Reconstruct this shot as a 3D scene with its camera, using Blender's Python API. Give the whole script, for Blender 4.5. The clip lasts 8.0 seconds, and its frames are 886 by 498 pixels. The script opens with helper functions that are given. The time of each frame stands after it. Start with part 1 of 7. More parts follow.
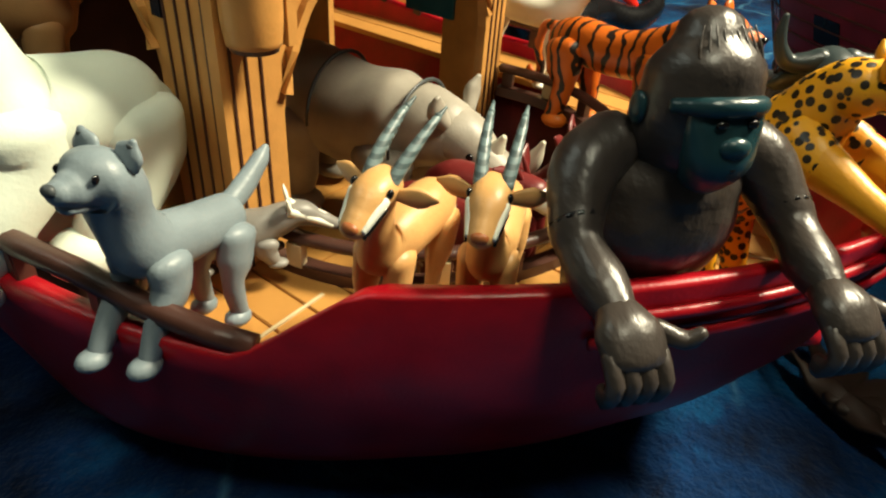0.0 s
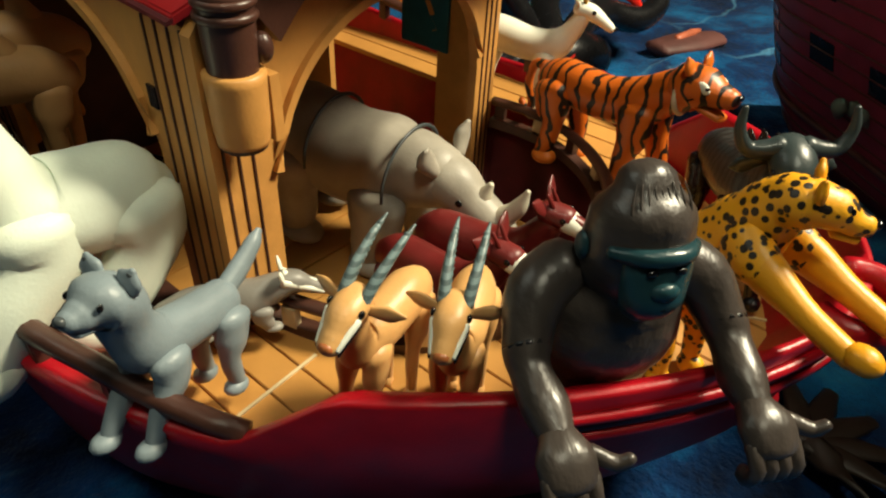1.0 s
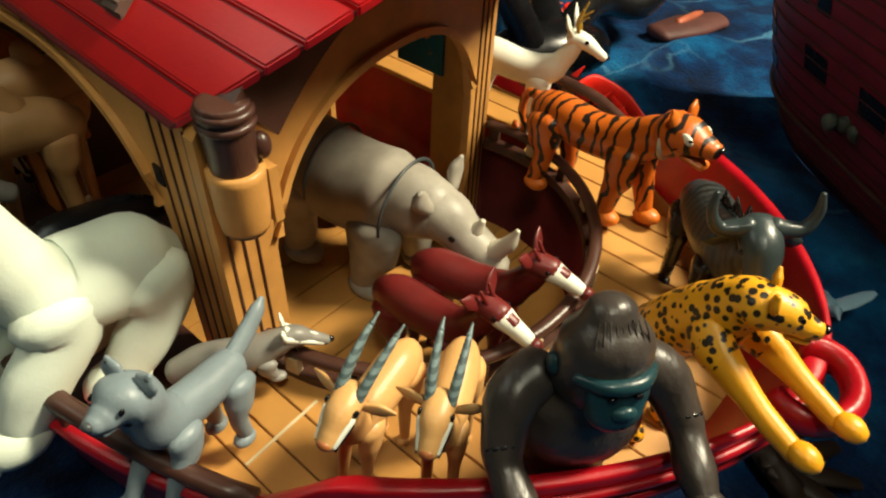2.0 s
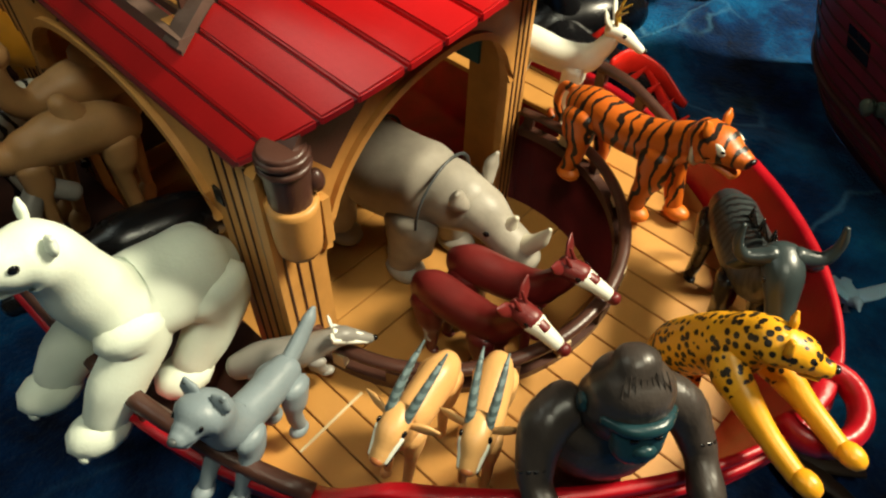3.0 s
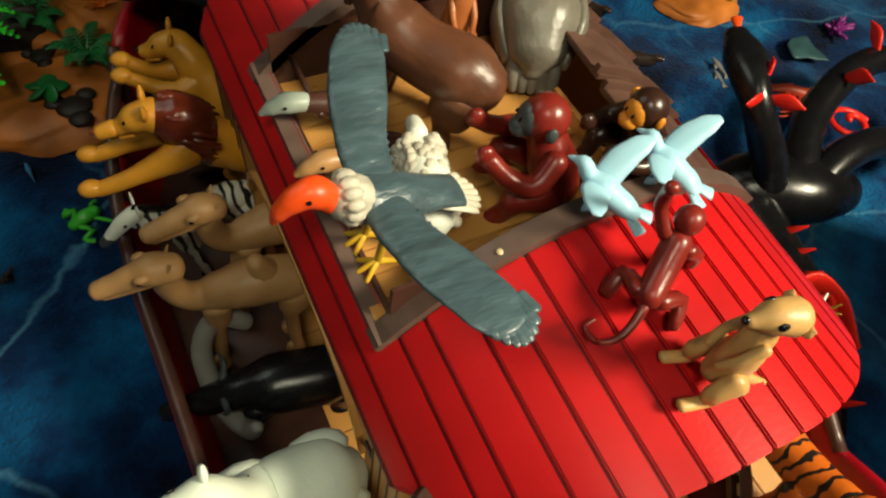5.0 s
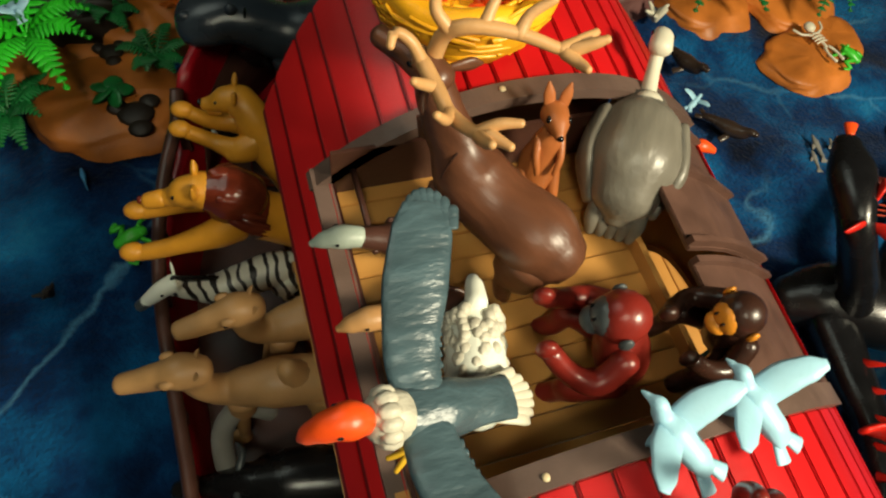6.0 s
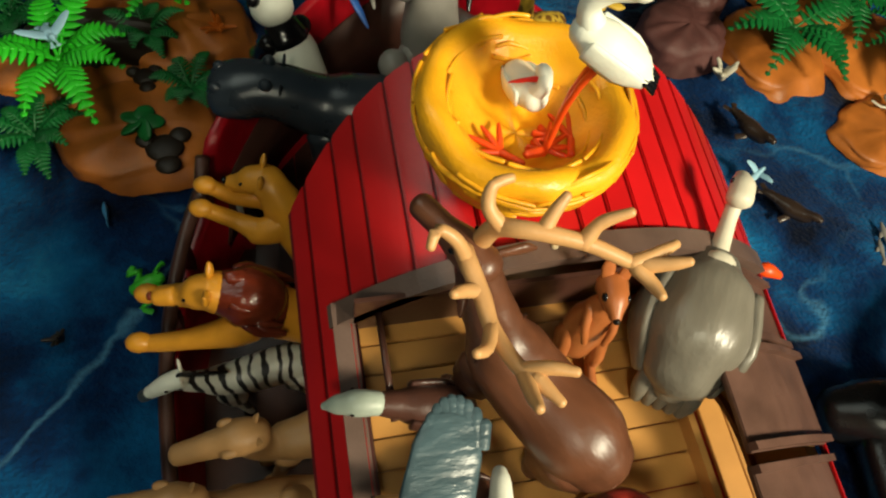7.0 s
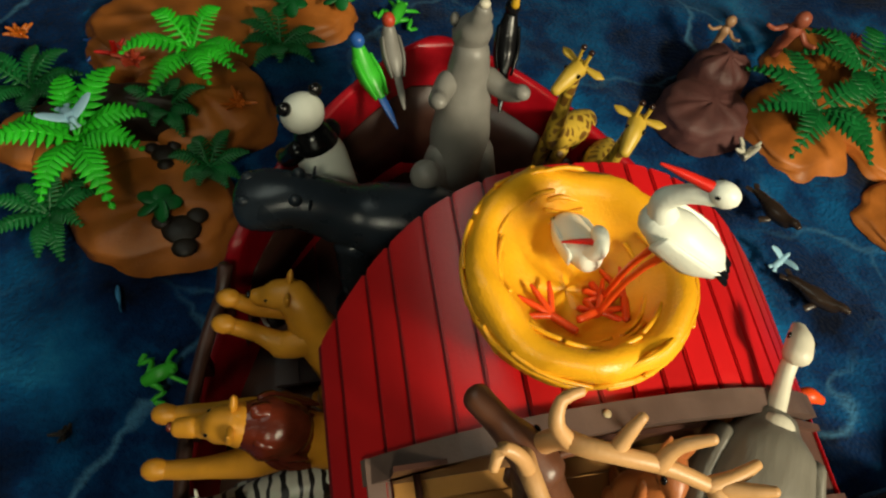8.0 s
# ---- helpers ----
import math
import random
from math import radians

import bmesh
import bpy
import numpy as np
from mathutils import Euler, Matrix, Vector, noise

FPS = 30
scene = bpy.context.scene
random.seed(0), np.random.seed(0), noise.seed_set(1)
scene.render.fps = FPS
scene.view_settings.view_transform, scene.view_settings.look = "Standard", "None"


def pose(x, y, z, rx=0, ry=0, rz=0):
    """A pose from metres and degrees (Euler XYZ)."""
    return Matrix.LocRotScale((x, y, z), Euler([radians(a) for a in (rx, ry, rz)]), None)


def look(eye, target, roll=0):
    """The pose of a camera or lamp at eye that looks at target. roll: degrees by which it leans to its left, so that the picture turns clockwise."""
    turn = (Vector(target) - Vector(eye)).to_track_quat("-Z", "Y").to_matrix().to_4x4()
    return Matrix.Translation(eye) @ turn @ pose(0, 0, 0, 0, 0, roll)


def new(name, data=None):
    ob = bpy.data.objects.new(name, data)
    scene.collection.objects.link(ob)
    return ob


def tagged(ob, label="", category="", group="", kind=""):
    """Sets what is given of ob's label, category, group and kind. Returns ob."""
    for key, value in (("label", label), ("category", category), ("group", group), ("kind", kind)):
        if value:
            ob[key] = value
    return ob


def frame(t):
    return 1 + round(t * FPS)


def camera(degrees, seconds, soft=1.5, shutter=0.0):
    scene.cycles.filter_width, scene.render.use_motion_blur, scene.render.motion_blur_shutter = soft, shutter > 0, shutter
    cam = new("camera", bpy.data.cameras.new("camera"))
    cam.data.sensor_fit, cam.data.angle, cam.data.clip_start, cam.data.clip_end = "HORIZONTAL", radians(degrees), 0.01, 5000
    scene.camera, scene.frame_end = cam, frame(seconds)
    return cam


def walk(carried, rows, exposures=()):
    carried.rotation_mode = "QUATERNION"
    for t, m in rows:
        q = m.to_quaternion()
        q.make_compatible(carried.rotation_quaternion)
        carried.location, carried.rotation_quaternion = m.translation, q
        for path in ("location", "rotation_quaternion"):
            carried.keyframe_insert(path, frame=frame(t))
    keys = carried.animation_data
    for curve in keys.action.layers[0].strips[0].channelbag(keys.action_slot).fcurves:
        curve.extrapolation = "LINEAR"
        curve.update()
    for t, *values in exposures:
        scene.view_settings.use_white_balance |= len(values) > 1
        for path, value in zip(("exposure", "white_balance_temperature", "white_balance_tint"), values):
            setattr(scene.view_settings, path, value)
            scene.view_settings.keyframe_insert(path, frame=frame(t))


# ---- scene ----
cam = camera(69.0, 8.0, soft=2.2)
METRES, EYE, TILT, LEAN, TURN = 0.55, 0.2196, -33.45, -3.76, -50.6
ROWS = [
    (0.0, 0.0, 0.0, 0.0, -0.0, 0.0, 0.0),
    (0.5, 0.0133, -0.0137, 0.0458, 1.26, -0.97, -0.34),
    (1.0, 0.026, -0.0304, 0.0774, 1.46, -3.23, 0.26),
    (1.5, 0.0331, -0.0447, 0.1315, 1.26, -5.31, 0.55),
    (3.0, 0.0267, -0.0733, 0.246, 4.1, -14.59, -0.15),
    (3.5, 0.0037, -0.0894, 0.3154, 6.55, -16.05, -2.32),
    (4.0, -0.0285, -0.0786, 0.3869, 9.91, -17.39, -7.08),
    (5.5, -0.1187, 0.0411, 0.5856, 23.06, -26.33, -18.79),
    (6.0, -0.1675, 0.0842, 0.6374, 26.59, -28.94, -21.72),
    (6.5, -0.2176, 0.1365, 0.6869, 29.94, -31.45, -24.28),
    (7.0, -0.2586, 0.1687, 0.7151, 32.0, -32.91, -25.22),
    (7.5, -0.3021, 0.1885, 0.7404, 33.37, -32.82, -25.41),
    (8.0, -0.3436, 0.1961, 0.7604, 32.68, -30.87, -26.27),
]
walk(cam, [(t, pose(-0.22, -0.33, EYE, TILT, LEAN, TURN) @ pose(METRES * x, METRES * y, METRES * z, 90 + pitch, roll, yaw)) for t, x, y, z, yaw, pitch, roll in ROWS],
     [(0.0, -0.15), (0.5, -0.32), (1.0, -0.50), (1.5, -0.45), (3.0, -0.45), (3.5, -0.50), (4.2, -0.60), (5.5, -0.68), (6.5, -0.54), (7.0, -0.60), (8.0, -0.84)])

# ---- world, room light ----
world = bpy.data.worlds.new("room_air")
world.use_nodes = True
world.node_tree.nodes["Background"].inputs[0].default_value = (0.75, 0.85, 1.0, 1)
world.node_tree.nodes["Background"].inputs[1].default_value = 0.003
scene.world = world


def area_lamp(name, eye, target, w, h, power, colour):
    la = bpy.data.lights.new(name, "AREA")
    la.shape, la.size, la.size_y, la.energy, la.color = "RECTANGLE", w, h, power, colour
    ob = new(name, la)
    ob.matrix_basis = look(eye, target)
    return ob


area_lamp("window_daylight", (0.56, -0.68, 1.00), (0.02, -0.08, 0.08), 0.24, 0.24, 43, (1.0, 0.90, 0.64))
area_lamp("ceiling_lamp", (-0.30, -0.52, 1.15), (-0.05, -0.06, 0.1), 0.18, 0.18, 5.2, (1.0, 0.97, 0.72))
# added fill without a window behind it, gives the roof's left slope its sheen
area_lamp("rear_sheen_fill", (-0.54, 0.50, 1.10), (0, 0.0, 0.15), 0.5, 0.4, 2.6, (0.90, 1.0, 0.86))

# ---- materials ----


def shader(name):
    m = bpy.data.materials.new(name)
    m.use_nodes = True
    nt = m.node_tree
    return m, nt, nt.nodes, nt.nodes["Principled BSDF"]


def link(nt, a, b):
    nt.links.new(a, b)


def ramp_node(ns, stops):
    r = ns.new("ShaderNodeValToRGB")
    els = r.color_ramp.elements
    while len(els) < len(stops):
        els.new(0.5)
    for e, (p, c) in zip(els, stops):
        e.position, e.color = p, (*c, 1)
    return r


def noise_tex(nt, ns, scale, detail=4, coords="Object"):
    tc, n = ns.new("ShaderNodeTexCoord"), ns.new("ShaderNodeTexNoise")
    n.inputs["Scale"].default_value, n.inputs["Detail"].default_value = scale, detail
    link(nt, tc.outputs[coords], n.inputs["Vector"])
    return n


def add_bump(nt, ns, b, height, strength, dist=0.001):
    bp = ns.new("ShaderNodeBump")
    bp.inputs["Strength"].default_value, bp.inputs["Distance"].default_value = strength, dist
    link(nt, height, bp.inputs["Height"])
    link(nt, bp.outputs["Normal"], b.inputs["Normal"])


def plastic(name, col, rough=0.38, vary=0.25, grain=0.12, scale=60.0):
    """Moulded toy plastic: a slow change of tone, fine mould grain, a little uneven gloss."""
    m, nt, ns, b = shader(name)
    n = noise_tex(nt, ns, scale)
    r = ramp_node(ns, [(0.3, tuple(c * (1 - vary) for c in col)), (0.7, tuple(min(1, c * (1 + vary * 0.4)) for c in col))])
    link(nt, n.outputs["Fac"], r.inputs["Fac"])
    link(nt, r.outputs["Color"], b.inputs["Base Color"])
    f = noise_tex(nt, ns, 700.0, 3)
    g = ns.new("ShaderNodeMapRange")
    g.inputs["To Min"].default_value, g.inputs["To Max"].default_value = rough - 0.08, rough + 0.1
    link(nt, n.outputs["Fac"], g.inputs["Value"])
    link(nt, g.outputs["Result"], b.inputs["Roughness"])
    add_bump(nt, ns, b, f.outputs["Fac"], grain)
    b.inputs["Specular IOR Level"].default_value = 0.45
    return m


def striped(name, base, dark, scale, lo, hi, axis="X", distort=4.0, rough=0.4):
    m, nt, ns, b = shader(name)
    tc, wv = ns.new("ShaderNodeTexCoord"), ns.new("ShaderNodeTexWave")
    wv.bands_direction = axis
    wv.inputs["Scale"].default_value, wv.inputs["Distortion"].default_value = scale, distort
    wv.inputs["Detail"].default_value, wv.inputs["Detail Scale"].default_value = 2.0, 1.4
    link(nt, tc.outputs["Object"], wv.inputs["Vector"])
    r = ramp_node(ns, [(lo, dark), (hi, base)])
    link(nt, wv.outputs["Fac"], r.inputs["Fac"])
    link(nt, r.outputs["Color"], b.inputs["Base Color"])
    b.inputs["Roughness"].default_value = rough
    add_bump(nt, ns, b, noise_tex(nt, ns, 600.0).outputs["Fac"], 0.2)
    return m


def spotted(name, base, dark, scale, lo, hi, rough=0.4, edge=False):
    m, nt, ns, b = shader(name)
    tc, v = ns.new("ShaderNodeTexCoord"), ns.new("ShaderNodeTexVoronoi")
    v.feature = "DISTANCE_TO_EDGE" if edge else "F1"
    v.inputs["Scale"].default_value = scale
    link(nt, tc.outputs["Object"], v.inputs["Vector"])
    r = ramp_node(ns, [(lo, dark), (hi, base)] if not edge else [(lo, base), (hi, dark)])
    link(nt, v.outputs["Distance"], r.inputs["Fac"])
    link(nt, r.outputs["Color"], b.inputs["Base Color"])
    b.inputs["Roughness"].default_value = rough
    add_bump(nt, ns, b, noise_tex(nt, ns, 600.0).outputs["Fac"], 0.2)
    return m


def furry(name, col, rough=0.45, scale=160.0, strength=0.6):
    """Plastic moulded with strands or feathers: stretched noise as relief."""
    m, nt, ns, b = shader(name)
    tc, mp, n = ns.new("ShaderNodeTexCoord"), ns.new("ShaderNodeMapping"), ns.new("ShaderNodeTexNoise")
    mp.inputs["Scale"].default_value = (0.35, 1.0, 1.0)
    n.inputs["Scale"].default_value, n.inputs["Detail"].default_value = scale, 5
    link(nt, tc.outputs["Object"], mp.inputs["Vector"])
    link(nt, mp.outputs["Vector"], n.inputs["Vector"])
    r = ramp_node(ns, [(0.3, tuple(c * 0.6 for c in col)), (0.65, col)])
    link(nt, n.outputs["Fac"], r.inputs["Fac"])
    link(nt, r.outputs["Color"], b.inputs["Base Color"])
    b.inputs["Roughness"].default_value = rough
    add_bump(nt, ns, b, n.outputs["Fac"], strength, 0.002)
    return m


def planked(name, col, rough=0.4):
    """Moulded plank plastic whose tone changes a little from piece to piece."""
    m, nt, ns, b = shader(name)
    oi, hs = ns.new("ShaderNodeObjectInfo"), ns.new("ShaderNodeHueSaturation")
    n = noise_tex(nt, ns, 25.0, 6)
    r = ramp_node(ns, [(0.3, tuple(c * 0.78 for c in col)), (0.7, col)])
    mr = ns.new("ShaderNodeMapRange")
    mr.inputs["To Min"].default_value, mr.inputs["To Max"].default_value = 0.88, 1.1
    link(nt, oi.outputs["Random"], mr.inputs["Value"])
    link(nt, mr.outputs["Result"], hs.inputs["Value"])
    link(nt, n.outputs["Fac"], r.inputs["Fac"])
    link(nt, r.outputs["Color"], hs.inputs["Color"])
    link(nt, hs.outputs["Color"], b.inputs["Base Color"])
    b.inputs["Roughness"].default_value = rough
    add_bump(nt, ns, b, noise_tex(nt, ns, 420.0, 3).outputs["Fac"], 0.07)
    return m


def blanket_material():
    """Plush blue fleece with a print of pale lightning-like streaks and darker clouds."""
    m, nt, ns, b = shader("blue_fleece")
    n = noise_tex(nt, ns, 7.5, 12)
    n.inputs["Roughness"].default_value = 0.62
    r = ramp_node(ns, [(0.37, (0.0003, 0.003, 0.013)), (0.49, (0.0006, 0.021, 0.085)), (0.61, (0.002, 0.09, 0.24)), (0.72, (0.015, 0.19, 0.38))])
    link(nt, n.outputs["Fac"], r.inputs["Fac"])
    tc, mp, v = ns.new("ShaderNodeTexCoord"), ns.new("ShaderNodeVectorMath"), ns.new("ShaderNodeTexVoronoi")
    w = noise_tex(nt, ns, 7.0, 5)
    sc = ns.new("ShaderNodeVectorMath")
    sc.operation, mp.operation = "SCALE", "ADD"
    sc.inputs["Scale"].default_value = 0.12
    link(nt, w.outputs["Color"], sc.inputs[0])
    link(nt, tc.outputs["Object"], mp.inputs[0])
    link(nt, sc.outputs[0], mp.inputs[1])
    v.feature = "DISTANCE_TO_EDGE"
    v.inputs["Scale"].default_value = 5.0
    link(nt, mp.outputs[0], v.inputs["Vector"])
    line = ramp_node(ns, [(0.0, (1, 1, 1)), (0.02, (0, 0, 0))])
    link(nt, v.outputs["Distance"], line.inputs["Fac"])
    gate = ns.new("ShaderNodeMath")
    gate.operation = "MULTIPLY"
    g2 = ramp_node(ns, [(0.42, (0, 0, 0)), (0.62, (0.6, 0.6, 0.6))])
    link(nt, noise_tex(nt, ns, 4.0, 3).outputs["Fac"], g2.inputs["Fac"])
    link(nt, line.outputs["Color"], gate.inputs[0])
    link(nt, g2.outputs["Color"], gate.inputs[1])
    mix = ns.new("ShaderNodeMixRGB")
    mix.inputs["Color2"].default_value = (0.10, 0.30, 0.48, 1)
    link(nt, gate.outputs[0], mix.inputs["Fac"])
    link(nt, r.outputs["Color"], mix.inputs["Color1"])
    link(nt, mix.outputs["Color"], b.inputs["Base Color"])
    b.inputs["Roughness"].default_value = 0.9
    b.inputs["Sheen Weight"].default_value = 0.04
    b.inputs["Specular IOR Level"].default_value = 0.1
    add_bump(nt, ns, b, noise_tex(nt, ns, 260.0, 6).outputs["Fac"], 1.0, 0.004)
    return m


FLEECE = blanket_material()
RED = plastic("red_hull_plastic", (0.36, 0.003, 0.010), 0.33, 0.3, 0.15)
ROOF_RED = planked("red_roof_plastic", (0.55, 0.008, 0.010), 0.34)
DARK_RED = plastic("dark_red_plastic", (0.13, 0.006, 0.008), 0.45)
TAN = planked("tan_plank_plastic", (0.56, 0.27, 0.065), 0.45)
TAN_WALL = plastic("tan_wall_plastic", (0.54, 0.26, 0.068), 0.42, 0.2)
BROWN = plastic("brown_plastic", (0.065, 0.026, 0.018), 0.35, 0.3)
BROWN_MID = plastic("brown_frame_plastic", (0.10, 0.05, 0.036), 0.42, 0.3)
GREY_FRAME = plastic("grey_brown_plastic", (0.12, 0.075, 0.06), 0.42, 0.25)
CREAM = plastic("cream_plastic", (0.62, 0.5, 0.3), 0.45)
WALL_PAINT = plastic("room_paint", (0.10, 0.09, 0.08), 0.8, 0.05, 0.05, 4)
PINK_HULL = furry("weathered_maroon_plastic", (0.20, 0.022, 0.042), 0.5, 40.0, 0.5)
BLACK = plastic("black_plastic", (0.006, 0.006, 0.007), 0.25, 0.2)
ORANGE_ROCK = plastic("orange_rock_plastic", (0.52, 0.16, 0.025), 0.42, 0.55, 0.4, 18.0)
LEAF = plastic("leaf_green_plastic", (0.03, 0.60, 0.02), 0.38, 0.3)
LEAF_DARK = plastic("dark_green_plastic", (0.006, 0.15, 0.03), 0.40, 0.4)
BRIGHT_RED = plastic("bright_red_plastic", (0.75, 0.02, 0.01), 0.35)

# ---- shape helpers ----


class Build:
    """Collects rounded tubes, ellipsoids and boxes into one mesh."""

    def __init__(self):
        self.v, self.f, self.m, self.mats, self.smooth = [], [], [], [], []

    def slot(self, mat):
        if mat not in self.mats:
            self.mats.append(mat)
        return self.mats.index(mat)

    def add(self, verts, faces, mat, smooth=True):
        o, s = len(self.v), self.slot(mat)
        self.v += [tuple(p) for p in verts]
        for f in faces:
            self.f.append([i + o for i in f])
            self.m.append(s)
            self.smooth.append(smooth)

    def tube(self, pts, mat, seg=12, sub=4, side=(0, 1, 0), cap=0.8):
        """A tapering tube with round ends through (x, y, z, half_width, half_height)."""
        p = np.array([q if len(q) == 5 else (*q, q[3]) for q in pts], float)
        n = len(p)
        rows = []
        for i in range(n - 1):
            a, b, c, d = p[max(i - 1, 0)], p[i], p[i + 1], p[min(i + 2, n - 1)]
            for k in range(sub):
                u = k / sub
                q = 0.5 * (2 * b + (c - a) * u + (2 * a - 5 * b + 4 * c - d) * u * u + (3 * b - a - 3 * c + d) * u ** 3)
                q[3:] = b[3:] + (c[3:] - b[3:]) * (u * u * (3 - 2 * u))
                rows.append(q)
        rows.append(p[-1])
        r = np.array(rows)
        t0, t1 = r[1, :3] - r[0, :3], r[-1, :3] - r[-2, :3]
        t0, t1 = t0 / np.linalg.norm(t0), t1 / np.linalg.norm(t1)

        def ends(row, t, sign):
            out = []
            for a in (80, 55, 28):
                e = row.copy()
                rad = min(row[3], row[4]) * cap
                e[:3] = row[:3] + sign * t * rad * math.sin(radians(a))
                e[3:] = row[3:] * math.cos(radians(a))
                out.append(e)
            return out
        first, last = ends(r[0], t0, -1), ends(r[-1], t1, 1)[::-1]
        r = np.array(first + list(r) + last)
        tang = np.gradient(r[:, :3], axis=0)
        tang /= np.linalg.norm(tang, axis=1)[:, None] + 1e-12
        s0 = np.array(side, float)
        ang = np.linspace(0, 2 * math.pi, seg, endpoint=False)
        verts = []
        for i in range(len(r)):
            s = s0 - tang[i] * (s0 @ tang[i])
            ln = np.linalg.norm(s)
            s = s / ln if ln > 0.05 else np.array((1.0, 0, 0))
            u = np.cross(tang[i], s)
            verts += [r[i, :3] + s * r[i, 3] * math.cos(a) + u * r[i, 4] * math.sin(a) for a in ang]
        k = len(r)
        faces = [(i * seg + j, i * seg + (j + 1) % seg, (i + 1) * seg + (j + 1) % seg, (i + 1) * seg + j) for i in range(k - 1) for j in range(seg)]
        faces += [tuple(range(seg))[::-1], tuple((k - 1) * seg + j for j in range(seg))]
        self.add(verts, faces, mat)

    def ball(self, c, rad, mat, rot=(0, 0, 0), seg=16, rings=10):
        e = Euler([radians(a) for a in rot]).to_matrix()
        rad = rad if hasattr(rad, "__len__") else (rad,) * 3
        verts = [Vector(c) + e @ Vector((0, 0, -rad[2]))]
        for i in range(1, rings):
            a = math.pi * i / rings - math.pi / 2
            for j in range(seg):
                b = 2 * math.pi * j / seg
                verts.append(Vector(c) + e @ Vector((rad[0] * math.cos(a) * math.cos(b), rad[1] * math.cos(a) * math.sin(b), rad[2] * math.sin(a))))
        verts.append(Vector(c) + e @ Vector((0, 0, rad[2])))
        top = len(verts) - 1
        faces = [(0, 1 + (j + 1) % seg, 1 + j) for j in range(seg)]
        for i in range(rings - 2):
            for j in range(seg):
                a, b = 1 + i * seg + j, 1 + i * seg + (j + 1) % seg
                faces.append((a, b, b + seg, a + seg))
        faces += [(top, top - seg + j, top - seg + (j + 1) % seg) for j in range(seg)]
        self.add(verts, faces, mat)

    def box(self, lo, hi, mat):
        x0, y0, z0 = lo
        x1, y1, z1 = hi
        v = [(x0, y0, z0), (x1, y0, z0), (x1, y1, z0), (x0, y1, z0), (x0, y0, z1), (x1, y0, z1), (x1, y1, z1), (x0, y1, z1)]
        self.add(v, [(0, 3, 2, 1), (4, 5, 6, 7), (0, 1, 5, 4), (1, 2, 6, 5), (2, 3, 7, 6), (3, 0, 4, 7)], mat, False)

    def strip(self, low, high, depth, mat, smooth=False):
        """A sheet between two rows of points, made solid by the vector depth."""
        n, d = len(low), Vector(depth)
        a = [Vector(p) for p in low] + [Vector(p) for p in high]
        v = a + [p + d for p in a]
        m = 2 * n
        f = []
        for i in range(n - 1):
            f += [(i, i + 1, n + i + 1, n + i), (m + i, m + n + i, m + n + i + 1, m + i + 1),
                  (i, m + i, m + i + 1, i + 1), (n + i, n + i + 1, m + n + i + 1, m + n + i)]
        f += [(0, n, m + n, m), (n - 1, m + n - 1, m + 2 * n - 1, 2 * n - 1)]
        self.add(v, f, mat, smooth)

    def mesh(self, name, bevel=0.0):
        me = bpy.data.meshes.new(name)
        me.from_pydata([tuple(p) for p in self.v], [], self.f)
        for mt in self.mats:
            me.materials.append(mt)
        me.polygons.foreach_set("material_index", self.m)
        me.polygons.foreach_set("use_smooth", self.smooth)
        bm = bmesh.new()
        bm.from_mesh(me)
        bmesh.ops.recalc_face_normals(bm, faces=bm.faces)
        if bevel:
            bmesh.ops.remove_doubles(bm, verts=bm.verts, dist=1e-6)
            sharp = [e for e in bm.edges if len(e.link_faces) == 2 and e.calc_face_angle(0) > 0.6]
            bmesh.ops.bevel(bm, geom=sharp, offset=bevel, segments=2, affect="EDGES", clamp_overlap=True)
        bm.to_mesh(me)
        bm.free()
        return me


def thing(name, label, category, group="", kind=""):
    return tagged(new(name), label, category, group, kind)


def part(name, build, parent, label="", bevel=0.0):
    ob = new(name, build.mesh(name, bevel))
    ob.parent = parent
    return tagged(ob, label)


def bar(points, w, h, mat, round_=False):
    """A bar of rectangular section along points, w wide and h high."""
    b = Build()
    p = np.array(points, float)
    t = np.gradient(p, axis=0)
    t /= np.linalg.norm(t, axis=1)[:, None] + 1e-12
    v = []
    k = 8 if round_ else 4
    for i in range(len(p)):
        s = np.cross(t[i], (0, 0, 1.0) if abs(t[i][2]) < 0.95 else (0, 1.0, 0))
        s /= np.linalg.norm(s) + 1e-9
        u = np.cross(s, t[i])
        for j in range(k):
            a = 2 * math.pi * (j + 0.5) / k
            q = 1 / math.cos(math.pi / k) if not round_ else 1
            v.append(p[i] + s * w / 2 * math.cos(a) * q + u * h / 2 * math.sin(a) * q)
    n = len(p)
    f = [(i * k + j, i * k + (j + 1) % k, (i + 1) * k + (j + 1) % k, (i + 1) * k + j) for i in range(n - 1) for j in range(k)]
    f += [tuple(range(k)), tuple((n - 1) * k + j for j in range(k))]
    b.add(v, f, mat, round_)
    return b


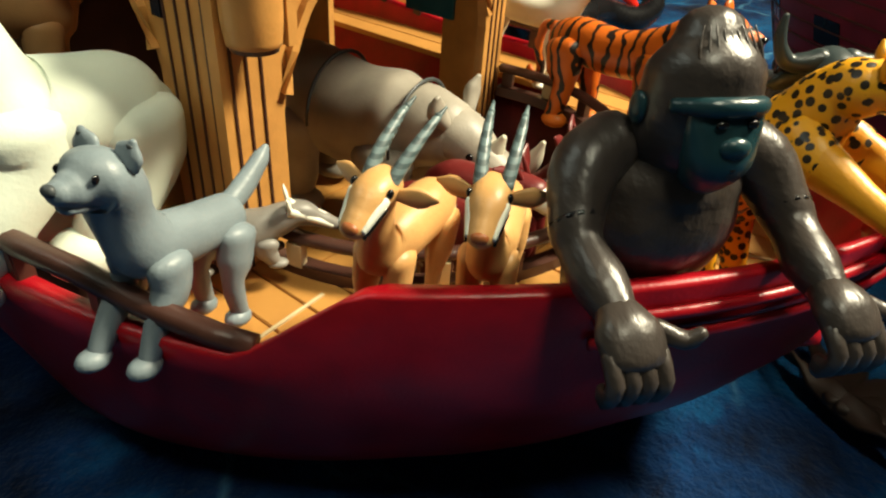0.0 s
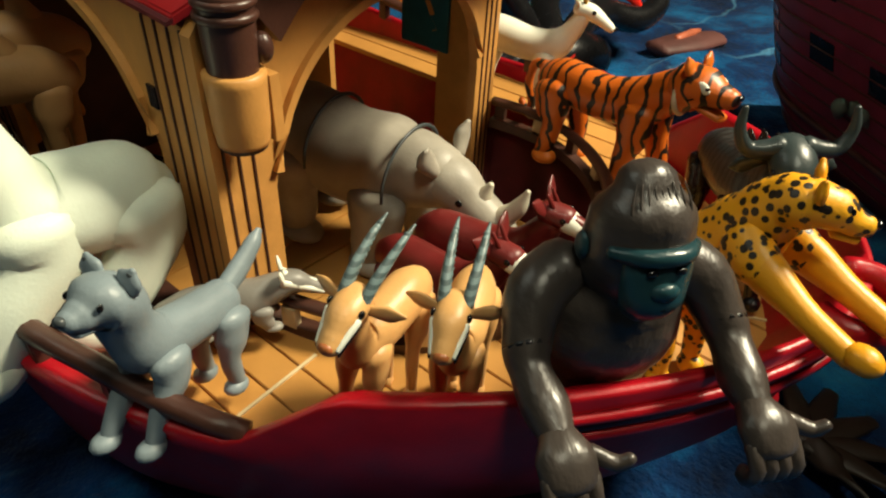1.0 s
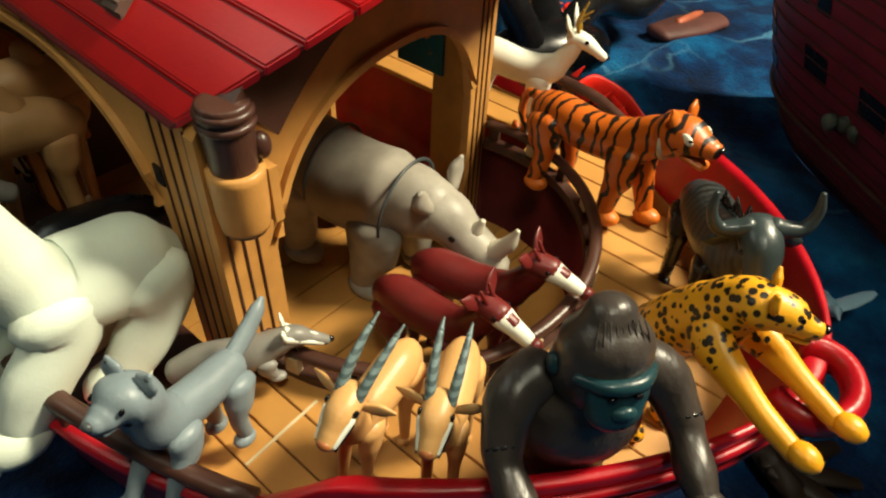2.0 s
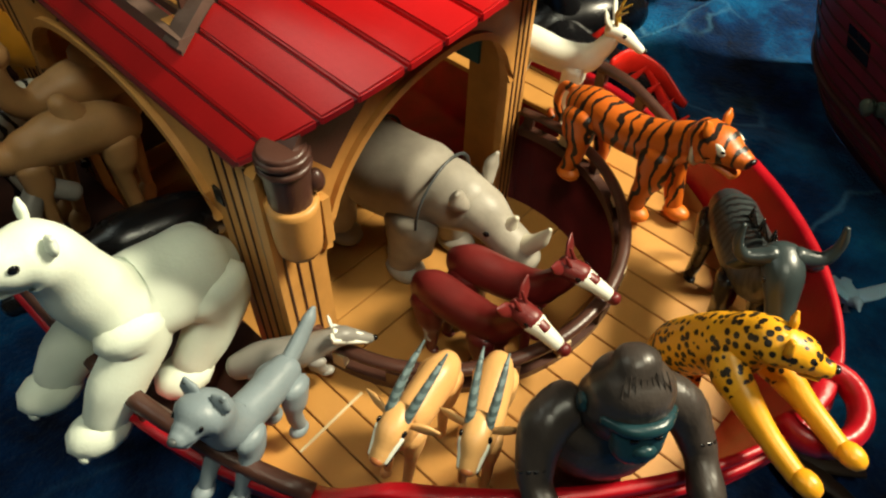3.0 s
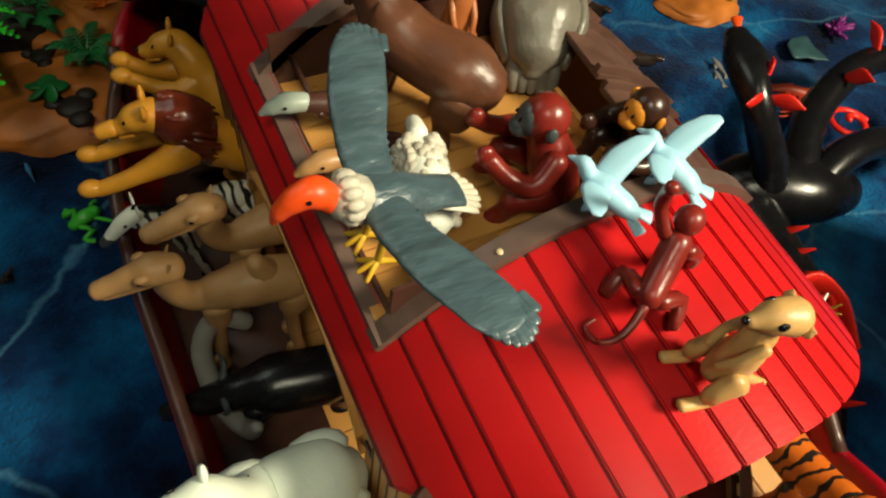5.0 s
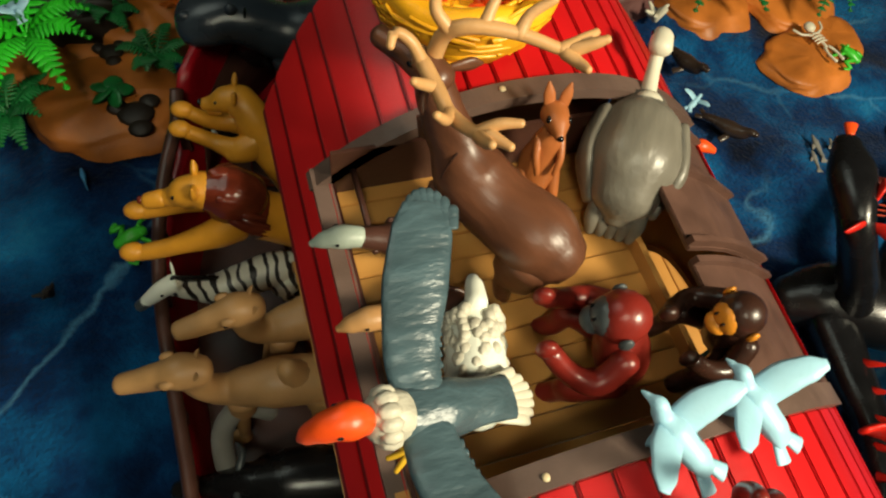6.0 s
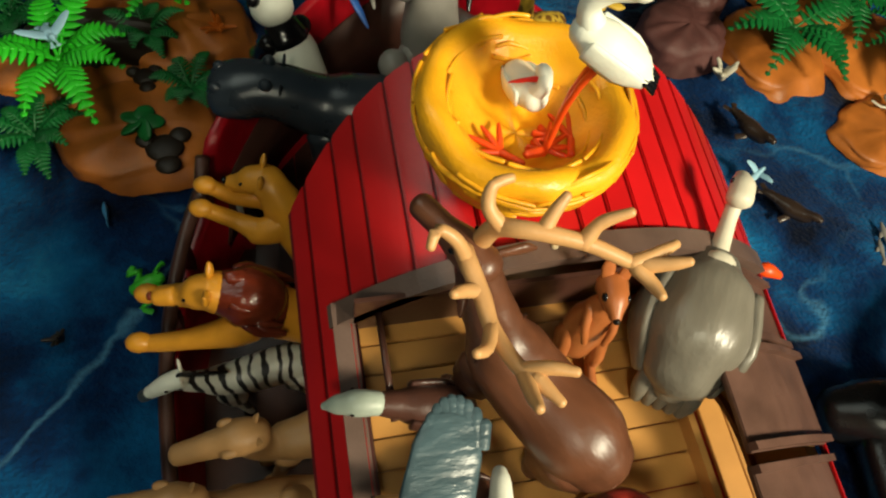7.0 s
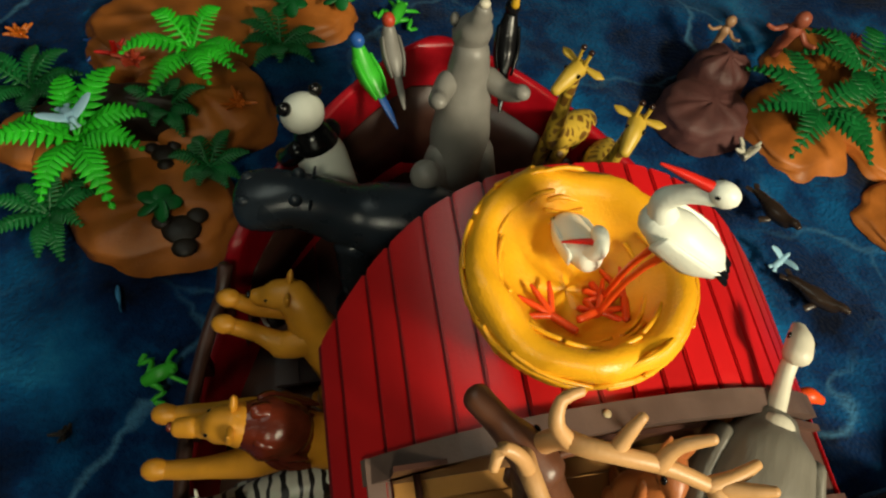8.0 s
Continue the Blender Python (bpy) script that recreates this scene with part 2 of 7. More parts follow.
# ---- ground and room ----
def make_ground():
    b = Build()
    n, half = 220, 1.6
    xs = np.linspace(-half, half, n)
    v = []
    for y in xs:
        for x in xs:
            h = 0.010 * noise.noise((x * 4, y * 4, 0)) + 0.007 * noise.noise((x * 11, y * 9, 3))
            ridge = abs(noise.noise((x * 3 + 7, y * 5, 9)))
            h += 0.012 * max(0, 0.25 - ridge) * 4
            away = min(1.0, max(0.0, (math.hypot((x - 0.01) / 0.22, y / 0.40) - 0.85) / 0.3))
            v.append((x, y, h * away - 0.006))
    f = [(j * n + i, j * n + i + 1, (j + 1) * n + i + 1, (j + 1) * n + i) for j in range(n - 1) for i in range(n - 1)]
    b.add(v, f, FLEECE)
    tagged(new("ground", b.mesh("ground")), "rumpled plush blue fleece blanket with pale streaks", "blanket", kind="structure")
    for nm, lo, hi in (("wall_north", (-1.65, 1.6, -0.05), (1.65, 1.65, 2.2)), ("wall_south", (-1.65, -1.65, -0.05), (1.65, -1.6, 2.2)),
                       ("wall_west", (-1.65, -1.6, -0.05), (-1.6, 1.6, 2.2)), ("wall_east", (1.6, -1.6, -0.05), (1.65, 1.6, 2.2)),
                       ("ceiling", (-1.65, -1.65, 2.2), (1.65, 1.65, 2.25))):
        b = Build()
        b.box(lo, hi, WALL_PAINT)
        tagged(new(nm, b.mesh(nm)), "plain painted room surface", "ceiling" if nm == "ceiling" else "wall", kind="structure")


make_ground()

# ---- the ark ----
DECK, PIT = 0.070, 0.012
PX, PY, PR = 0.02, -0.13, 0.105      # centre and radius of the round pen
RC, RH = 0.017, 0.117                # roof's middle and half width


def deck_z(x):
    """Height of the bow deck, which leans a little with the ark."""
    return 0.0675 + 0.07 * x


def mid(y):
    return 0.008 - 0.035 * y


def half(y, k=1.0):
    """Half width of the hull at y; k shortens it towards the keel."""
    u = (-y - 0.1) / (0.241 * k) if y < -0.1 else (y - 0.05) / (0.31 * k) if y > 0.05 else 0.0
    u = min(1.0, max(0.0, u))
    return 0.19 * max(0.0, 1 - u ** (1.8 if y < 0 else 2.2)) ** (0.6 if y < 0 else 0.75)


def rim(y):
    """Height of the hull's upper edge."""
    if y < -0.235:
        return 0.117 + 0.10 * (-0.235 - y)
    if y < -0.205:
        return 0.088 + 0.029 * (-0.205 - y) / 0.03
    if y < 0.205:
        return 0.088 + 0.02 * max(0, y) / 0.2
    if y < 0.225:
        return 0.108 + 0.044 * (y - 0.205) / 0.02
    return 0.152 + 0.25 * (y - 0.225)


def roof_z(x, y):
    u = min(1.0, abs(x - RC) / RH)
    return 0.197 + 0.060 * (1 - u ** 2.3) + 0.06 * (y + 0.12)


def outline(k=1.0, inset=0.0, n=140):
    """The hull's closed plan: left side from bow to stern, then back on the right."""
    y0, y1 = -0.1 - 0.241 * k + inset, 0.05 + 0.31 * k - inset
    left, right = [], []
    for i in range(n + 1):
        a = math.pi * i / n
        y = (y0 + y1) / 2 - (y1 - y0) / 2 * math.cos(a)
        w = max(0.0, half(y, k) * (0.70 + 0.30 * k if k < 1 else 1.0) - inset) if 0 < i < n else 0.0
        left.append((mid(y) - w, y))
        right.append((mid(y) + w, y))
    return left + right[::-1][1:-1]


ark = thing("toy_ark", "large red and tan plastic toy ark with red plank roof", "toy ark")


def make_hull():
    b = Build()
    levels = [(0.62, 0.0), (0.72, 0.012), (0.82, 0.03), (0.90, 0.052), (0.955, 0.075), (1.0, None)]
    rings = []
    for k, z in levels:
        rings.append([(x, y, z if z is not None else rim(y)) for x, y in outline(k)])
    n = len(rings[0])
    for off, (k, z) in ((0.004, (1.0, None)),):
        rings.append([(x, y, rim(y) + 0.0015) for x, y in outline(1.0, 0.0015)])
        rings.append([(x, y, rim(y) + 0.0015) for x, y in outline(1.0, 0.0075)])
        rings.append([(x, y, rim(y) - 0.001) for x, y in outline(1.0, 0.009)])
    for k, z in levels[::-1][1:]:
        rings.append([(x, y, z + 0.004) for x, y in outline(k, 0.010)])
    v = [p for r in rings for p in r]
    f = [(i * n + j, i * n + (j + 1) % n, (i + 1) * n + (j + 1) % n, (i + 1) * n + j) for i in range(len(rings) - 1) for j in range(n)]
    f += [tuple(range(n)), tuple((len(rings) - 1) * n + j for j in range(n))]
    b.add(v, f, RED)
    part("hull", b, ark, "glossy deep red moulded hull")
    # raised double moulding along the bow's edge
    for dz, w in ((-0.0075, 0.004), (-0.016, 0.003)):
        pts = [(x, y, rim(y) + dz) for x, y in outline(1.0, -0.0005) if y < -0.24 and x > -0.092]
        pts.sort(key=lambda p: math.atan2(p[0] - 0.02, -(p[1] + 0.2)))
        part("rim_moulding", bar(pts, w, 0.004, RED, True), ark)
    part("keel", bar([(mid(y) , y, z) for y, z in ((-0.328, 0.07), (-0.285, 0.035), (-0.25, 0.008), (-0.2, 0.003))], 0.012, 0.012, RED, True), ark)
    # loop handle at the bow
    pts = [(0.012 + 0.019 * math.cos(a), -0.338 - 0.015 * math.sin(a), 0.128) for a in np.linspace(-0.6, math.pi + 0.6, 22)]
    part("bow_handle", bar(pts, 0.009, 0.013, RED, True), ark)


make_hull()


def make_stern_shade():
    """Added sheet inside the stern, below the red rim, dark brown for the shade there."""
    low, high = outline(0.955, 0.0125), outline(1.0, 0.0115)
    low2, high2 = outline(0.955, 0.0110), outline(1.0, 0.0100)
    rows = [[], [], [], []]
    for a, c, d, e in zip(low, high, low2, high2):
        if c[1] < 0.20:
            continue
        top = rim(c[1]) - 0.030
        f = (top - 0.079) / (rim(c[1]) - 0.080)
        rows[0].append((*a, 0.072))
        rows[1].append((a[0] + (c[0] - a[0]) * f, a[1] + (c[1] - a[1]) * f, top))
        rows[2].append((d[0] + (e[0] - d[0]) * f, d[1] + (e[1] - d[1]) * f, top))
        rows[3].append((*d, 0.072))
    n = len(rows[0])
    b = Build()
    b.add([p for r in rows for p in r], [(k * n + i, k * n + i + 1, (k + 1) % 4 * n + i + 1, (k + 1) % 4 * n + i) for k in range(4) for i in range(n - 1)], BROWN)
    part("stern_lining", b, ark, "added dark brown sheet for the shade inside the stern")


make_stern_shade()


def bow_y(x, inset=0.011):
    """Where a lengthwise line at x meets the hull's bow."""
    lo, hi = -0.345, -0.05
    for _ in range(40):
        m = (lo + hi) / 2
        if abs(x - mid(m)) < half(m, 0.945) * 0.985 - inset:
            hi = m
        else:
            lo = m
    return hi


def stern_y(x, inset=0.011):
    lo, hi = 0.02, 0.36
    for _ in range(40):
        m = (lo + hi) / 2
        if abs(x - mid(m)) < half(m, 0.945) * 0.985 - inset:
            lo = m
        else:
            hi = m
    return lo


def make_deck():
    deck = part("deck", bar([(0.015, -0.30, DECK - 0.008), (0.015, -0.245, DECK - 0.008)], 0.04, 0.004, TAN_WALL), ark, "tan moulded plank deck")
    step = 0.0165
    x = -0.178
    while x < 0.20:
        xs = np.linspace(x + 0.0004, x + step - 0.0004, 5)
        front = [bow_y(c) for c in xs]
        back = []
        for c in xs:
            d = abs(c - PX)
            back.append(PY - math.sqrt(PR * PR - d * d) if d < PR * 0.995 else (-0.13 if d < PR + 0.012 or c < 0 else 0.19))
        if max(back) > 0 and min(back) < 0:
            back = [min(back)] * 5
        back = [max(q, r + 0.001) for q, r in zip(back, front)]
        b = Build()
        b.strip([(c, q, deck_z(c)) for c, q in zip(xs, front)], [(c, q, deck_z(c)) for c, q in zip(xs, back)], (0, 0, -0.004), TAN)
        part("plank", b, deck, bevel=0.0004)
        s = [stern_y(c) for c in xs]
        if min(s) > 0.2:
            # stern planks: dark brown colour carries the shade on this deck
            b = Build()
            b.strip([(c, 0.165, DECK) for c in xs], [(c, q, DECK) for c, q in zip(xs, s)], (0, 0, -0.004), BROWN)
            part("plank", b, deck, bevel=0.0004)
        x += step
    # pale seams across the bow deck
    for a, c in (((-0.087, -0.173), (-0.128, -0.174)), ((0.045, -0.28), (0.06, -0.315))):
        part("seam", bar([(*a, deck_z(a[0]) + 0.0004), (*c, deck_z(c[0]) + 0.0004)], 0.0014, 0.0008, CREAM), deck)
    # floor of the pen and the house, with cross planks
    for i in range(15):
        b = Build()
        y0 = -0.235 + i * 0.027
        w = min(0.118, min(half(y0, 0.72), half(y0 + 0.027, 0.72)) * 0.86 - 0.012)
        if w < 0.02:
            continue
        b.box((max(-0.099, mid(y0) - w), y0 + 0.0004, PIT - 0.004), (min(0.132, mid(y0) + w), y0 + 0.0266, PIT), TAN)
        part("floor_plank", b, deck, bevel=0.0004)
    b = Build()
    b.box((-0.168, -0.128, 0.052), (-0.1005, 0.20, 0.056), BROWN)
    part("side_floor", b, deck, "dark brown side floor")
    # red wall round the pen, its unlit inside put in as darker red
    b = Build()
    arc = [(PX + PR * math.cos(a), PY + PR * math.sin(a)) for a in np.linspace(math.pi - 0.15, 2 * math.pi + 0.25, 60)]
    b.strip([(x, y, PIT - 0.004) for x, y in arc], [(x, y, deck_z(x) + 0.001) for x, y in arc], (0, 0, 0.0), DARK_RED, True)
    arc2 = [(PX + (PR + 0.003) * math.cos(a), PY + (PR + 0.003) * math.sin(a)) for a in np.linspace(math.pi - 0.15, 2 * math.pi + 0.25, 60)]
    b.strip([(x, y, PIT - 0.004) for x, y in arc2], [(x, y, deck_z(x) - 0.004) for x, y in arc2], (0, 0, 0.0), DARK_RED, True)
    part("pen_wall", b, deck, "curved red pen wall, coloured darker for its shade")


make_deck()


def make_fence():
    fence = part("pen_fence", bar([(PX + PR * math.cos(a), PY + PR * math.sin(a), deck_z(PX + PR * math.cos(a)) + 0.002) for a in np.linspace(math.pi - 0.1, 2 * math.pi + 0.22, 70)], 0.007, 0.006, BROWN), ark, "curved brown pen fence with cream posts")
    rail_pts = [(PX + PR * math.cos(a), PY + PR * math.sin(a), deck_z(PX + PR * math.cos(a)) + 0.0165) for a in np.linspace(math.pi - 0.1, 2 * math.pi + 0.22, 70)]
    part("rail", bar(rail_pts, 0.0075, 0.0055, BROWN, True), fence)
    for i in range(13):
        a = math.pi - 0.05 + i * (math.pi + 0.22) / 12
        b = Build()
        c, s = math.cos(a), math.sin(a)
        dz = deck_z(PX + PR * c)
        p, q = Vector((PX + PR * c, PY + PR * s, 0)), Vector((-s, c, 0)) * 0.0035
        b.strip([p - q + Vector((0, 0, dz + 0.004)), p + q + Vector((0, 0, dz + 0.004))], [p - q + Vector((0, 0, dz + 0.0145)), p + q + Vector((0, 0, dz + 0.0145))], Vector((c, s, 0)) * 0.004, CREAM if i % 2 else BROWN)
        part("post", b, fence)
    # side rails along the low stretch of the hull
    for sgn in (-1, 1):
        pts = [(mid(y) + sgn * (half(y) - 0.006), y, rim(y) + 0.014 + 0.10 * max(0.0, y - 0.06) - 0.011 * max(0.0, (-0.15 - y) / 0.05)) for y in np.linspace(-0.206, 0.213, 40)]
        rail = part("side_rail", bar(pts, 0.0085, 0.0075, BROWN, True), ark, "dark brown handrail")
        for y in np.linspace(-0.16, 0.205, 11):
            b = Build()
            x, z = mid(y) + sgn * (half(y) - 0.006), rim(y)
            b.box((x - 0.003, y - 0.004, z - 0.002), (x + 0.003, y + 0.004, z + 0.012 + 0.10 * max(0.0, y - 0.06)), BROWN)
            part("post", b, rail, bevel=0.0006)


make_fence()


def arch_wall(name, axis, at, thick, a0, a1, o0, o1, spring, crown, top, bottom, label, mat=None, slant=0.0):
    """A wall with an arched opening o0..o1; top is a function along the wall. Boards are marked by grooves."""
    mat = mat or TAN_WALL
    b = Build()
    us = sorted(set(list(np.linspace(a0, o0, 5)) + list(np.linspace(o0, o1, 33)) + list(np.linspace(o1, a1, 5))))

    def low(u):
        if o0 < u < o1:
            c, r = (o0 + o1) / 2, (o1 - o0) / 2
            return spring + (crown - spring) * max(0.0, 1 - (abs(u - c) / r) ** 2.4) ** 0.5
        return bottom
    us = [a0, *np.linspace(a0, o0 - 1e-5, 4)[1:], *np.linspace(o0 + 1e-5, o1 - 1e-5, 33), *np.linspace(o1 + 1e-5, a1, 4)]

    def pt(u, z):
        return (u, at + slant * (u - a0), z) if axis == "x" else (at, u, z)
    b.strip([pt(u, low(u)) for u in us], [pt(u, max(top(u), low(u) + 0.002)) for u in us], (0, thick, 0) if axis == "x" else (thick, 0, 0), mat)
    w = part(name, b, ark, label)
    # trim round the opening
    ring = [pt(u, low(u)) for u in np.linspace(o0 + 0.0005, o1 - 0.0005, 40)]
    off = -0.0012 if thick > 0 else 0.0012
    ring = [(x, y + off, z + 0.001) if axis == "x" else (x + off, y, z + 0.001) for x, y, z in ring]
    part("arch_trim", bar(ring, 0.004, 0.004, mat), w)
    return w


def make_house():
    front = arch_wall("front_wall", "x", -0.138, 0.006, -0.0985, 0.124, -0.069, 0.100, 0.12, 0.184, lambda u: roof_z(u, -0.13) - 0.007, PIT, "tan board front wall with a wide arch", None, 0.15)
    left = arch_wall("side_wall", "y", -0.0975, 0.006, -0.1315, 0.1375, -0.098, 0.078, 0.135, 0.192, lambda u: roof_z(-0.0975, u) - 0.006, PIT, "tan board side wall with a wide arch")
    right = arch_wall("side_wall", "y", 0.1195, 0.005, -0.096, 0.1375, -0.06, 0.05, 0.12, 0.165, lambda u: roof_z(0.125, u) - 0.006, PIT, "tan board side wall with an arched doorway")
    back = arch_wall("back_wall", "x", 0.138, 0.006, -0.0915, 0.119, 0.03, 0.031, 0.02, 0.021, lambda u: roof_z(u, 0.13) - 0.007, PIT, "dark brown board rear wall", BROWN)
    # grooves between boards on the corner posts
    for x in (-0.0935, -0.0865, -0.0795, 0.106, 0.112, 0.118):
        part("board_groove", bar([(x, -0.1383 + 0.15 * (x + 0.0985), PIT), (x, -0.1383 + 0.15 * (x + 0.0985), roof_z(x, -0.138) - 0.006)], 0.0009, 0.0009, BROWN), front)
    for y in (-0.131, -0.123, -0.115, -0.107, 0.088, 0.098, 0.108, 0.118, 0.128):
        part("board_groove", bar([(-0.0978, y, 0.05), (-0.0978, y, 0.192)], 0.0009, 0.0009, BROWN), left)
    for y in (-0.085, -0.06, -0.035, -0.01, 0.015, 0.04, 0.06):
        part("board_groove", bar([(-0.0978, y, 0.1945), (-0.0978, y, 0.201)], 0.0009, 0.0009, BROWN), left)
    for y, z in ((-0.103, 0.160), (0.086, 0.192)):
        b = Build()
        b.box((-0.0987, y - 0.003, z - 0.0045), (-0.0973, y + 0.003, z + 0.0045), BLACK)
        part("peg_hole", b, left)
    # brown column in its tan clip, and the brown arched beam
    cx, cy = -0.089, -0.146
    col = Build()
    col.tube([(cx, cy, 0.152, 0.0082), (cx, cy, 0.172, 0.0084), (cx, cy, 0.196, 0.0092), (cx, cy, 0.2065, 0.0094)], BROWN, 20, cap=0.1)
    column = part("column", col, ark, "glossy dark brown round column")
    for z in (0.2035, 0.199):
        part("column_ring", bar([(cx + 0.0094 * math.cos(a), cy + 0.0094 * math.sin(a), z) for a in np.linspace(0, 2 * math.pi, 24)], 0.0025, 0.003, BROWN, True), column)
    k = Build()
    k.ball((cx + 0.0095, cy - 0.004, 0.187), (0.004, 0.004, 0.0055), BROWN)
    part("knob", k, column)
    c = Build()
    c.tube([(cx, cy, 0.154, 0.0094), (cx, cy, 0.164, 0.0103), (cx, cy, 0.180, 0.0108)], TAN_WALL, 20, cap=0.12)
    c.box((cx + 0.009, cy - 0.007, 0.153), (cx + 0.013, cy - 0.001, 0.178), TAN_WALL)
    part("clip", c, column, "tan clip round the column")
    beam = [(x, -0.149 + 0.15 * (x + 0.0985), roof_z(x, -0.14) - 0.020) for x in np.linspace(-0.080, 0.112, 24)]
    part("roof_beam", bar(beam, 0.008, 0.027, BROWN), ark, "glossy brown beam under the roof")
    # shuttered doorway and inner partition
    for x0, x1, mt in ((0.062, 0.098, BROWN), (0.02, 0.06, ORANGE_ROCK)):
        b = Build()
        b.box((x0, 0.06, PIT), (x1, 0.064, 0.12), mt)
        for i in range(7):
            b.box((x0 + 0.003, 0.057, PIT + 0.02 + i * 0.013), (x1 - 0.003, 0.06, PIT + 0.027 + i * 0.013), mt)
        part("inner_door", b, ark, bevel=0.0004)
    b = Build()
    b.box((0.1165, -0.07, 0.115), (0.1188, -0.03, 0.16), plastic("teal_window", (0.02, 0.12, 0.16), 0.3))
    part("small_window", b, right, "small teal window")


make_house()


def make_roof():
    roof = part("roof", bar([(RC, -0.165, roof_z(RC, -0.165) - 0.008), (RC, -0.085, roof_z(RC, -0.085) - 0.008)], 0.006, 0.006, BROWN), ark, "red moulded plank roof with a brown-framed opening")

    def yf(x):
        return -0.130 - 0.055 * (1 - min(1, abs(x - RC) / RH) ** 3)

    def yr(x):
        return 0.138 + 0.050 * (1 - min(1, abs(x - RC) / RH) ** 3)
    edges = [-1.0, -0.93, -0.81, -0.72, -0.59, -0.48, -0.365, -0.25, -0.137, -0.02, 0.095, 0.205, 0.315, 0.43, 0.54, 0.65, 0.76, 0.87, 0.935, 1.0]
    WX0, WX1, WY0, WY1 = -0.086, 0.118, -0.083, 0.082
    for a, c in zip(edges, edges[1:]):
        g = 0.0006
        xs = np.linspace(RC + RH * a + g, RC + RH * c - g, 6)
        spans = [(yf, lambda x: yr(x))]
        if xs[0] > WX0 - 0.004 and xs[-1] < WX1 + 0.01:
            spans = [(yf, lambda x: WY0), (lambda x: WY1, yr)]
        for f0, f1 in spans:
            b = Build()
            b.strip([(x, f0(x), roof_z(x, f0(x))) for x in xs], [(x, f1(x), roof_z(x, f1(x))) for x in xs], (0, 0, -0.004), ROOF_RED)
            part("plank", b, roof, bevel=0.0007)
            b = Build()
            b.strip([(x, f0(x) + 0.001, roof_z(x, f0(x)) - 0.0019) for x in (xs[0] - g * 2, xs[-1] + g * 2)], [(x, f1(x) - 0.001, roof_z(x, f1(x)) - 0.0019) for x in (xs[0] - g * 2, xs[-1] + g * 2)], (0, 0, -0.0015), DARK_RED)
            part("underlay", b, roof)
    # frame round the opening
    xs = np.linspace(WX0, 0.060, 22)
    for y, mt in ((WY0 + 0.005, GREY_FRAME), (WY1 - 0.005, GREY_FRAME)):
        part("opening_frame", bar([(x, y, roof_z(x, y) + 0.001) for x in np.linspace(WX0, 0.118, 30)], 0.010, 0.006, mt), roof, bevel=0)
    part("opening_frame", bar([(WX0 + 0.004, y, roof_z(WX0, y) + 0.003) for y in np.linspace(WY0, WY1, 8)], 0.009, 0.007, GREY_FRAME), roof)
    for x, y in ((-0.035, WY0 + 0.004), (0.0, WY1 - 0.004)):
        b = Build()
        b.ball((x, y, roof_z(x, y) + 0.0042), (0.0016, 0.0016, 0.0008), CREAM)
        part("screw", b, roof)
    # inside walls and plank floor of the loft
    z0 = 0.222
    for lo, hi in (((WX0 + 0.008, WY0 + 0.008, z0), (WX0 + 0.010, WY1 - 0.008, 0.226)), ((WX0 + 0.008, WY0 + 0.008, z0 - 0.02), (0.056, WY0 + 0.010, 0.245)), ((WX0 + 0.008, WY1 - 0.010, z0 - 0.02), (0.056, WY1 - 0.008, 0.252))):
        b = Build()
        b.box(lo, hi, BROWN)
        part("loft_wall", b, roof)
    for i in range(12):
        b = Build()
        y0 = -0.078 + i * 0.0129
        b.box((WX0 + 0.002, y0 + 0.0003, z0 - 0.004), (0.056, y0 + 0.0126, z0), TAN)
        part("loft_plank", b, roof, bevel=0.0005)
    part("loft_edge", bar([(0.056, WY0 + 0.01, z0 + 0.003), (0.056, WY1 - 0.01, z0 + 0.003)], 0.003, 0.012, TAN_WALL), roof)
    part("grab_bar", bar([(-0.068, 0.028, z0 + 0.016), (-0.068, 0.072, z0 + 0.016)], 0.003, 0.003, BROWN, True), roof)
    # brown shutters on the far slope
    for y0, y1, lift in ((-0.072, -0.012, 0.0), (-0.008, 0.034, 0.003), (0.036, 0.071, 0.0)):
        b = Build()
        xs = np.linspace(0.0595, 0.128, 6)
        b.strip([(x, y0, roof_z(min(x, 0.126), y0) - 0.004 + lift) for x in xs], [(x, y1, roof_z(min(x, 0.126), y1) - 0.004 + lift) for x in xs], (0, 0, -0.004), BROWN_MID)
        sh = part("shutter", b, roof, "brown slatted shutter panel", bevel=0.0006)
        for y in (y0 + 0.002, y1 - 0.002):
            part("shutter_rib", bar([(x, y, roof_z(min(x, 0.126), y) - 0.002 + lift) for x in xs], 0.003, 0.004, BROWN_MID), sh)


make_roof()

# ---- figures ----
EYE_BLACK = plastic("painted_eye_black", (0.004, 0.004, 0.005), 0.2, 0.1)
WHITE = plastic("white_plastic", (0.78, 0.80, 0.70), 0.42, 0.08)
OFFWHITE = plastic("ivory_plastic", (0.62, 0.58, 0.46), 0.45, 0.12)
BEAR_WHITE = plastic("polar_white_plastic", (0.76, 0.84, 0.72), 0.45, 0.06)
WOLF_GREY = plastic("blue_grey_plastic", (0.20, 0.25, 0.28), 0.42, 0.15)
MID_GREY = plastic("mid_grey_plastic", (0.22, 0.21, 0.19), 0.42, 0.2)
RHINO_GREY = plastic("warm_grey_plastic", (0.34, 0.31, 0.26), 0.45, 0.25)
DARK_GREY = plastic("dark_grey_plastic", (0.055, 0.065, 0.07), 0.38, 0.3)
GAZELLE = plastic("apricot_plastic", (0.66, 0.36, 0.13), 0.4, 0.15)
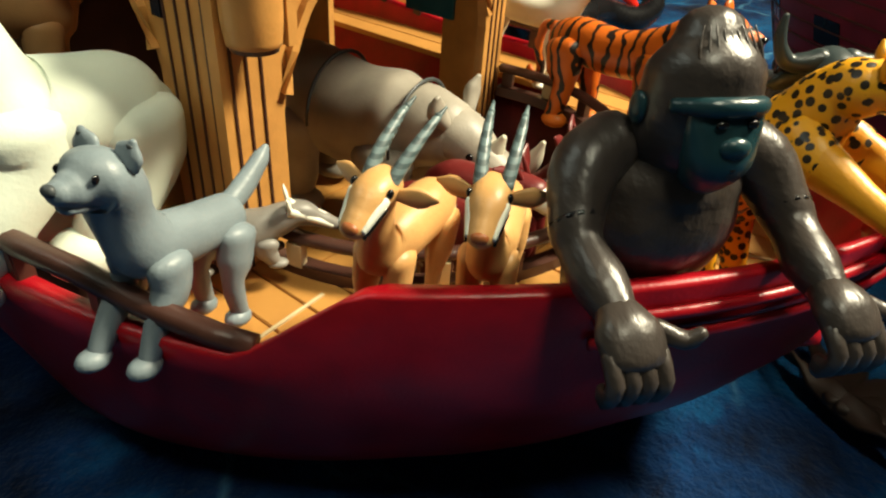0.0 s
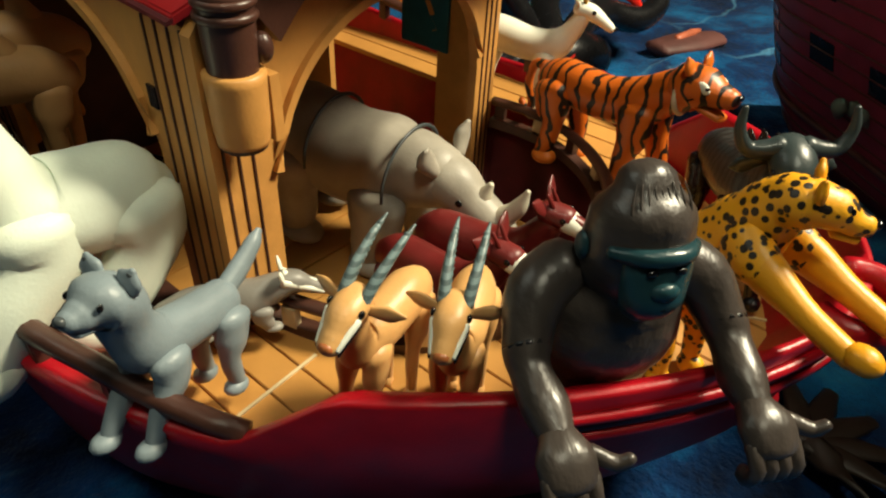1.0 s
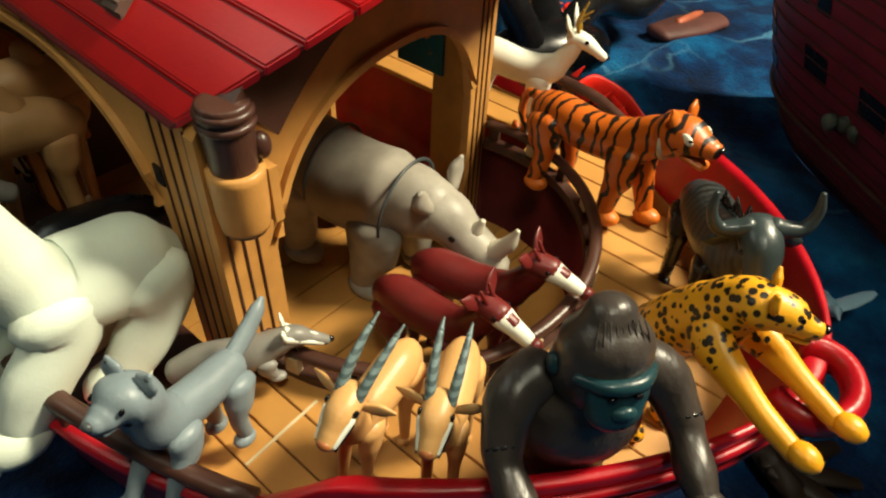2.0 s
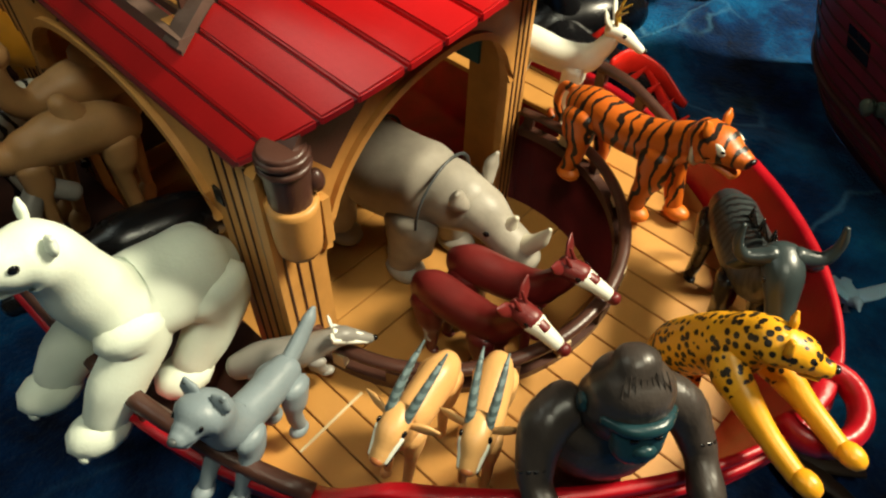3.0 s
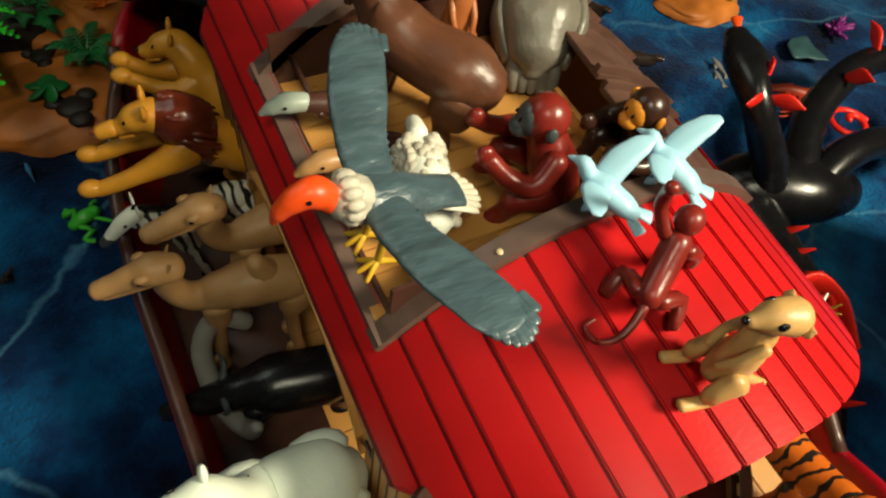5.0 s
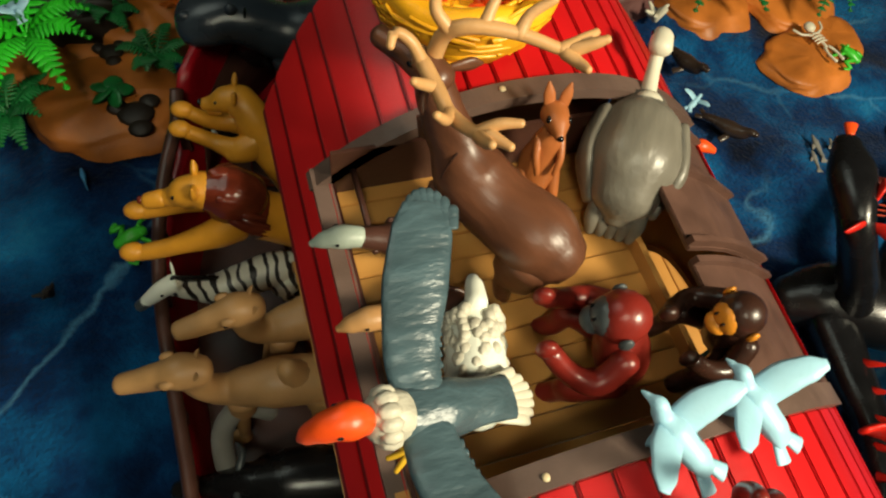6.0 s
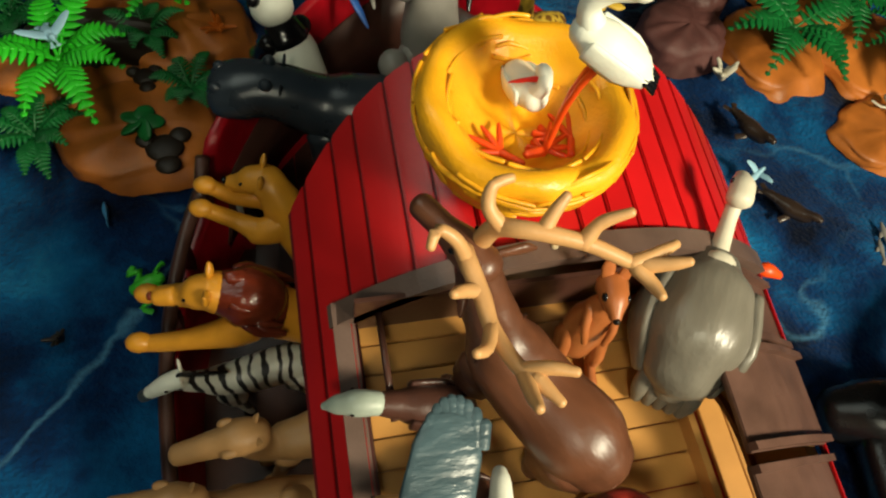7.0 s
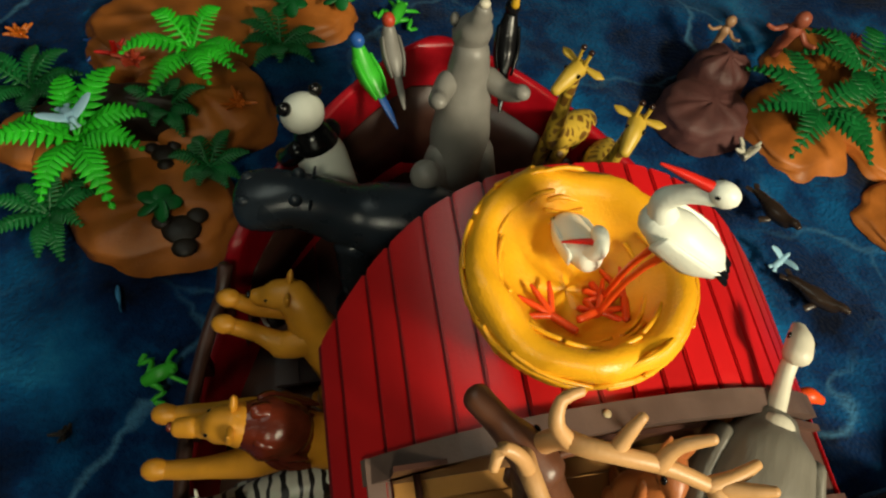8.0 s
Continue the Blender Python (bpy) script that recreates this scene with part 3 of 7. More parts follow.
HORN = striped("ringed_horn", (0.14, 0.20, 0.21), (0.06, 0.09, 0.095), 130.0, 0.3, 0.6, "Z", 0.5)
GORILLA = furry("gorilla_brown_plastic", (0.050, 0.040, 0.035), 0.34, 130.0, 0.5)
GORILLA_FACE = plastic("gorilla_teal_face", (0.012, 0.045, 0.055), 0.28, 0.3)
LEOPARD = spotted("leopard_spots", (0.78, 0.36, 0.012), (0.015, 0.01, 0.006), 300.0, 0.41, 0.46)
YELLOW = plastic("yellow_plastic", (0.78, 0.34, 0.012), 0.38, 0.15)
TIGER = striped("tiger_stripes", (0.55, 0.115, 0.008), (0.012, 0.008, 0.006), 40.0, 0.18, 0.26, "X", 7.5)
ORANGE = plastic("orange_plastic", (0.62, 0.15, 0.012), 0.4, 0.2)
GNU_GREY = plastic("gnu_slate_plastic", (0.030, 0.042, 0.044), 0.3, 0.3)
GNU_STRIPE = striped("gnu_stripes", (0.030, 0.037, 0.038), (0.008, 0.009, 0.01), 70.0, 0.2, 0.45, "X", 5.0, 0.35)
ZEBRA = striped("zebra_stripes", (0.66, 0.66, 0.58), (0.01, 0.01, 0.01), 44.0, 0.27, 0.36, "X", 5.0)
OKAPI_RED = plastic("red_brown_plastic", (0.14, 0.014, 0.013), 0.38, 0.25)
MOOSE_BROWN = furry("moose_brown_plastic", (0.13, 0.048, 0.023), 0.38, 90.0, 0.5)
ANTLER = plastic("antler_tan_plastic", (0.55, 0.30, 0.12), 0.42, 0.2)
KANGAROO = plastic("kangaroo_orange_plastic", (0.36, 0.11, 0.03), 0.38, 0.2)
CAMEL = plastic("camel_tan_plastic", (0.42, 0.23, 0.09), 0.45, 0.2)
LION = plastic("lion_ochre_plastic", (0.62, 0.27, 0.02), 0.4, 0.2)
MANE = furry("lion_mane_plastic", (0.13, 0.02, 0.008), 0.25, 120.0, 0.7)
OSTRICH = furry("ostrich_feather_plastic", (0.17, 0.155, 0.125), 0.36, 60.0, 1.0)
VULTURE = furry("vulture_feather_plastic", (0.062, 0.105, 0.125), 0.34, 150.0, 0.9)
VULTURE_HEAD = plastic("orange_head_plastic", (0.80, 0.075, 0.008), 0.38, 0.15)
FLEECE_WHITE = furry("ruff_white_plastic", (0.66, 0.62, 0.5), 0.5, 130.0, 1.0)
GULL = plastic("pale_blue_plastic", (0.33, 0.58, 0.72), 0.42, 0.08)
MEERKAT = plastic("meerkat_tan_plastic", (0.56, 0.32, 0.11), 0.42, 0.2)
APE_RED = plastic("ape_red_plastic", (0.20, 0.018, 0.012), 0.3, 0.3)
CHIMP = plastic("chimp_brown_plastic", (0.035, 0.014, 0.009), 0.28, 0.3)
CHIMP_FACE = plastic("chimp_orange_face", (0.65, 0.24, 0.02), 0.38, 0.2)
NEST = plastic("nest_yellow_plastic", (0.86, 0.40, 0.012), 0.33, 0.22, 0.25, 34.0)
GIRAFFE = spotted("giraffe_patches", (0.55, 0.36, 0.04), (0.16, 0.075, 0.012), 120.0, 0.10, 0.2, 0.4, True)
GIRAFFE_PLAIN = plastic("giraffe_yellow", (0.55, 0.36, 0.04), 0.4, 0.15)
GOLD = plastic("gold_brown_plastic", (0.32, 0.18, 0.015), 0.3, 0.2)
HIPPO = plastic("hippo_blue_grey", (0.018, 0.026, 0.036), 0.28, 0.25)
CLAW_YELLOW = plastic("claw_yellow", (0.60, 0.35, 0.02), 0.4, 0.2)
GREEN = plastic("bright_green_plastic", (0.05, 0.50, 0.03), 0.35, 0.2)
SEAL = plastic("seal_brown_plastic", (0.035, 0.022, 0.016), 0.28, 0.3)
CORAL = plastic("coral_red_plastic", (0.50, 0.06, 0.025), 0.4, 0.3)
PURPLE = plastic("purple_plastic", (0.22, 0.02, 0.20), 0.4, 0.3)
ROCK = plastic("rock_pink_brown", (0.11, 0.04, 0.035), 0.55, 0.4, 0.6, 30.0)
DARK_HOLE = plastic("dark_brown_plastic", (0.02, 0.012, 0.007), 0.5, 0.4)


def figure(name, b, label, category, at, heading=0.0, scale=1.0, pitch=0.0, roll=0.0, group="", legs=0.0):
    """One figure, drawn in centimetres with x forward, as one mesh at its place; legs lengthens what is under the knee."""
    b.v = [(x, y, z + legs * min(1.0, max(0.0, z) / 2.4)) for x, y, z in b.v]
    b.v = [tuple(c * 0.01 * scale for c in p) for p in b.v]
    ob = new(name, b.mesh(name))
    ob.matrix_basis = Matrix.Translation(at) @ Euler((radians(roll), radians(-pitch), radians(heading)), "XYZ").to_matrix().to_4x4()
    return tagged(ob, label, category, group)


def leg(b, mat, x, y, top, rt, foot, rb, knee=0.0, zf=0.0, paw=None, pawmat=None, yf=None):
    """A jointed leg: a flat disc at the hip, a knee and a paw or hoof."""
    yf = y if yf is None else yf
    m = (top + zf) / 2
    b.tube([(x, y, top, rt * 0.62, rt), (x + knee * 0.3, y, top - (top - zf) * 0.28, rt * 0.6, rt * 0.92),
            ((x + foot) / 2 + knee, (y + yf) / 2, m * 0.92 + zf * 0.08, rb * 1.05, rb * 1.25), (foot, yf, zf + rb * 0.9, rb * 0.85, rb * 0.95)], mat, 12)
    p = paw or rb
    b.ball((foot + p * 0.35, yf, zf + p * 0.52), (p * 1.35, p * 1.0, p * 0.62), pawmat or mat, seg=12, rings=8)


def eyes(b, x, y, z, r, mat=None):
    for s in (-1, 1):
        b.ball((x, s * y, z), (r, r * 0.5, r), mat or EYE_BLACK, seg=10, rings=6)


def ears(b, mat, x, y, z, dx, dy, dz, w, thin=0.35):
    for s in (-1, 1):
        b.tube([(x, s * y, z, w, w * thin), (x + dx * 0.5, s * (y + dy * 0.5), z + dz * 0.5, w * 1.05, w * thin), (x + dx, s * (y + dy), z + dz, w * 0.25, w * thin * 0.5)], mat, 10, 3)


def bear():
    b, m = Build(), BEAR_WHITE
    b.tube([(-3.7, 0, 4.0, 1.7, 1.7), (-2.8, 0, 4.4, 2.4, 2.2), (-0.9, 0, 4.6, 2.45, 2.1), (0.9, 0, 5.0, 2.25, 2.05), (1.9, 0, 6.6, 1.6, 1.75), (2.5, 0, 8.8, 1.4, 1.45), (3.1, 0, 10.0, 1.5, 1.4), (4.1, 0, 10.3, 1.2, 1.05), (5.3, 0, 10.3, 0.7, 0.62)], m, 20, 5)
    b.tube([(3.8, 0, 9.35, 0.8, 0.38), (5.2, 0, 9.25, 0.52, 0.27)], m, 12)
    b.ball((5.75, 0, 10.6), (0.33, 0.42, 0.36), EYE_BLACK)
    eyes(b, 4.1, 1.08, 10.8, 0.22)
    ears(b, m, 2.7, 1.1, 11.0, -0.1, 0.25, 0.65, 0.42, 0.5)
    for y in (-1.9, 1.9):
        leg(b, m, 1.3, y * 0.8, 5.0, 1.8, 4.0 if y > 0 else 4.6, 1.05, 0.0, 0, 1.2, yf=y * 0.95)
        leg(b, m, -2.7, y * 0.85, 4.5, 2.0, -0.6, 1.05, -0.5, 0, 1.2, yf=y * 0.95)
    for y in (-2.1, 2.1):
        for k in range(3):
            b.ball((5.6 if y > 0 else 6.2, y * 0.88 + (k - 1) * 0.5, 0.35), (0.28, 0.28, 0.26), m, seg=8, rings=6)
    b.tube([(0.9, -1.3, 6.9, 0.08), (1.4, -0.9, 7.0, 0.04)], DARK_GREY, 6, 2)
    return b


figure("polar_bear_figure", bear(), "white plastic polar bear figure standing on the side rail", "animal figure", (-0.1475, -0.096, 0.073), 180, 0.916, pitch=3.6, roll=-4, legs=1.5)


def wolf():
    b, m = Build(), WOLF_GREY
    b.tube([(-2.6, 0, 3.7, 0.85, 0.95), (-1.3, 0, 3.7, 0.95, 1.0), (0.4, 0, 3.8, 0.95, 1.1), (1.5, 0, 4.1, 0.95, 1.2), (2.2, 0, 5.2, 0.9, 1.0), (2.6, 0, 6.4, 1.12, 1.05), (3.2, 0, 6.8, 1.14, 1.0), (3.9, 0, 6.7, 0.62, 0.58), (4.35, 0, 6.7, 0.44, 0.38)], m, 18, 5)
    b.tube([(3.3, 0, 6.15, 0.5, 0.22), (4.2, 0, 6.2, 0.36, 0.18)], m, 10)
    b.ball((4.62, 0, 6.85), (0.18, 0.24, 0.2), DARK_GREY)
    eyes(b, 3.7, 0.72, 7.1, 0.15)
    ears(b, m, 2.6, 0.7, 7.3, -0.05, 0.3, 0.7, 0.5, 0.4)
    for y in (-0.6, 0.6):
        b.tube([(2.68, y * 1.28, 7.35, 0.3, 0.1), (2.66, y * 1.6, 7.9, 0.12, 0.05)], DARK_GREY, 8, 2)
    b.tube([(-2.8, 0, 4.1, 0.42, 0.5), (-3.7, 0, 4.6, 0.42, 0.52), (-4.7, 0, 5.4, 0.36, 0.42), (-5.2, 0, 5.9, 0.14, 0.2)], m, 12)
    for y in (-0.85, 0.85):
        leg(b, m, 1.3, y, 3.5, 0.9, 2.5 if y > 0 else 3.0, 0.4, 0.0, 0.4, 0.5)
        leg(b, m, -2.2, y, 3.3, 0.95, -2.4, 0.38, 0.35, 0, 0.48)
    return b


figure("wolf_figure", wolf(), "blue-grey plastic wolf figure with forepaws over the brown rail", "animal figure", (-0.1440, -0.168, 0.070), 197, 0.87, pitch=9, legs=0.7)


def gazelle(turn):
    b, m = Build(), GAZELLE
    b.tube([(-2.5, 0, 3.6, 0.75, 0.95), (-1.6, 0, 3.75, 0.95, 1.1), (0.2, 0, 3.6, 0.92, 1.05), (1.4, 0, 3.6, 0.75, 0.95), (1.9, turn * 0.1, 4.4, 0.55, 0.7), (2.1, turn * 0.25, 5.4, 0.48, 0.55), (2.3, turn * 0.35, 6.2, 0.6, 0.58)], m, 16, 5)
    b.tube([(2.0, turn * 0.3, 6.35, 0.62, 0.55), (2.8, turn * 0.42, 6.3, 0.62, 0.52), (3.45, turn * 0.52, 5.85, 0.46, 0.42), (3.8, turn * 0.57, 5.65, 0.4, 0.34)], m, 14, 4)
    b.tube([(2.9, turn * 0.45, 6.6, 0.26, 0.1), (3.75, turn * 0.57, 6.0, 0.22, 0.1)], WHITE, 8, 3)
    for s in (-1, 1):
        b.tube([(2.9, turn * 0.42 + s * 0.52, 6.3, 0.16, 0.2), (3.8, turn * 0.55 + s * 0.38, 5.7, 0.08, 0.14)], WHITE, 8, 3)
        b.tube([(2.9, turn * 0.42 + s * 0.6, 6.05, 0.06, 0.1), (3.8, turn * 0.55 + s * 0.42, 5.5, 0.05, 0.08)], EYE_BLACK, 6, 3)
        b.ball((2.75, turn * 0.4 + s * 0.6, 6.5), (0.16, 0.1, 0.16), EYE_BLACK, seg=8, rings=6)
        b.tube([(2.2, turn * 0.3 + s * 0.40, 6.6, 0.22), (1.6, turn * 0.3 + s * 0.47, 7.15, 0.2), (0.6, turn * 0.3 + s * 0.53, 7.75, 0.15), (-0.4, turn * 0.3 + s * 0.55, 8.15, 0.05)], HORN, 10, 5)
        for k in range(13):
            u = k / 13
            b.ball((2.2 - 2.3 * u, turn * 0.3 + s * (0.40 + 0.14 * u), 6.6 + 1.5 * u - 0.35 * u * (u - 1)), 0.235 - 0.13 * u, HORN, seg=8, rings=4)
        b.tube([(2.2, turn * 0.3 + s * 0.5, 6.2, 0.2, 0.1), (2.0, turn * 0.3 + s * 1.2, 6.25, 0.36, 0.12), (1.85, turn * 0.3 + s * 1.75, 6.3, 0.08, 0.05)], m, 8, 3, side=(0, 0, 1))
        leg(b, m, 1.1, s * 0.6, 3.3, 0.75, 1.2, 0.27, 0.05, 0, 0.3)
        leg(b, m, -2.0, s * 0.62, 3.4, 0.85, -2.2, 0.27, 0.3, 0, 0.3)
    b.ball((3.95, turn * 0.59, 5.75), (0.2, 0.3, 0.2), KANGAROO, seg=8, rings=6)
    b.tube([(-2.9, 0, 4.1, 0.15), (-3.1, 0, 3.0, 0.1)], m, 8, 2)
    b.tube([(-2.75, 0, 3.5, 0.7, 0.6), (-2.95, 0, 3.4, 0.5, 0.4)], WHITE, 10, 2)
    return b


figure("gazelle_figure", gazelle(0.6), "apricot plastic gazelle figure with two ringed grey horns", "animal figure", (-0.0950, -0.2150, deck_z(-0.095)), 192, 0.905, pitch=1.8, roll=-4, legs=2.3, group="gazelles on the bow deck")
figure("gazelle_figure", gazelle(-0.1), "apricot plastic gazelle figure with two ringed grey horns", "animal figure", (-0.0758, -0.2408, deck_z(-0.076)), 207, 0.88, legs=2.5, group="gazelles on the bow deck")


def gorilla():
    b, m = Build(), GORILLA
    b.tube([(-1.2, 0, 0.9, 1.9, 1.7), (-0.8, 0, 2.4, 2.5, 2.2), (0.0, 0, 4.2, 2.8, 2.2), (0.2, 0, 5.8, 2.6, 1.8), (0.5, 0, 7.0, 1.5, 1.2)], m, 20, 5)
    b.tube([(0.0, 0, 6.9, 1.75, 1.6), (0.55, 0, 8.1, 1.85, 1.75), (0.5, 0, 9.4, 1.72, 1.65), (0.25, 0, 10.4, 1.0, 0.95)], m, 24, 5)
    b.tube([(1.95, 0, 8.75, 1.2, 0.4), (2.05, 0, 8.2, 1.2, 0.6), (2.1, 0, 7.4, 1.1, 0.85), (1.8, 0, 6.75, 0.85, 0.7)], GORILLA_FACE, 18, 4)
    b.tube([(1.55, -1.4, 8.75, 0.24, 0.26), (2.3, -0.6, 8.95, 0.3, 0.3), (2.3, 0.6, 8.95, 0.3, 0.3), (1.55, 1.4, 8.75, 0.24, 0.26)], GORILLA_FACE, 10, 4, side=(0, 0, 1))
    b.ball((2.72, 0, 7.9), (0.3, 0.5, 0.36), GORILLA_FACE, rot=(0, 20, 0))
    b.tube([(2.65, -0.6, 7.25, 0.1), (2.85, 0, 7.3, 0.1), (2.65, 0.6, 7.25, 0.1)], EYE_BLACK, 6, 3, side=(0, 0, 1))
    for s in (-1, 1):
        b.ball((2.55, s * 0.48, 8.55), (0.12, 0.2, 0.14), EYE_BLACK, seg=8, rings=6)
        b.ball((0.45, s * 1.88, 8.3), (0.42, 0.18, 0.52), GORILLA_FACE, seg=10, rings=8)
        b.tube([(-0.3, s * 2.0, 6.8, 1.1, 1.1), (0.3, s * 3.1, 6.3, 1.1, 1.1), (1.5, s * 3.7, 5.1, 0.85, 0.9), (2.3, s * 3.75, 4.6, 0.72, 0.78), (3.4, s * 3.6, 4.2, 0.82, 0.82), (4.5, s * 3.5, 3.9, 0.58, 0.6)], m, 16, 4)
        b.tube([(1.5, s * 3.7, 5.1, 0.87, 0.92), (1.62, s * 3.7, 5.02, 0.85, 0.9)], BLACK, 14, 1, cap=0.05)
        b.tube([(4.5, s * 3.5, 3.9, 0.68, 0.6), (5.2, s * 3.5, 3.8, 1.0, 0.62), (5.8, s * 3.5, 3.4, 0.95, 0.5)], m, 14, 3)
        for k in range(4):
            y = s * 3.5 + (k - 1.5) * 0.48
            b.tube([(5.7, y, 3.5, 0.27), (6.25, y, 3.0, 0.26), (6.15, y, 2.5, 0.24), (5.75, y, 2.4, 0.2)], m, 10, 2)
        b.tube([(5.1, s * 3.5 + 0.85, 3.8, 0.3), (5.5, s * 3.5 + 1.6, 3.6, 0.28), (5.6, s * 3.5 + 1.95, 3.9, 0.2)], m, 10, 3)
        b.tube([(-1.0, s * 1.4, 1.0, 1.0, 0.95), (-0.2, s * 1.7, 0.9, 0.8, 0.8), (0.2, s * 1.5, 0.6, 0.6, 0.5)], m, 12, 3)
    for k in range(9):
        w = (k - 4) / 4
        b.tube([(2.12 - 0.3 * w * w, w * 0.75, 9.3, 0.02), (1.68 - 0.25 * w * w, w * 1.0, 10.1, 0.05), (1.0, w * 0.8, 10.8, 0.02)], m, 6, 3)
    return b


figure("gorilla_figure", gorilla(), "dark brown plastic gorilla figure with teal face, arms over gunwale", "animal figure", (-0.0600, -0.2815, deck_z(-0.06)), 233, 0.81, legs=4.4)


def cat(coat, plain, turn=0.0, raised=False, back=0.0):
    """A cat sitting up with its forelegs reaching ahead; turn swings the head to its left."""
    b = Build()
    if coat:
        b.tube([(-2.2 - back, 0, 3.2 + back * 0.35, 1.15, 1.2), (-1.6 - back * 0.8, 0, 4.4 + back * 0.2, 1.35, 1.45), (-0.6 - back * 0.4, 0, 6.0, 1.3, 1.5), (0.3, 0, 7.2, 1.3, 1.55), (0.9, 0, 8.4, 1.12, 1.25), (1.4, 0, 9.1, 1.0, 1.05), (2.0, 0, 9.4, 1.02, 0.95)], coat, 18, 5)
        head = (2.2, 9.4)
        for s in (-1, 1):
            start = len(b.v)
            ex, ez, wide = (4.8, 8.6, 0.75) if raised else (6.0, 6.3, 1.3)
            b.tube([(0.8, s * 0.85, 7.2, 0.75, 1.1), (1.9, s * 1.15, 7.0, 0.72, 0.85), (ex * 0.72, s * wide, 6.5 + (ez - 6.5) * 0.45, 0.5, 0.5), (ex, s * wide, ez - 0.2, 0.44, 0.44)], plain, 12, 4)
            b.tube([(0.8, s * 0.87, 7.2, 0.8, 1.14), (1.6, s * 1.1, 7.05, 0.78, 0.98), (2.3, s * 1.17, 6.9, 0.72, 0.78)], coat, 12, 3)
            b.ball((ex + 0.3, s * wide, ez), (0.68, 0.54, 0.5), plain, seg=12, rings=8)
            b.ball((0.7, s * 0.75, 7.0), (0.8, 0.4, 1.05), coat, rot=(0, -30, 0))
            if raised:
                b.v[start:] = [(0.8 + (x - 0.8) * math.cos(turn) - y * math.sin(turn), (x - 0.8) * math.sin(turn) + y * math.cos(turn), z) for x, y, z in b.v[start:]]
            leg(b, coat, -1.7 - back, s * 1.05, 3.4 + back * 0.25, 1.3, -0.6 - back, 0.45, 0.3, 0, 0.55)
        b.tube([(-2.6 - back, 0, 2.6, 0.28), (-3.2 - back, 0.5, 1.4, 0.25), (-3.6 - back, 1.2, 0.6, 0.22)], coat, 8, 4)
    hx, hz = head
    first = len(b.v)
    b.tube([(hx - 0.2, 0, hz + 0.1, 0.95, 0.85), (hx + 0.6, 0, hz, 0.85, 0.75), (hx + 1.3, 0, hz - 0.3, 0.55, 0.5), (hx + 1.75, 0, hz - 0.35, 0.42, 0.4)], coat, 16, 4)
    b.tube([(hx + 0.9, 0, hz - 0.75, 0.5, 0.25), (hx + 1.6, 0, hz - 0.85, 0.38, 0.22)], plain, 12, 3)
    b.ball((hx + 2.05, 0, hz - 0.18), (0.16, 0.24, 0.16), EYE_BLACK, seg=8, rings=6)
    eyes(b, hx + 1.0, 0.52, hz + 0.28, 0.17)
    ears(b, plain, hx - 0.05, 0.6, hz + 0.6, -0.1, 0.25, 0.7, 0.38, 0.5)
    c, s = math.cos(turn), math.sin(turn)
    b.v[first:] = [(hx - 0.2 + (x - hx + 0.2) * c - y * s, (x - hx + 0.2) * s + y * c, z) for x, y, z in b.v[first:]]
    return b


figure("leopard_figure", cat(LEOPARD, YELLOW, 0.65), "yellow plastic leopard figure with black spots, forelegs out over bow", "animal figure", (-0.0010, -0.2975, deck_z(0.0)), 250, 0.87, legs=1.9)


def tiger():
    b, m = Build(), TIGER
    b.tube([(-4.3, 0, 4.0, 0.95, 1.1), (-3.0, 0, 4.1, 1.15, 1.25), (-0.6, 0, 3.8, 1.2, 1.2), (1.6, 0, 4.1, 1.15, 1.3), (3.0, 0, 4.9, 0.95, 1.1), (4.2, 0, 5.3, 1.0, 1.0)], m, 18, 5)
    b.tube([(3.9, 0, 5.5, 1.15, 1.1), (4.8, 0, 5.5, 1.1, 1.0), (5.7, 0, 5.35, 0.7, 0.6), (6.2, 0, 5.3, 0.5, 0.45)], m, 16, 4)
    b.tube([(4.8, 0, 4.75, 0.7, 0.25), (5.9, 0, 4.35, 0.48, 0.2)], ORANGE, 12, 3)
    b.tube([(3.9, 0, 5.2, 1.2, 1.25), (3.8, 0, 5.2, 1.15, 1.2)], OFFWHITE, 16, 2, cap=0.15)
    for s in (-1, 1):
        b.ball((5.1, s * 0.85, 5.75), (0.42, 0.14, 0.26), WHITE, rot=(0, 25, 0), seg=10, rings=8)
        b.ball((5.35, s * 0.86, 5.75), (0.12, 0.14, 0.09), EYE_BLACK, seg=8, rings=6)
        b.tube([(5.0, s * 0.9, 5.3, 0.05), (4.6, s * 1.12, 5.1, 0.05)], EYE_BLACK, 6, 2)
    b.ball((6.55, 0, 5.45), (0.15, 0.25, 0.16), EYE_BLACK, seg=8, rings=6)
    ears(b, ORANGE, 4.3, 0.75, 6.3, -0.1, 0.25, 0.65, 0.36, 0.5)
    for s in (-1, 1):
        leg(b, m, 2.0, s * 0.95, 3.8, 1.05, 2.1 + s * 0.7, 0.5, 0, 0, 0.62, ORANGE)
        leg(b, m, -3.4, s * 0.98, 3.8, 1.2, -3.4 + s * 0.4, 0.48, 0.35, 0, 0.6, ORANGE)
    b.tube([(-4.6, 0, 4.6, 0.32), (-5.6, 0, 4.6, 0.28), (-6.1, 0.1, 3.4, 0.26), (-6.0, 0.4, 2.2, 0.26), (-6.6, 0.7, 1.6, 0.24), (-7.2, 0.8, 2.0, 0.2)], TIGER, 10, 5)
    return b


figure("tiger_figure", tiger(), "orange plastic tiger figure with black stripes on the side deck", "animal figure", (0.1150, -0.1960, deck_z(0.115)), -98, 1.05, pitch=6, roll=-3, legs=0.6)


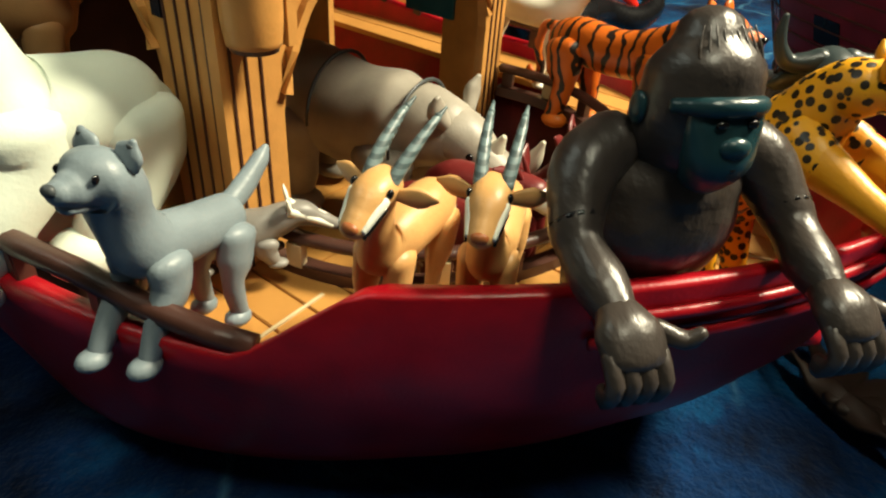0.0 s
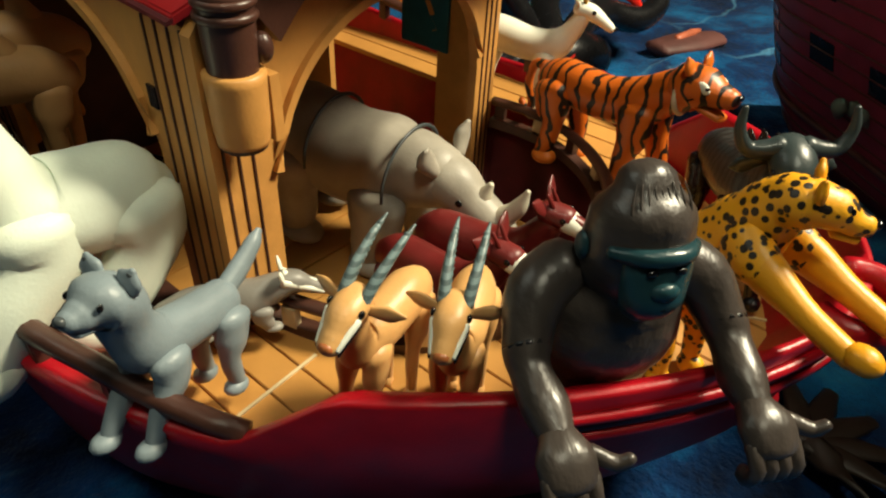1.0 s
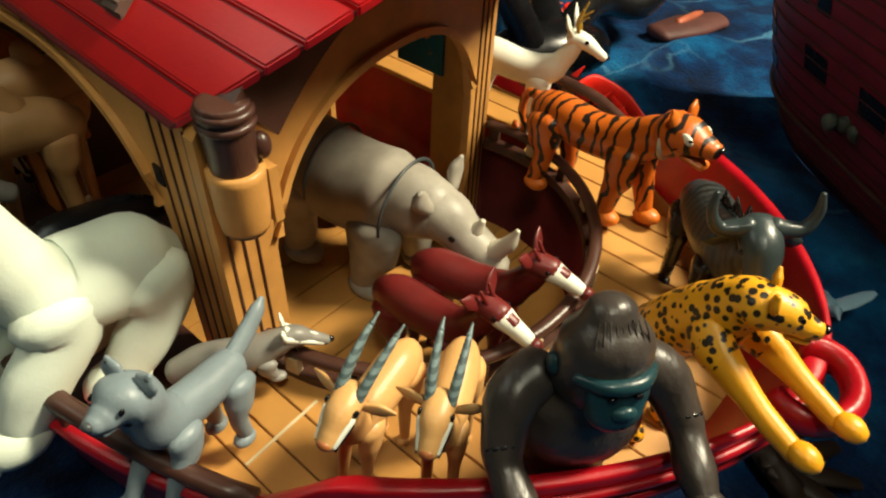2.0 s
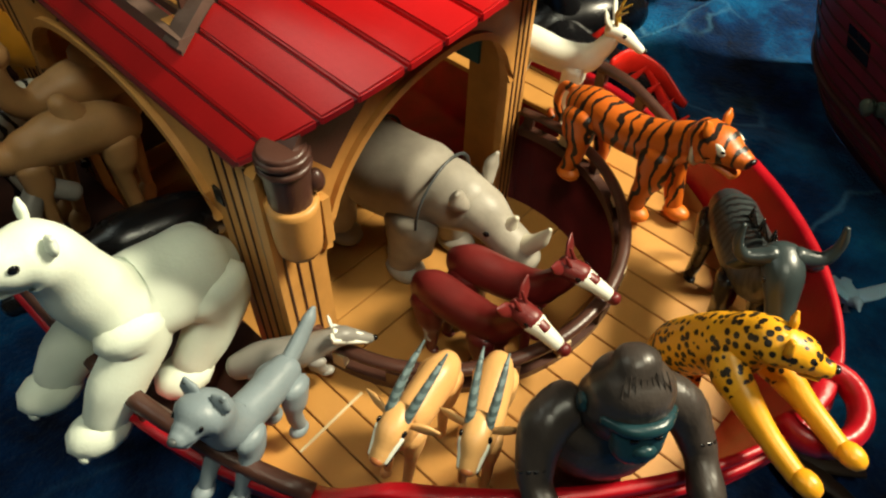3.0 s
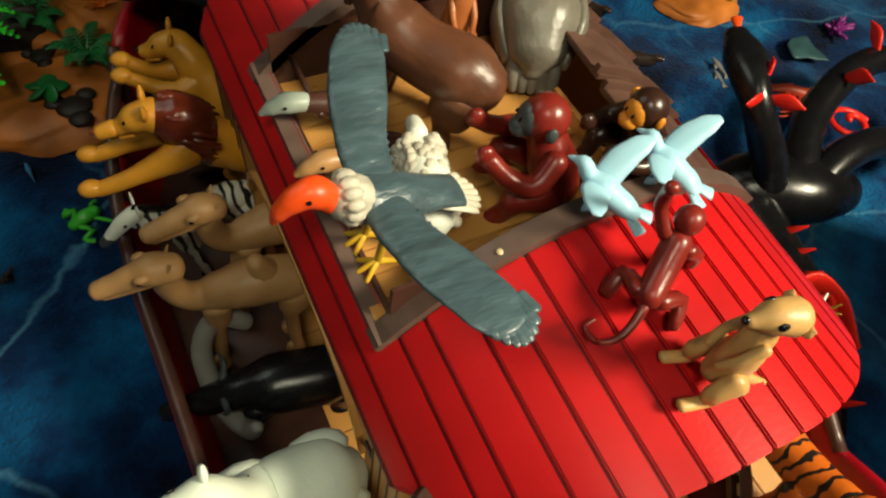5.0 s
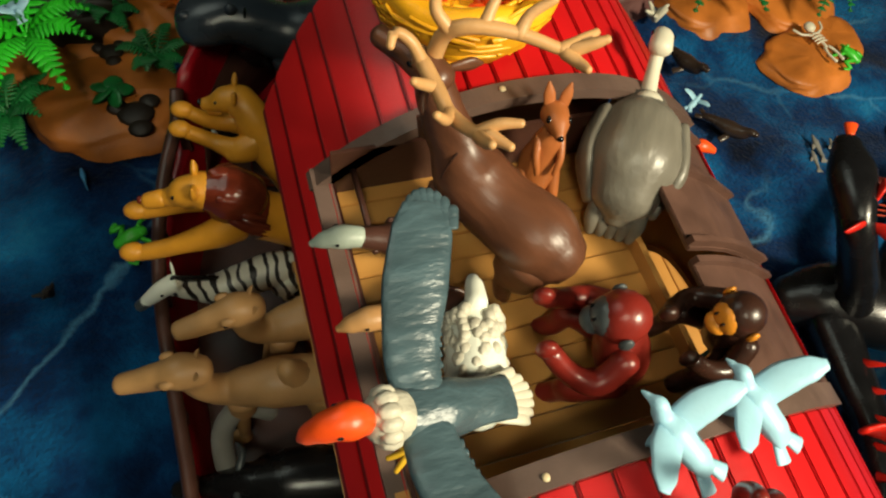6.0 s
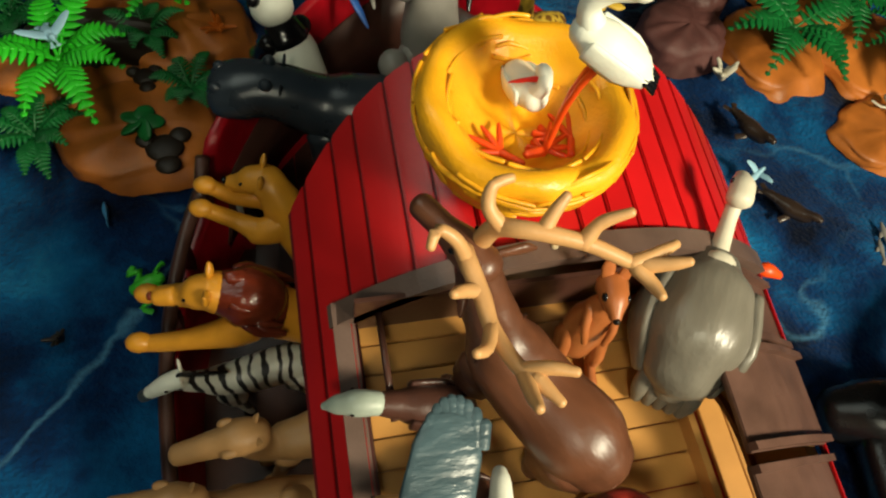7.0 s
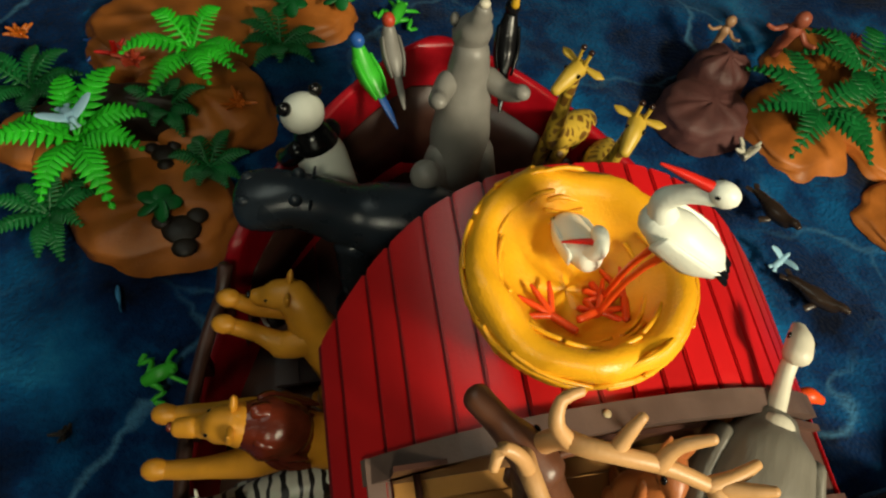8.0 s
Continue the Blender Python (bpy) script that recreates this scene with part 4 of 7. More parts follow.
def gnu():
    b, m = Build(), GNU_GREY
    b.tube([(-3.6, 0, 4.2, 1.0, 1.2), (-2.4, 0, 4.5, 1.25, 1.4)], m, 18, 4)
    b.tube([(-2.6, 0, 4.5, 1.25, 1.4), (-0.4, 0, 4.5, 1.3, 1.5), (1.6, 0, 4.8, 1.2, 1.6), (2.7, 0, 5.4, 0.95, 1.3), (3.5, 0, 6.2, 0.85, 0.9)], GNU_STRIPE, 18, 5)
    b.tube([(3.2, 0, 7.1, 0.85, 0.7), (4.0, 0, 6.7, 0.85, 0.75), (4.9, 0, 5.4, 0.6, 0.6), (5.4, 0, 4.6, 0.6, 0.55)], m, 16, 4)
    b.tube([(4.4, 0, 6.7, 0.35, 0.12), (5.5, 0, 5.2, 0.3, 0.12)], MID_GREY, 8, 3)
    for k in range(9):
        b.tube([(2.9 - k * 0.45, 0, 6.9 - k * 0.12, 0.1, 0.25), (2.7 - k * 0.45, (k % 3 - 1) * 0.15, 7.5 - k * 0.13, 0.04, 0.1)], BLACK, 6, 2)
    for s in (-1, 1):
        b.tube([(3.5, s * 0.5, 7.3, 0.45), (3.5, s * 1.1, 7.2, 0.38), (3.5, s * 1.7, 7.3, 0.3), (3.45, s * 2.05, 8.0, 0.22), (3.4, s * 2.0, 8.8, 0.12)], m, 10, 4, side=(1, 0, 0))
        b.tube([(3.3, s * 0.8, 6.8, 0.15, 0.25), (3.2, s * 1.6, 6.45, 0.15, 0.35), (3.1, s * 2.0, 6.35, 0.06, 0.1)], m, 8, 3, side=(1, 0, 0))
        b.ball((4.2, s * 0.78, 6.55), (0.16, 0.1, 0.14), EYE_BLACK, seg=8, rings=6)
        leg(b, BLACK, 1.3, s * 0.85, 3.8, 0.9, 1.3 + s * 0.4, 0.36, 0, 0, 0.42)
        leg(b, BLACK, -3.0, s * 0.9, 4.0, 1.0, -3.1 + s * 0.5, 0.36, 0.35, 0, 0.42)
    b.tube([(5.2, 0, 4.6, 0.45, 0.5), (4.6, 0, 3.4, 0.4, 0.7), (3.4, 0, 3.6, 0.3, 0.8)], BLACK, 10, 3)
    b.tube([(-4.2, 0, 4.6, 0.15), (-4.8, 0, 3.0, 0.25), (-4.9, 0, 1.6, 0.1)], BLACK, 8, 3)
    return b


figure("wildebeest_figure", gnu(), "dark grey plastic wildebeest figure with curved horns on bow deck", "animal figure", (0.0670, -0.2860, deck_z(0.067)), 217, 0.98, pitch=6, roll=4, legs=1.3)


def deer():
    b, m = Build(), WHITE
    b.tube([(-3.2, 0, 4.4, 0.85, 1.0), (-2.0, 0, 4.6, 1.05, 1.15), (0.4, 0, 4.4, 1.0, 1.05), (1.9, 0, 4.8, 0.8, 1.0), (2.7, 0, 5.8, 0.52, 0.65), (3.2, 0, 6.9, 0.5, 0.5)], m, 16, 5)
    b.tube([(2.9, 0, 7.3, 0.58, 0.5), (3.7, 0, 7.2, 0.52, 0.48), (4.8, 0, 6.7, 0.3, 0.3), (5.1, 0, 6.55, 0.24, 0.24)], m, 14, 4)
    b.ball((5.35, 0, 6.6), (0.12, 0.18, 0.14), EYE_BLACK, seg=8, rings=6)
    eyes(b, 3.9, 0.5, 7.35, 0.14)
    for s in (-1, 1):
        b.tube([(2.9, s * 0.4, 7.6, 0.2, 0.12), (2.6, s * 0.9, 8.3, 0.34, 0.12), (2.4, s * 1.1, 8.9, 0.08, 0.05)], m, 8, 3)
        b.tube([(3.2, s * 0.2, 7.7, 0.13), (3.0, s * 0.45, 8.5, 0.11), (3.2, s * 0.7, 9.3, 0.06)], GOLD, 8, 3)
        b.tube([(3.05, s * 0.42, 8.4, 0.09), (3.6, s * 0.55, 8.9, 0.05)], GOLD, 6, 2)
        leg(b, m, 1.5, s * 0.65, 4.0, 0.75, 1.6 + s * 0.2, 0.28, 0, 0, 0.32)
        leg(b, m, -2.5, s * 0.68, 4.2, 0.9, -2.8 + s * 0.2, 0.28, 0.3, 0, 0.32)
    b.tube([(-3.6, 0, 5.0, 0.25), (-4.1, 0, 4.6, 0.1)], m, 8, 2)
    return b


figure("white_deer_figure", deer(), "white plastic deer figure with gold antlers on side deck", "animal figure", (0.1500, -0.1050, deck_z(0.15)), -73, 1.0, pitch=-4.5, legs=0.3)


def rhino():
    b, m = Build(), RHINO_GREY
    b.tube([(-5.6, 0, 5.0, 1.6, 1.8), (-4.3, 0, 5.4, 2.3, 2.4), (-1.4, 0, 5.1, 2.45, 2.4), (1.0, 0, 5.5, 2.2, 2.4), (2.4, 0, 5.8, 1.75, 1.9), (3.6, 0, 5.9, 1.5, 1.6)], m, 22, 5)
    b.tube([(3.0, 0, 6.0, 1.45, 1.4), (4.3, 0, 5.9, 1.35, 1.25), (5.6, 0, 5.2, 1.05, 1.0), (6.8, 0, 4.6, 1.0, 0.95), (7.4, 0, 4.3, 0.8, 0.7)], m, 18, 5)
    b.tube([(7.1, 0, 5.2, 0.6, 0.55), (7.7, 0, 6.0, 0.42, 0.4), (8.0, 0, 7.0, 0.12, 0.12)], OFFWHITE, 12, 4)
    b.tube([(6.0, 0, 5.9, 0.45, 0.42), (6.25, 0, 6.6, 0.15, 0.15)], OFFWHITE, 10, 3)
    for s in (-1, 1):
        b.ball((5.3, s * 1.05, 5.7), (0.2, 0.12, 0.18), EYE_BLACK, seg=8, rings=6)
        b.tube([(3.9, s * 1.1, 6.8, 0.35, 0.3), (3.7, s * 1.6, 7.5, 0.55, 0.35), (3.8, s * 1.8, 8.1, 0.2, 0.12)], m, 10, 3)
        leg(b, m, 1.4, s * 1.75, 4.4, 1.6, 1.5 + s * 0.5, 0.85, 0, 0, 0.95)
        leg(b, m, -3.9, s * 1.8, 4.6, 1.8, -4.0 - s * 0.5, 0.85, 0.3, 0, 0.95)
    for x in (2.1, -2.4):
        pts = [(x, 2.42 * math.cos(a), 5.4 + 2.42 * math.sin(a), 0.07, 0.1) for a in np.linspace(-0.2, math.pi + 0.2, 18)]
        b.tube(pts, DARK_GREY, 6, 1, side=(1, 0, 0))
    b.tube([(-6.0, 0, 5.8, 0.25), (-6.6, 0, 4.2, 0.2), (-6.7, 0, 3.0, 0.12)], m, 8, 3)
    return b


figure("rhinoceros_figure", rhino(), "warm grey plastic rhinoceros figure with pale horn in the pen", "animal figure", (0.0319, -0.0833, PIT), -81, 1.22, pitch=-4.5)


def okapi():
    b, m = Build(), OKAPI_RED
    b.tube([(-2.9, 0, 5.0, 0.85, 1.1), (-1.9, 0, 5.3, 1.1, 1.3), (0.2, 0, 5.2, 1.05, 1.2), (1.7, 0, 5.5, 0.9, 1.1), (2.7, 0, 6.5, 0.6, 0.8), (3.5, 0, 7.6, 0.55, 0.6)], m, 16, 5)
    b.tube([(3.2, 0, 8.1, 0.62, 0.55), (4.1, 0, 7.9, 0.6, 0.55)], m, 14, 4)
    b.tube([(4.1, 0, 7.85, 0.6, 0.52), (5.0, 0, 7.4, 0.42, 0.4), (5.5, 0, 7.15, 0.36, 0.34)], WHITE, 14, 4)
    b.tube([(3.9, 0, 8.35, 0.35, 0.15), (4.9, 0, 7.85, 0.25, 0.12)], m, 10, 3)
    b.ball((5.85, 0, 7.0), (0.35, 0.36, 0.34), m, seg=10, rings=8)
    eyes(b, 4.1, 0.55, 8.1, 0.15)
    ears(b, m, 3.2, 0.45, 8.4, -0.25, 0.75, 0.75, 0.36, 0.35)
    for s in (-1, 1):
        b.tube([(3.55, s * 0.25, 8.5, 0.12), (3.3, s * 0.3, 9.1, 0.08)], m, 6, 2)
        leg(b, m, 1.4, s * 0.7, 4.7, 0.85, 1.5, 0.3, 0, 0, 0.34)
        leg(b, m, -2.3, s * 0.75, 4.9, 1.0, -2.5, 0.3, 0.3, 0, 0.34)
        for z in (3.2, 2.5, 1.8):
            b.tube([(-2.3, s * 0.78, z, 0.36, 0.4), (-2.32, s * 0.78, z - 0.15, 0.34, 0.38)], OFFWHITE, 10, 1, cap=0.1)
    return b


figure("okapi_figure", okapi(), "red-brown plastic okapi figure with white muzzle in the pen", "animal figure", (-0.0095, -0.1834, PIT), -87, 1.057, pitch=4.5, roll=4.9, group="okapis in the pen")
figure("okapi_figure", okapi(), "red-brown plastic okapi figure with white muzzle in the pen", "animal figure", (0.0210, -0.1860, PIT), -77, 1.05, pitch=4.5, roll=4, legs=0.4, group="okapis in the pen")


def badger():
    b, m = Build(), MID_GREY
    b.tube([(-3.0, 0, 1.1, 0.7, 0.8), (-1.6, 0, 1.4, 1.0, 1.05), (0.4, 0, 1.5, 0.95, 1.0), (1.7, 0, 1.9, 0.7, 0.75), (2.7, 0, 2.2, 0.6, 0.6), (3.6, 0, 1.8, 0.4, 0.38), (4.3, 0, 1.45, 0.28, 0.26)], m, 14, 4)
    b.tube([(2.4, 0, 2.75, 0.2, 0.12), (3.5, 0, 2.2, 0.16, 0.12), (4.2, 0, 1.7, 0.12, 0.1)], WHITE, 8, 3)
    for s in (-1, 1):
        b.tube([(2.3, s * 0.5, 2.5, 0.14, 0.22), (3.4, s * 0.38, 1.95, 0.12, 0.16), (4.1, s * 0.25, 1.5, 0.08, 0.12)], WHITE, 8, 3)
        leg(b, m, 1.2, s * 0.7, 1.2, 0.55, 1.5, 0.3, 0, 0, 0.35)
        leg(b, m, -1.9, s * 0.75, 1.2, 0.65, -1.6, 0.3, 0, 0, 0.35)
    ears(b, WHITE, 2.3, 0.4, 2.7, -0.1, 0.35, 0.5, 0.28)
    b.ball((4.55, 0, 1.45), 0.18, EYE_BLACK, seg=8, rings=6)
    return b


figure("badger_figure", badger(), "grey plastic badger figure with white face stripes by the corner post", "animal figure", (-0.103, -0.142, DECK), -33, 0.9)


def upright(m, face, tail=True, slim=1.0, head=1.0):
    """Meerkat or kangaroo: an upright body on bent hind legs."""
    b = Build()
    b.tube([(-0.5, 0, 1.0, 0.75 * slim, 0.75), (-0.35, 0, 2.0, 0.85 * slim, 0.8), (-0.05, 0, 3.2, 0.62 * slim, 0.6), (0.15, 0, 4.0, 0.4 * slim, 0.4)], m, 14, 4)
    b.tube([(-0.2, 0, 4.6, 0.62 * head, 0.6 * head), (0.4, 0, 4.6, 0.55 * head, 0.52 * head), (1.1, 0, 4.35, 0.24 * head, 0.24 * head)], m, 14, 4)
    b.ball((1.28, 0, 4.38), 0.14, EYE_BLACK, seg=8, rings=6)
    for s in (-1, 1):
        b.ball((0.5, s * 0.42 * head, 4.75), (0.2, 0.12, 0.18), face, seg=8, rings=6)
        b.tube([(0.1, s * 0.5, 3.5, 0.22), (0.55, s * 0.55, 2.8, 0.18), (0.75, s * 0.4, 2.2, 0.14)], m, 8, 3)
        b.tube([(-0.4, s * 0.7, 1.5, 0.4, 0.65), (0.1, s * 0.8, 0.9, 0.32, 0.45), (-0.1, s * 0.8, 0.35, 0.22, 0.25), (0.9, s * 0.85, 0.15, 0.24, 0.16)], m, 10, 4)
    if tail:
        b.tube([(-0.9, 0, 0.9, 0.3), (-1.8, 0.1, 0.45, 0.22), (-3.0, 0.3, 0.2, 0.1)], m, 8, 4)
    return b


mk = upright(MEERKAT, EYE_BLACK, True, 0.75)
ears(mk, MEERKAT, -0.25, 0.52, 4.7, -0.1, 0.15, 0.2, 0.2)
figure("meerkat_figure", mk, "tan plastic meerkat figure standing upright on the red roof", "animal figure", (0.0018, -0.1533, roof_z(0.0018, -0.1533)), 163, 1.053, pitch=10)
kg = upright(KANGAROO, EYE_BLACK, True, 1.15, 1.0)
ears(kg, KANGAROO, -0.25, 0.28, 4.95, -0.2, 0.2, 1.0, 0.25)
figure("kangaroo_figure", kg, "orange-brown plastic kangaroo figure sitting upright in the loft", "animal figure", (0.0122, 0.0422, 0.222), 257, 1.01, pitch=14, legs=1.0)


def spider_monkey():
    b, m = Build(), APE_RED
    b.tube([(-1.0, 0, 1.2, 0.5, 0.55), (0.0, 0, 1.6, 0.55, 0.6), (1.0, 0, 2.3, 0.55, 0.6)], m, 12, 4)
    b.ball((1.5, 0, 3.0), (0.6, 0.55, 0.58), m)
    b.ball((1.95, 0, 2.9), (0.25, 0.36, 0.34), DARK_GREY)
    b.tube([(0.9, 0.5, 2.5, 0.3), (1.2, 1.1, 3.3, 0.26), (1.0, 1.2, 4.3, 0.24), (0.6, 1.2, 4.9, 0.26)], m, 10, 3)
    b.tube([(0.9, -0.5, 2.2, 0.3), (1.7, -1.0, 1.3, 0.26), (2.0, -1.1, 0.4, 0.22), (2.5, -1.1, 0.15, 0.24)], m, 10, 3)
    for s in (-1, 1):
        b.tube([(-0.9, s * 0.45, 1.2, 0.35), (-0.2, s * 1.1, 0.9, 0.3), (-1.0, s * 1.3, 0.3, 0.24), (-0.3, s * 1.4, 0.15, 0.22)], m, 10, 3)
    b.tube([(-1.4, 0, 1.1, 0.2), (-2.4, 0.2, 0.5, 0.16), (-3.0, 0.8, 0.25, 0.13), (-2.7, 1.5, 0.2, 0.1), (-2.2, 1.3, 0.2, 0.08)], m, 8, 4)
    return b


figure("spider_monkey_figure", spider_monkey(), "dark red plastic spider monkey figure with raised arm on roof", "animal figure", (0.006, -0.118, roof_z(0.006, -0.118)), 35, 1.0)


def gull():
    b, m = Build(), GULL
    b.tube([(-1.6, 0, 0.9, 0.42, 0.16), (-0.9, 0, 1.1, 0.55, 0.45), (0.1, 0, 1.3, 0.65, 0.62), (0.8, 0, 1.6, 0.36, 0.38), (1.15, 0, 2.0, 0.32, 0.32), (1.6, 0, 1.95, 0.14, 0.13), (1.85, 0, 1.9, 0.06, 0.06)], m, 12, 4)
    for s in (-1, 1):
        b.tube([(0.2, s * 0.3, 1.5, 0.6, 0.18), (0.1, s * 1.1, 2.0, 0.62, 0.16), (-0.2, s * 1.9, 2.4, 0.5, 0.12), (-0.5, s * 2.5, 2.6, 0.22, 0.08)], m, 10, 4, side=(1, 0, 0))
        b.tube([(-1.4, s * 0.2, 0.9, 0.25, 0.1), (-2.1, s * 0.5, 0.7, 0.35, 0.1)], m, 8, 2)
        b.tube([(0.0, s * 0.2, 0.9, 0.14), (0.1, s * 0.25, 0.2, 0.14), (0.4, s * 0.3, 0.08, 0.3, 0.08)], m, 8, 2)
    return b


figure("gull_figure", gull(), "pale blue plastic gull figure with spread wings on roof edge", "animal figure", (0.006, -0.080, roof_z(0.006, -0.080) + 0.004), 118, 0.95, group="gulls on the roof")
figure("gull_figure", gull(), "pale blue plastic gull figure with spread wings on roof edge", "animal figure", (0.040, -0.078, roof_z(0.040, -0.078) + 0.004), 112, 0.95, group="gulls on the roof")


def vulture():
    b, m = Build(), VULTURE
    b.tube([(-3.6, 0, 2.4, 0.9, 0.22), (-2.4, 0, 2.8, 0.9, 0.5), (-0.6, 0, 3.2, 1.15, 0.95), (1.0, 0, 3.6, 1.05, 0.95)], m, 16, 4)
    for k in range(7):
        b.tube([(-2.6, (k - 3) * 0.2, 2.5, 0.26, 0.1), (-4.0, (k - 3) * 0.3, 2.15, 0.3, 0.09), (-4.7 + 0.05 * (k - 3) ** 2, (k - 3) * 0.36, 2.0, 0.16, 0.05)], OFFWHITE, 8, 3)
    b.tube([(1.2, 0, 3.9, 0.95, 0.95), (1.7, 0, 4.05, 0.92, 1.0)], FLEECE_WHITE, 16, 3)
    for k in range(12):
        a = 2 * math.pi * k / 12
        b.ball((1.55, 0.85 * math.cos(a), 4.0 + 0.9 * math.sin(a)), (0.45, 0.32, 0.32), FLEECE_WHITE, seg=8, rings=6)
    b.tube([(1.7, 0, 3.6, 0.42, 0.5), (2.3, 0, 4.2, 0.5, 0.6), (2.9, 0, 4.9, 0.68, 0.66), (3.6, 0, 4.8, 0.55, 0.5), (4.2, 0, 4.3, 0.38, 0.36), (4.5, 0, 3.7, 0.16, 0.16)], VULTURE_HEAD, 14, 4)
    eyes(b, 3.3, 0.55, 5.1, 0.13)
    for s in (-1, 1):
        # the wing is a smooth broad blade with a scalloped trailing edge and tip
        b.tube([(0.2, s * 0.6, 3.7, 0.95, 0.45), (0.1, s * 2.3, 4.1, 1.08, 0.34), (-0.55, s * 4.5, 4.6, 1.28, 0.26), (-1.2, s * 6.3, 4.9, 1.22, 0.2), (-1.55, s * 7.5, 5.0, 0.85, 0.13)], m, 18, 6, side=(1, 0, 0), cap=1.6)
        for k in range(8):
            x = -0.65 - k * 0.26
            b.tube([(x, s * 6.4, 4.9, 0.26, 0.12), (x - 0.2, s * (7.9 - 0.05 * (k - 3) ** 2), 5.02, 0.24, 0.09), (x - 0.25, s * (8.25 - 0.06 * (k - 3) ** 2), 5.0, 0.14, 0.05)], m, 8, 3, side=(1, 0, 0))
        for k in range(15):
            u = k / 14
            x, y, z = -0.75 - 1.55 * u ** 1.3, 1.4 + 5.2 * u, 3.95 + 0.95 * u
            b.tube([(x + 0.35, s * y, z, 0.24, 0.08), (x - 0.12, s * (y + 0.1), z - 0.03, 0.2, 0.05)], m, 6, 2)
        b.tube([(-0.4, s * 0.6, 2.8, 0.5, 0.55), (0.0, s * 0.7, 1.7, 0.3, 0.34)], m, 10, 3)
        b.tube([(0.0, s * 0.7, 1.7, 0.22), (0.2, s * 0.75, 0.5, 0.18)], CLAW_YELLOW, 8, 2)
        for a in (-40, 0, 40, 180):
            b.tube([(0.2, s * 0.75, 0.45, 0.18), (0.2 + 0.9 * math.cos(radians(a)), s * 0.75 + 0.9 * math.sin(radians(a)), 0.1, 0.12)], CLAW_YELLOW, 6, 2)
    return b


figure("vulture_figure", vulture(), "blue-grey plastic vulture figure with spread wings and orange head", "bird figure", (-0.0738, -0.0480, 0.232), 179, 0.905, pitch=2.5, roll=-3.2, legs=1.0)


def ape(m, face, hand):
    b = Build()
    b.tube([(-0.8, 0, 0.9, 1.1, 1.0), (-0.4, 0, 2.0, 1.2, 1.05), (0.1, 0, 3.2, 1.0, 0.85), (0.4, 0, 3.9, 0.6, 0.6)], m, 16, 4)
    b.ball((0.6, 0, 4.7), (0.95, 0.92, 0.95), m)
    b.ball((1.15, 0, 4.65), (0.55, 0.68, 0.7), face)
    b.ball((1.5, 0, 4.3), (0.42, 0.5, 0.36), face)
    eyes(b, 1.62, 0.24, 4.85, 0.12)
    for s in (-1, 1):
        b.ball((0.6, s * 0.98, 4.7), (0.25, 0.14, 0.36), face, seg=10, rings=6)
        b.tube([(0.1, s * 1.0, 3.4, 0.5), (0.9, s * 1.6, 2.7, 0.46), (1.9, s * 1.4, 2.9, 0.4), (2.7, s * 1.0, 3.6, 0.36)], m, 12, 4)
        b.ball((2.9, s * 0.95, 3.8), (0.4, 0.3, 0.45), hand, seg=10, rings=6)
        b.tube([(-0.4, s * 0.9, 1.0, 0.62), (1.2, s * 1.4, 1.7, 0.56), (1.7, s * 1.3, 0.8, 0.42), (2.2, s * 1.3, 0.25, 0.4)], m, 12, 4)
    return b


figure("orangutan_figure", ape(APE_RED, DARK_GREY, APE_RED), "glossy red-brown plastic orangutan figure sitting in the loft", "animal figure", (0.0154, -0.0369, 0.216), 162, 1.15)
figure("chimpanzee_figure", ape(CHIMP, CHIMP_FACE, CHIMP), "dark brown plastic chimpanzee figure with orange face in loft", "animal figure", (0.0662, -0.0419, 0.2215), 180, 1.0, pitch=-3.5, roll=-3)


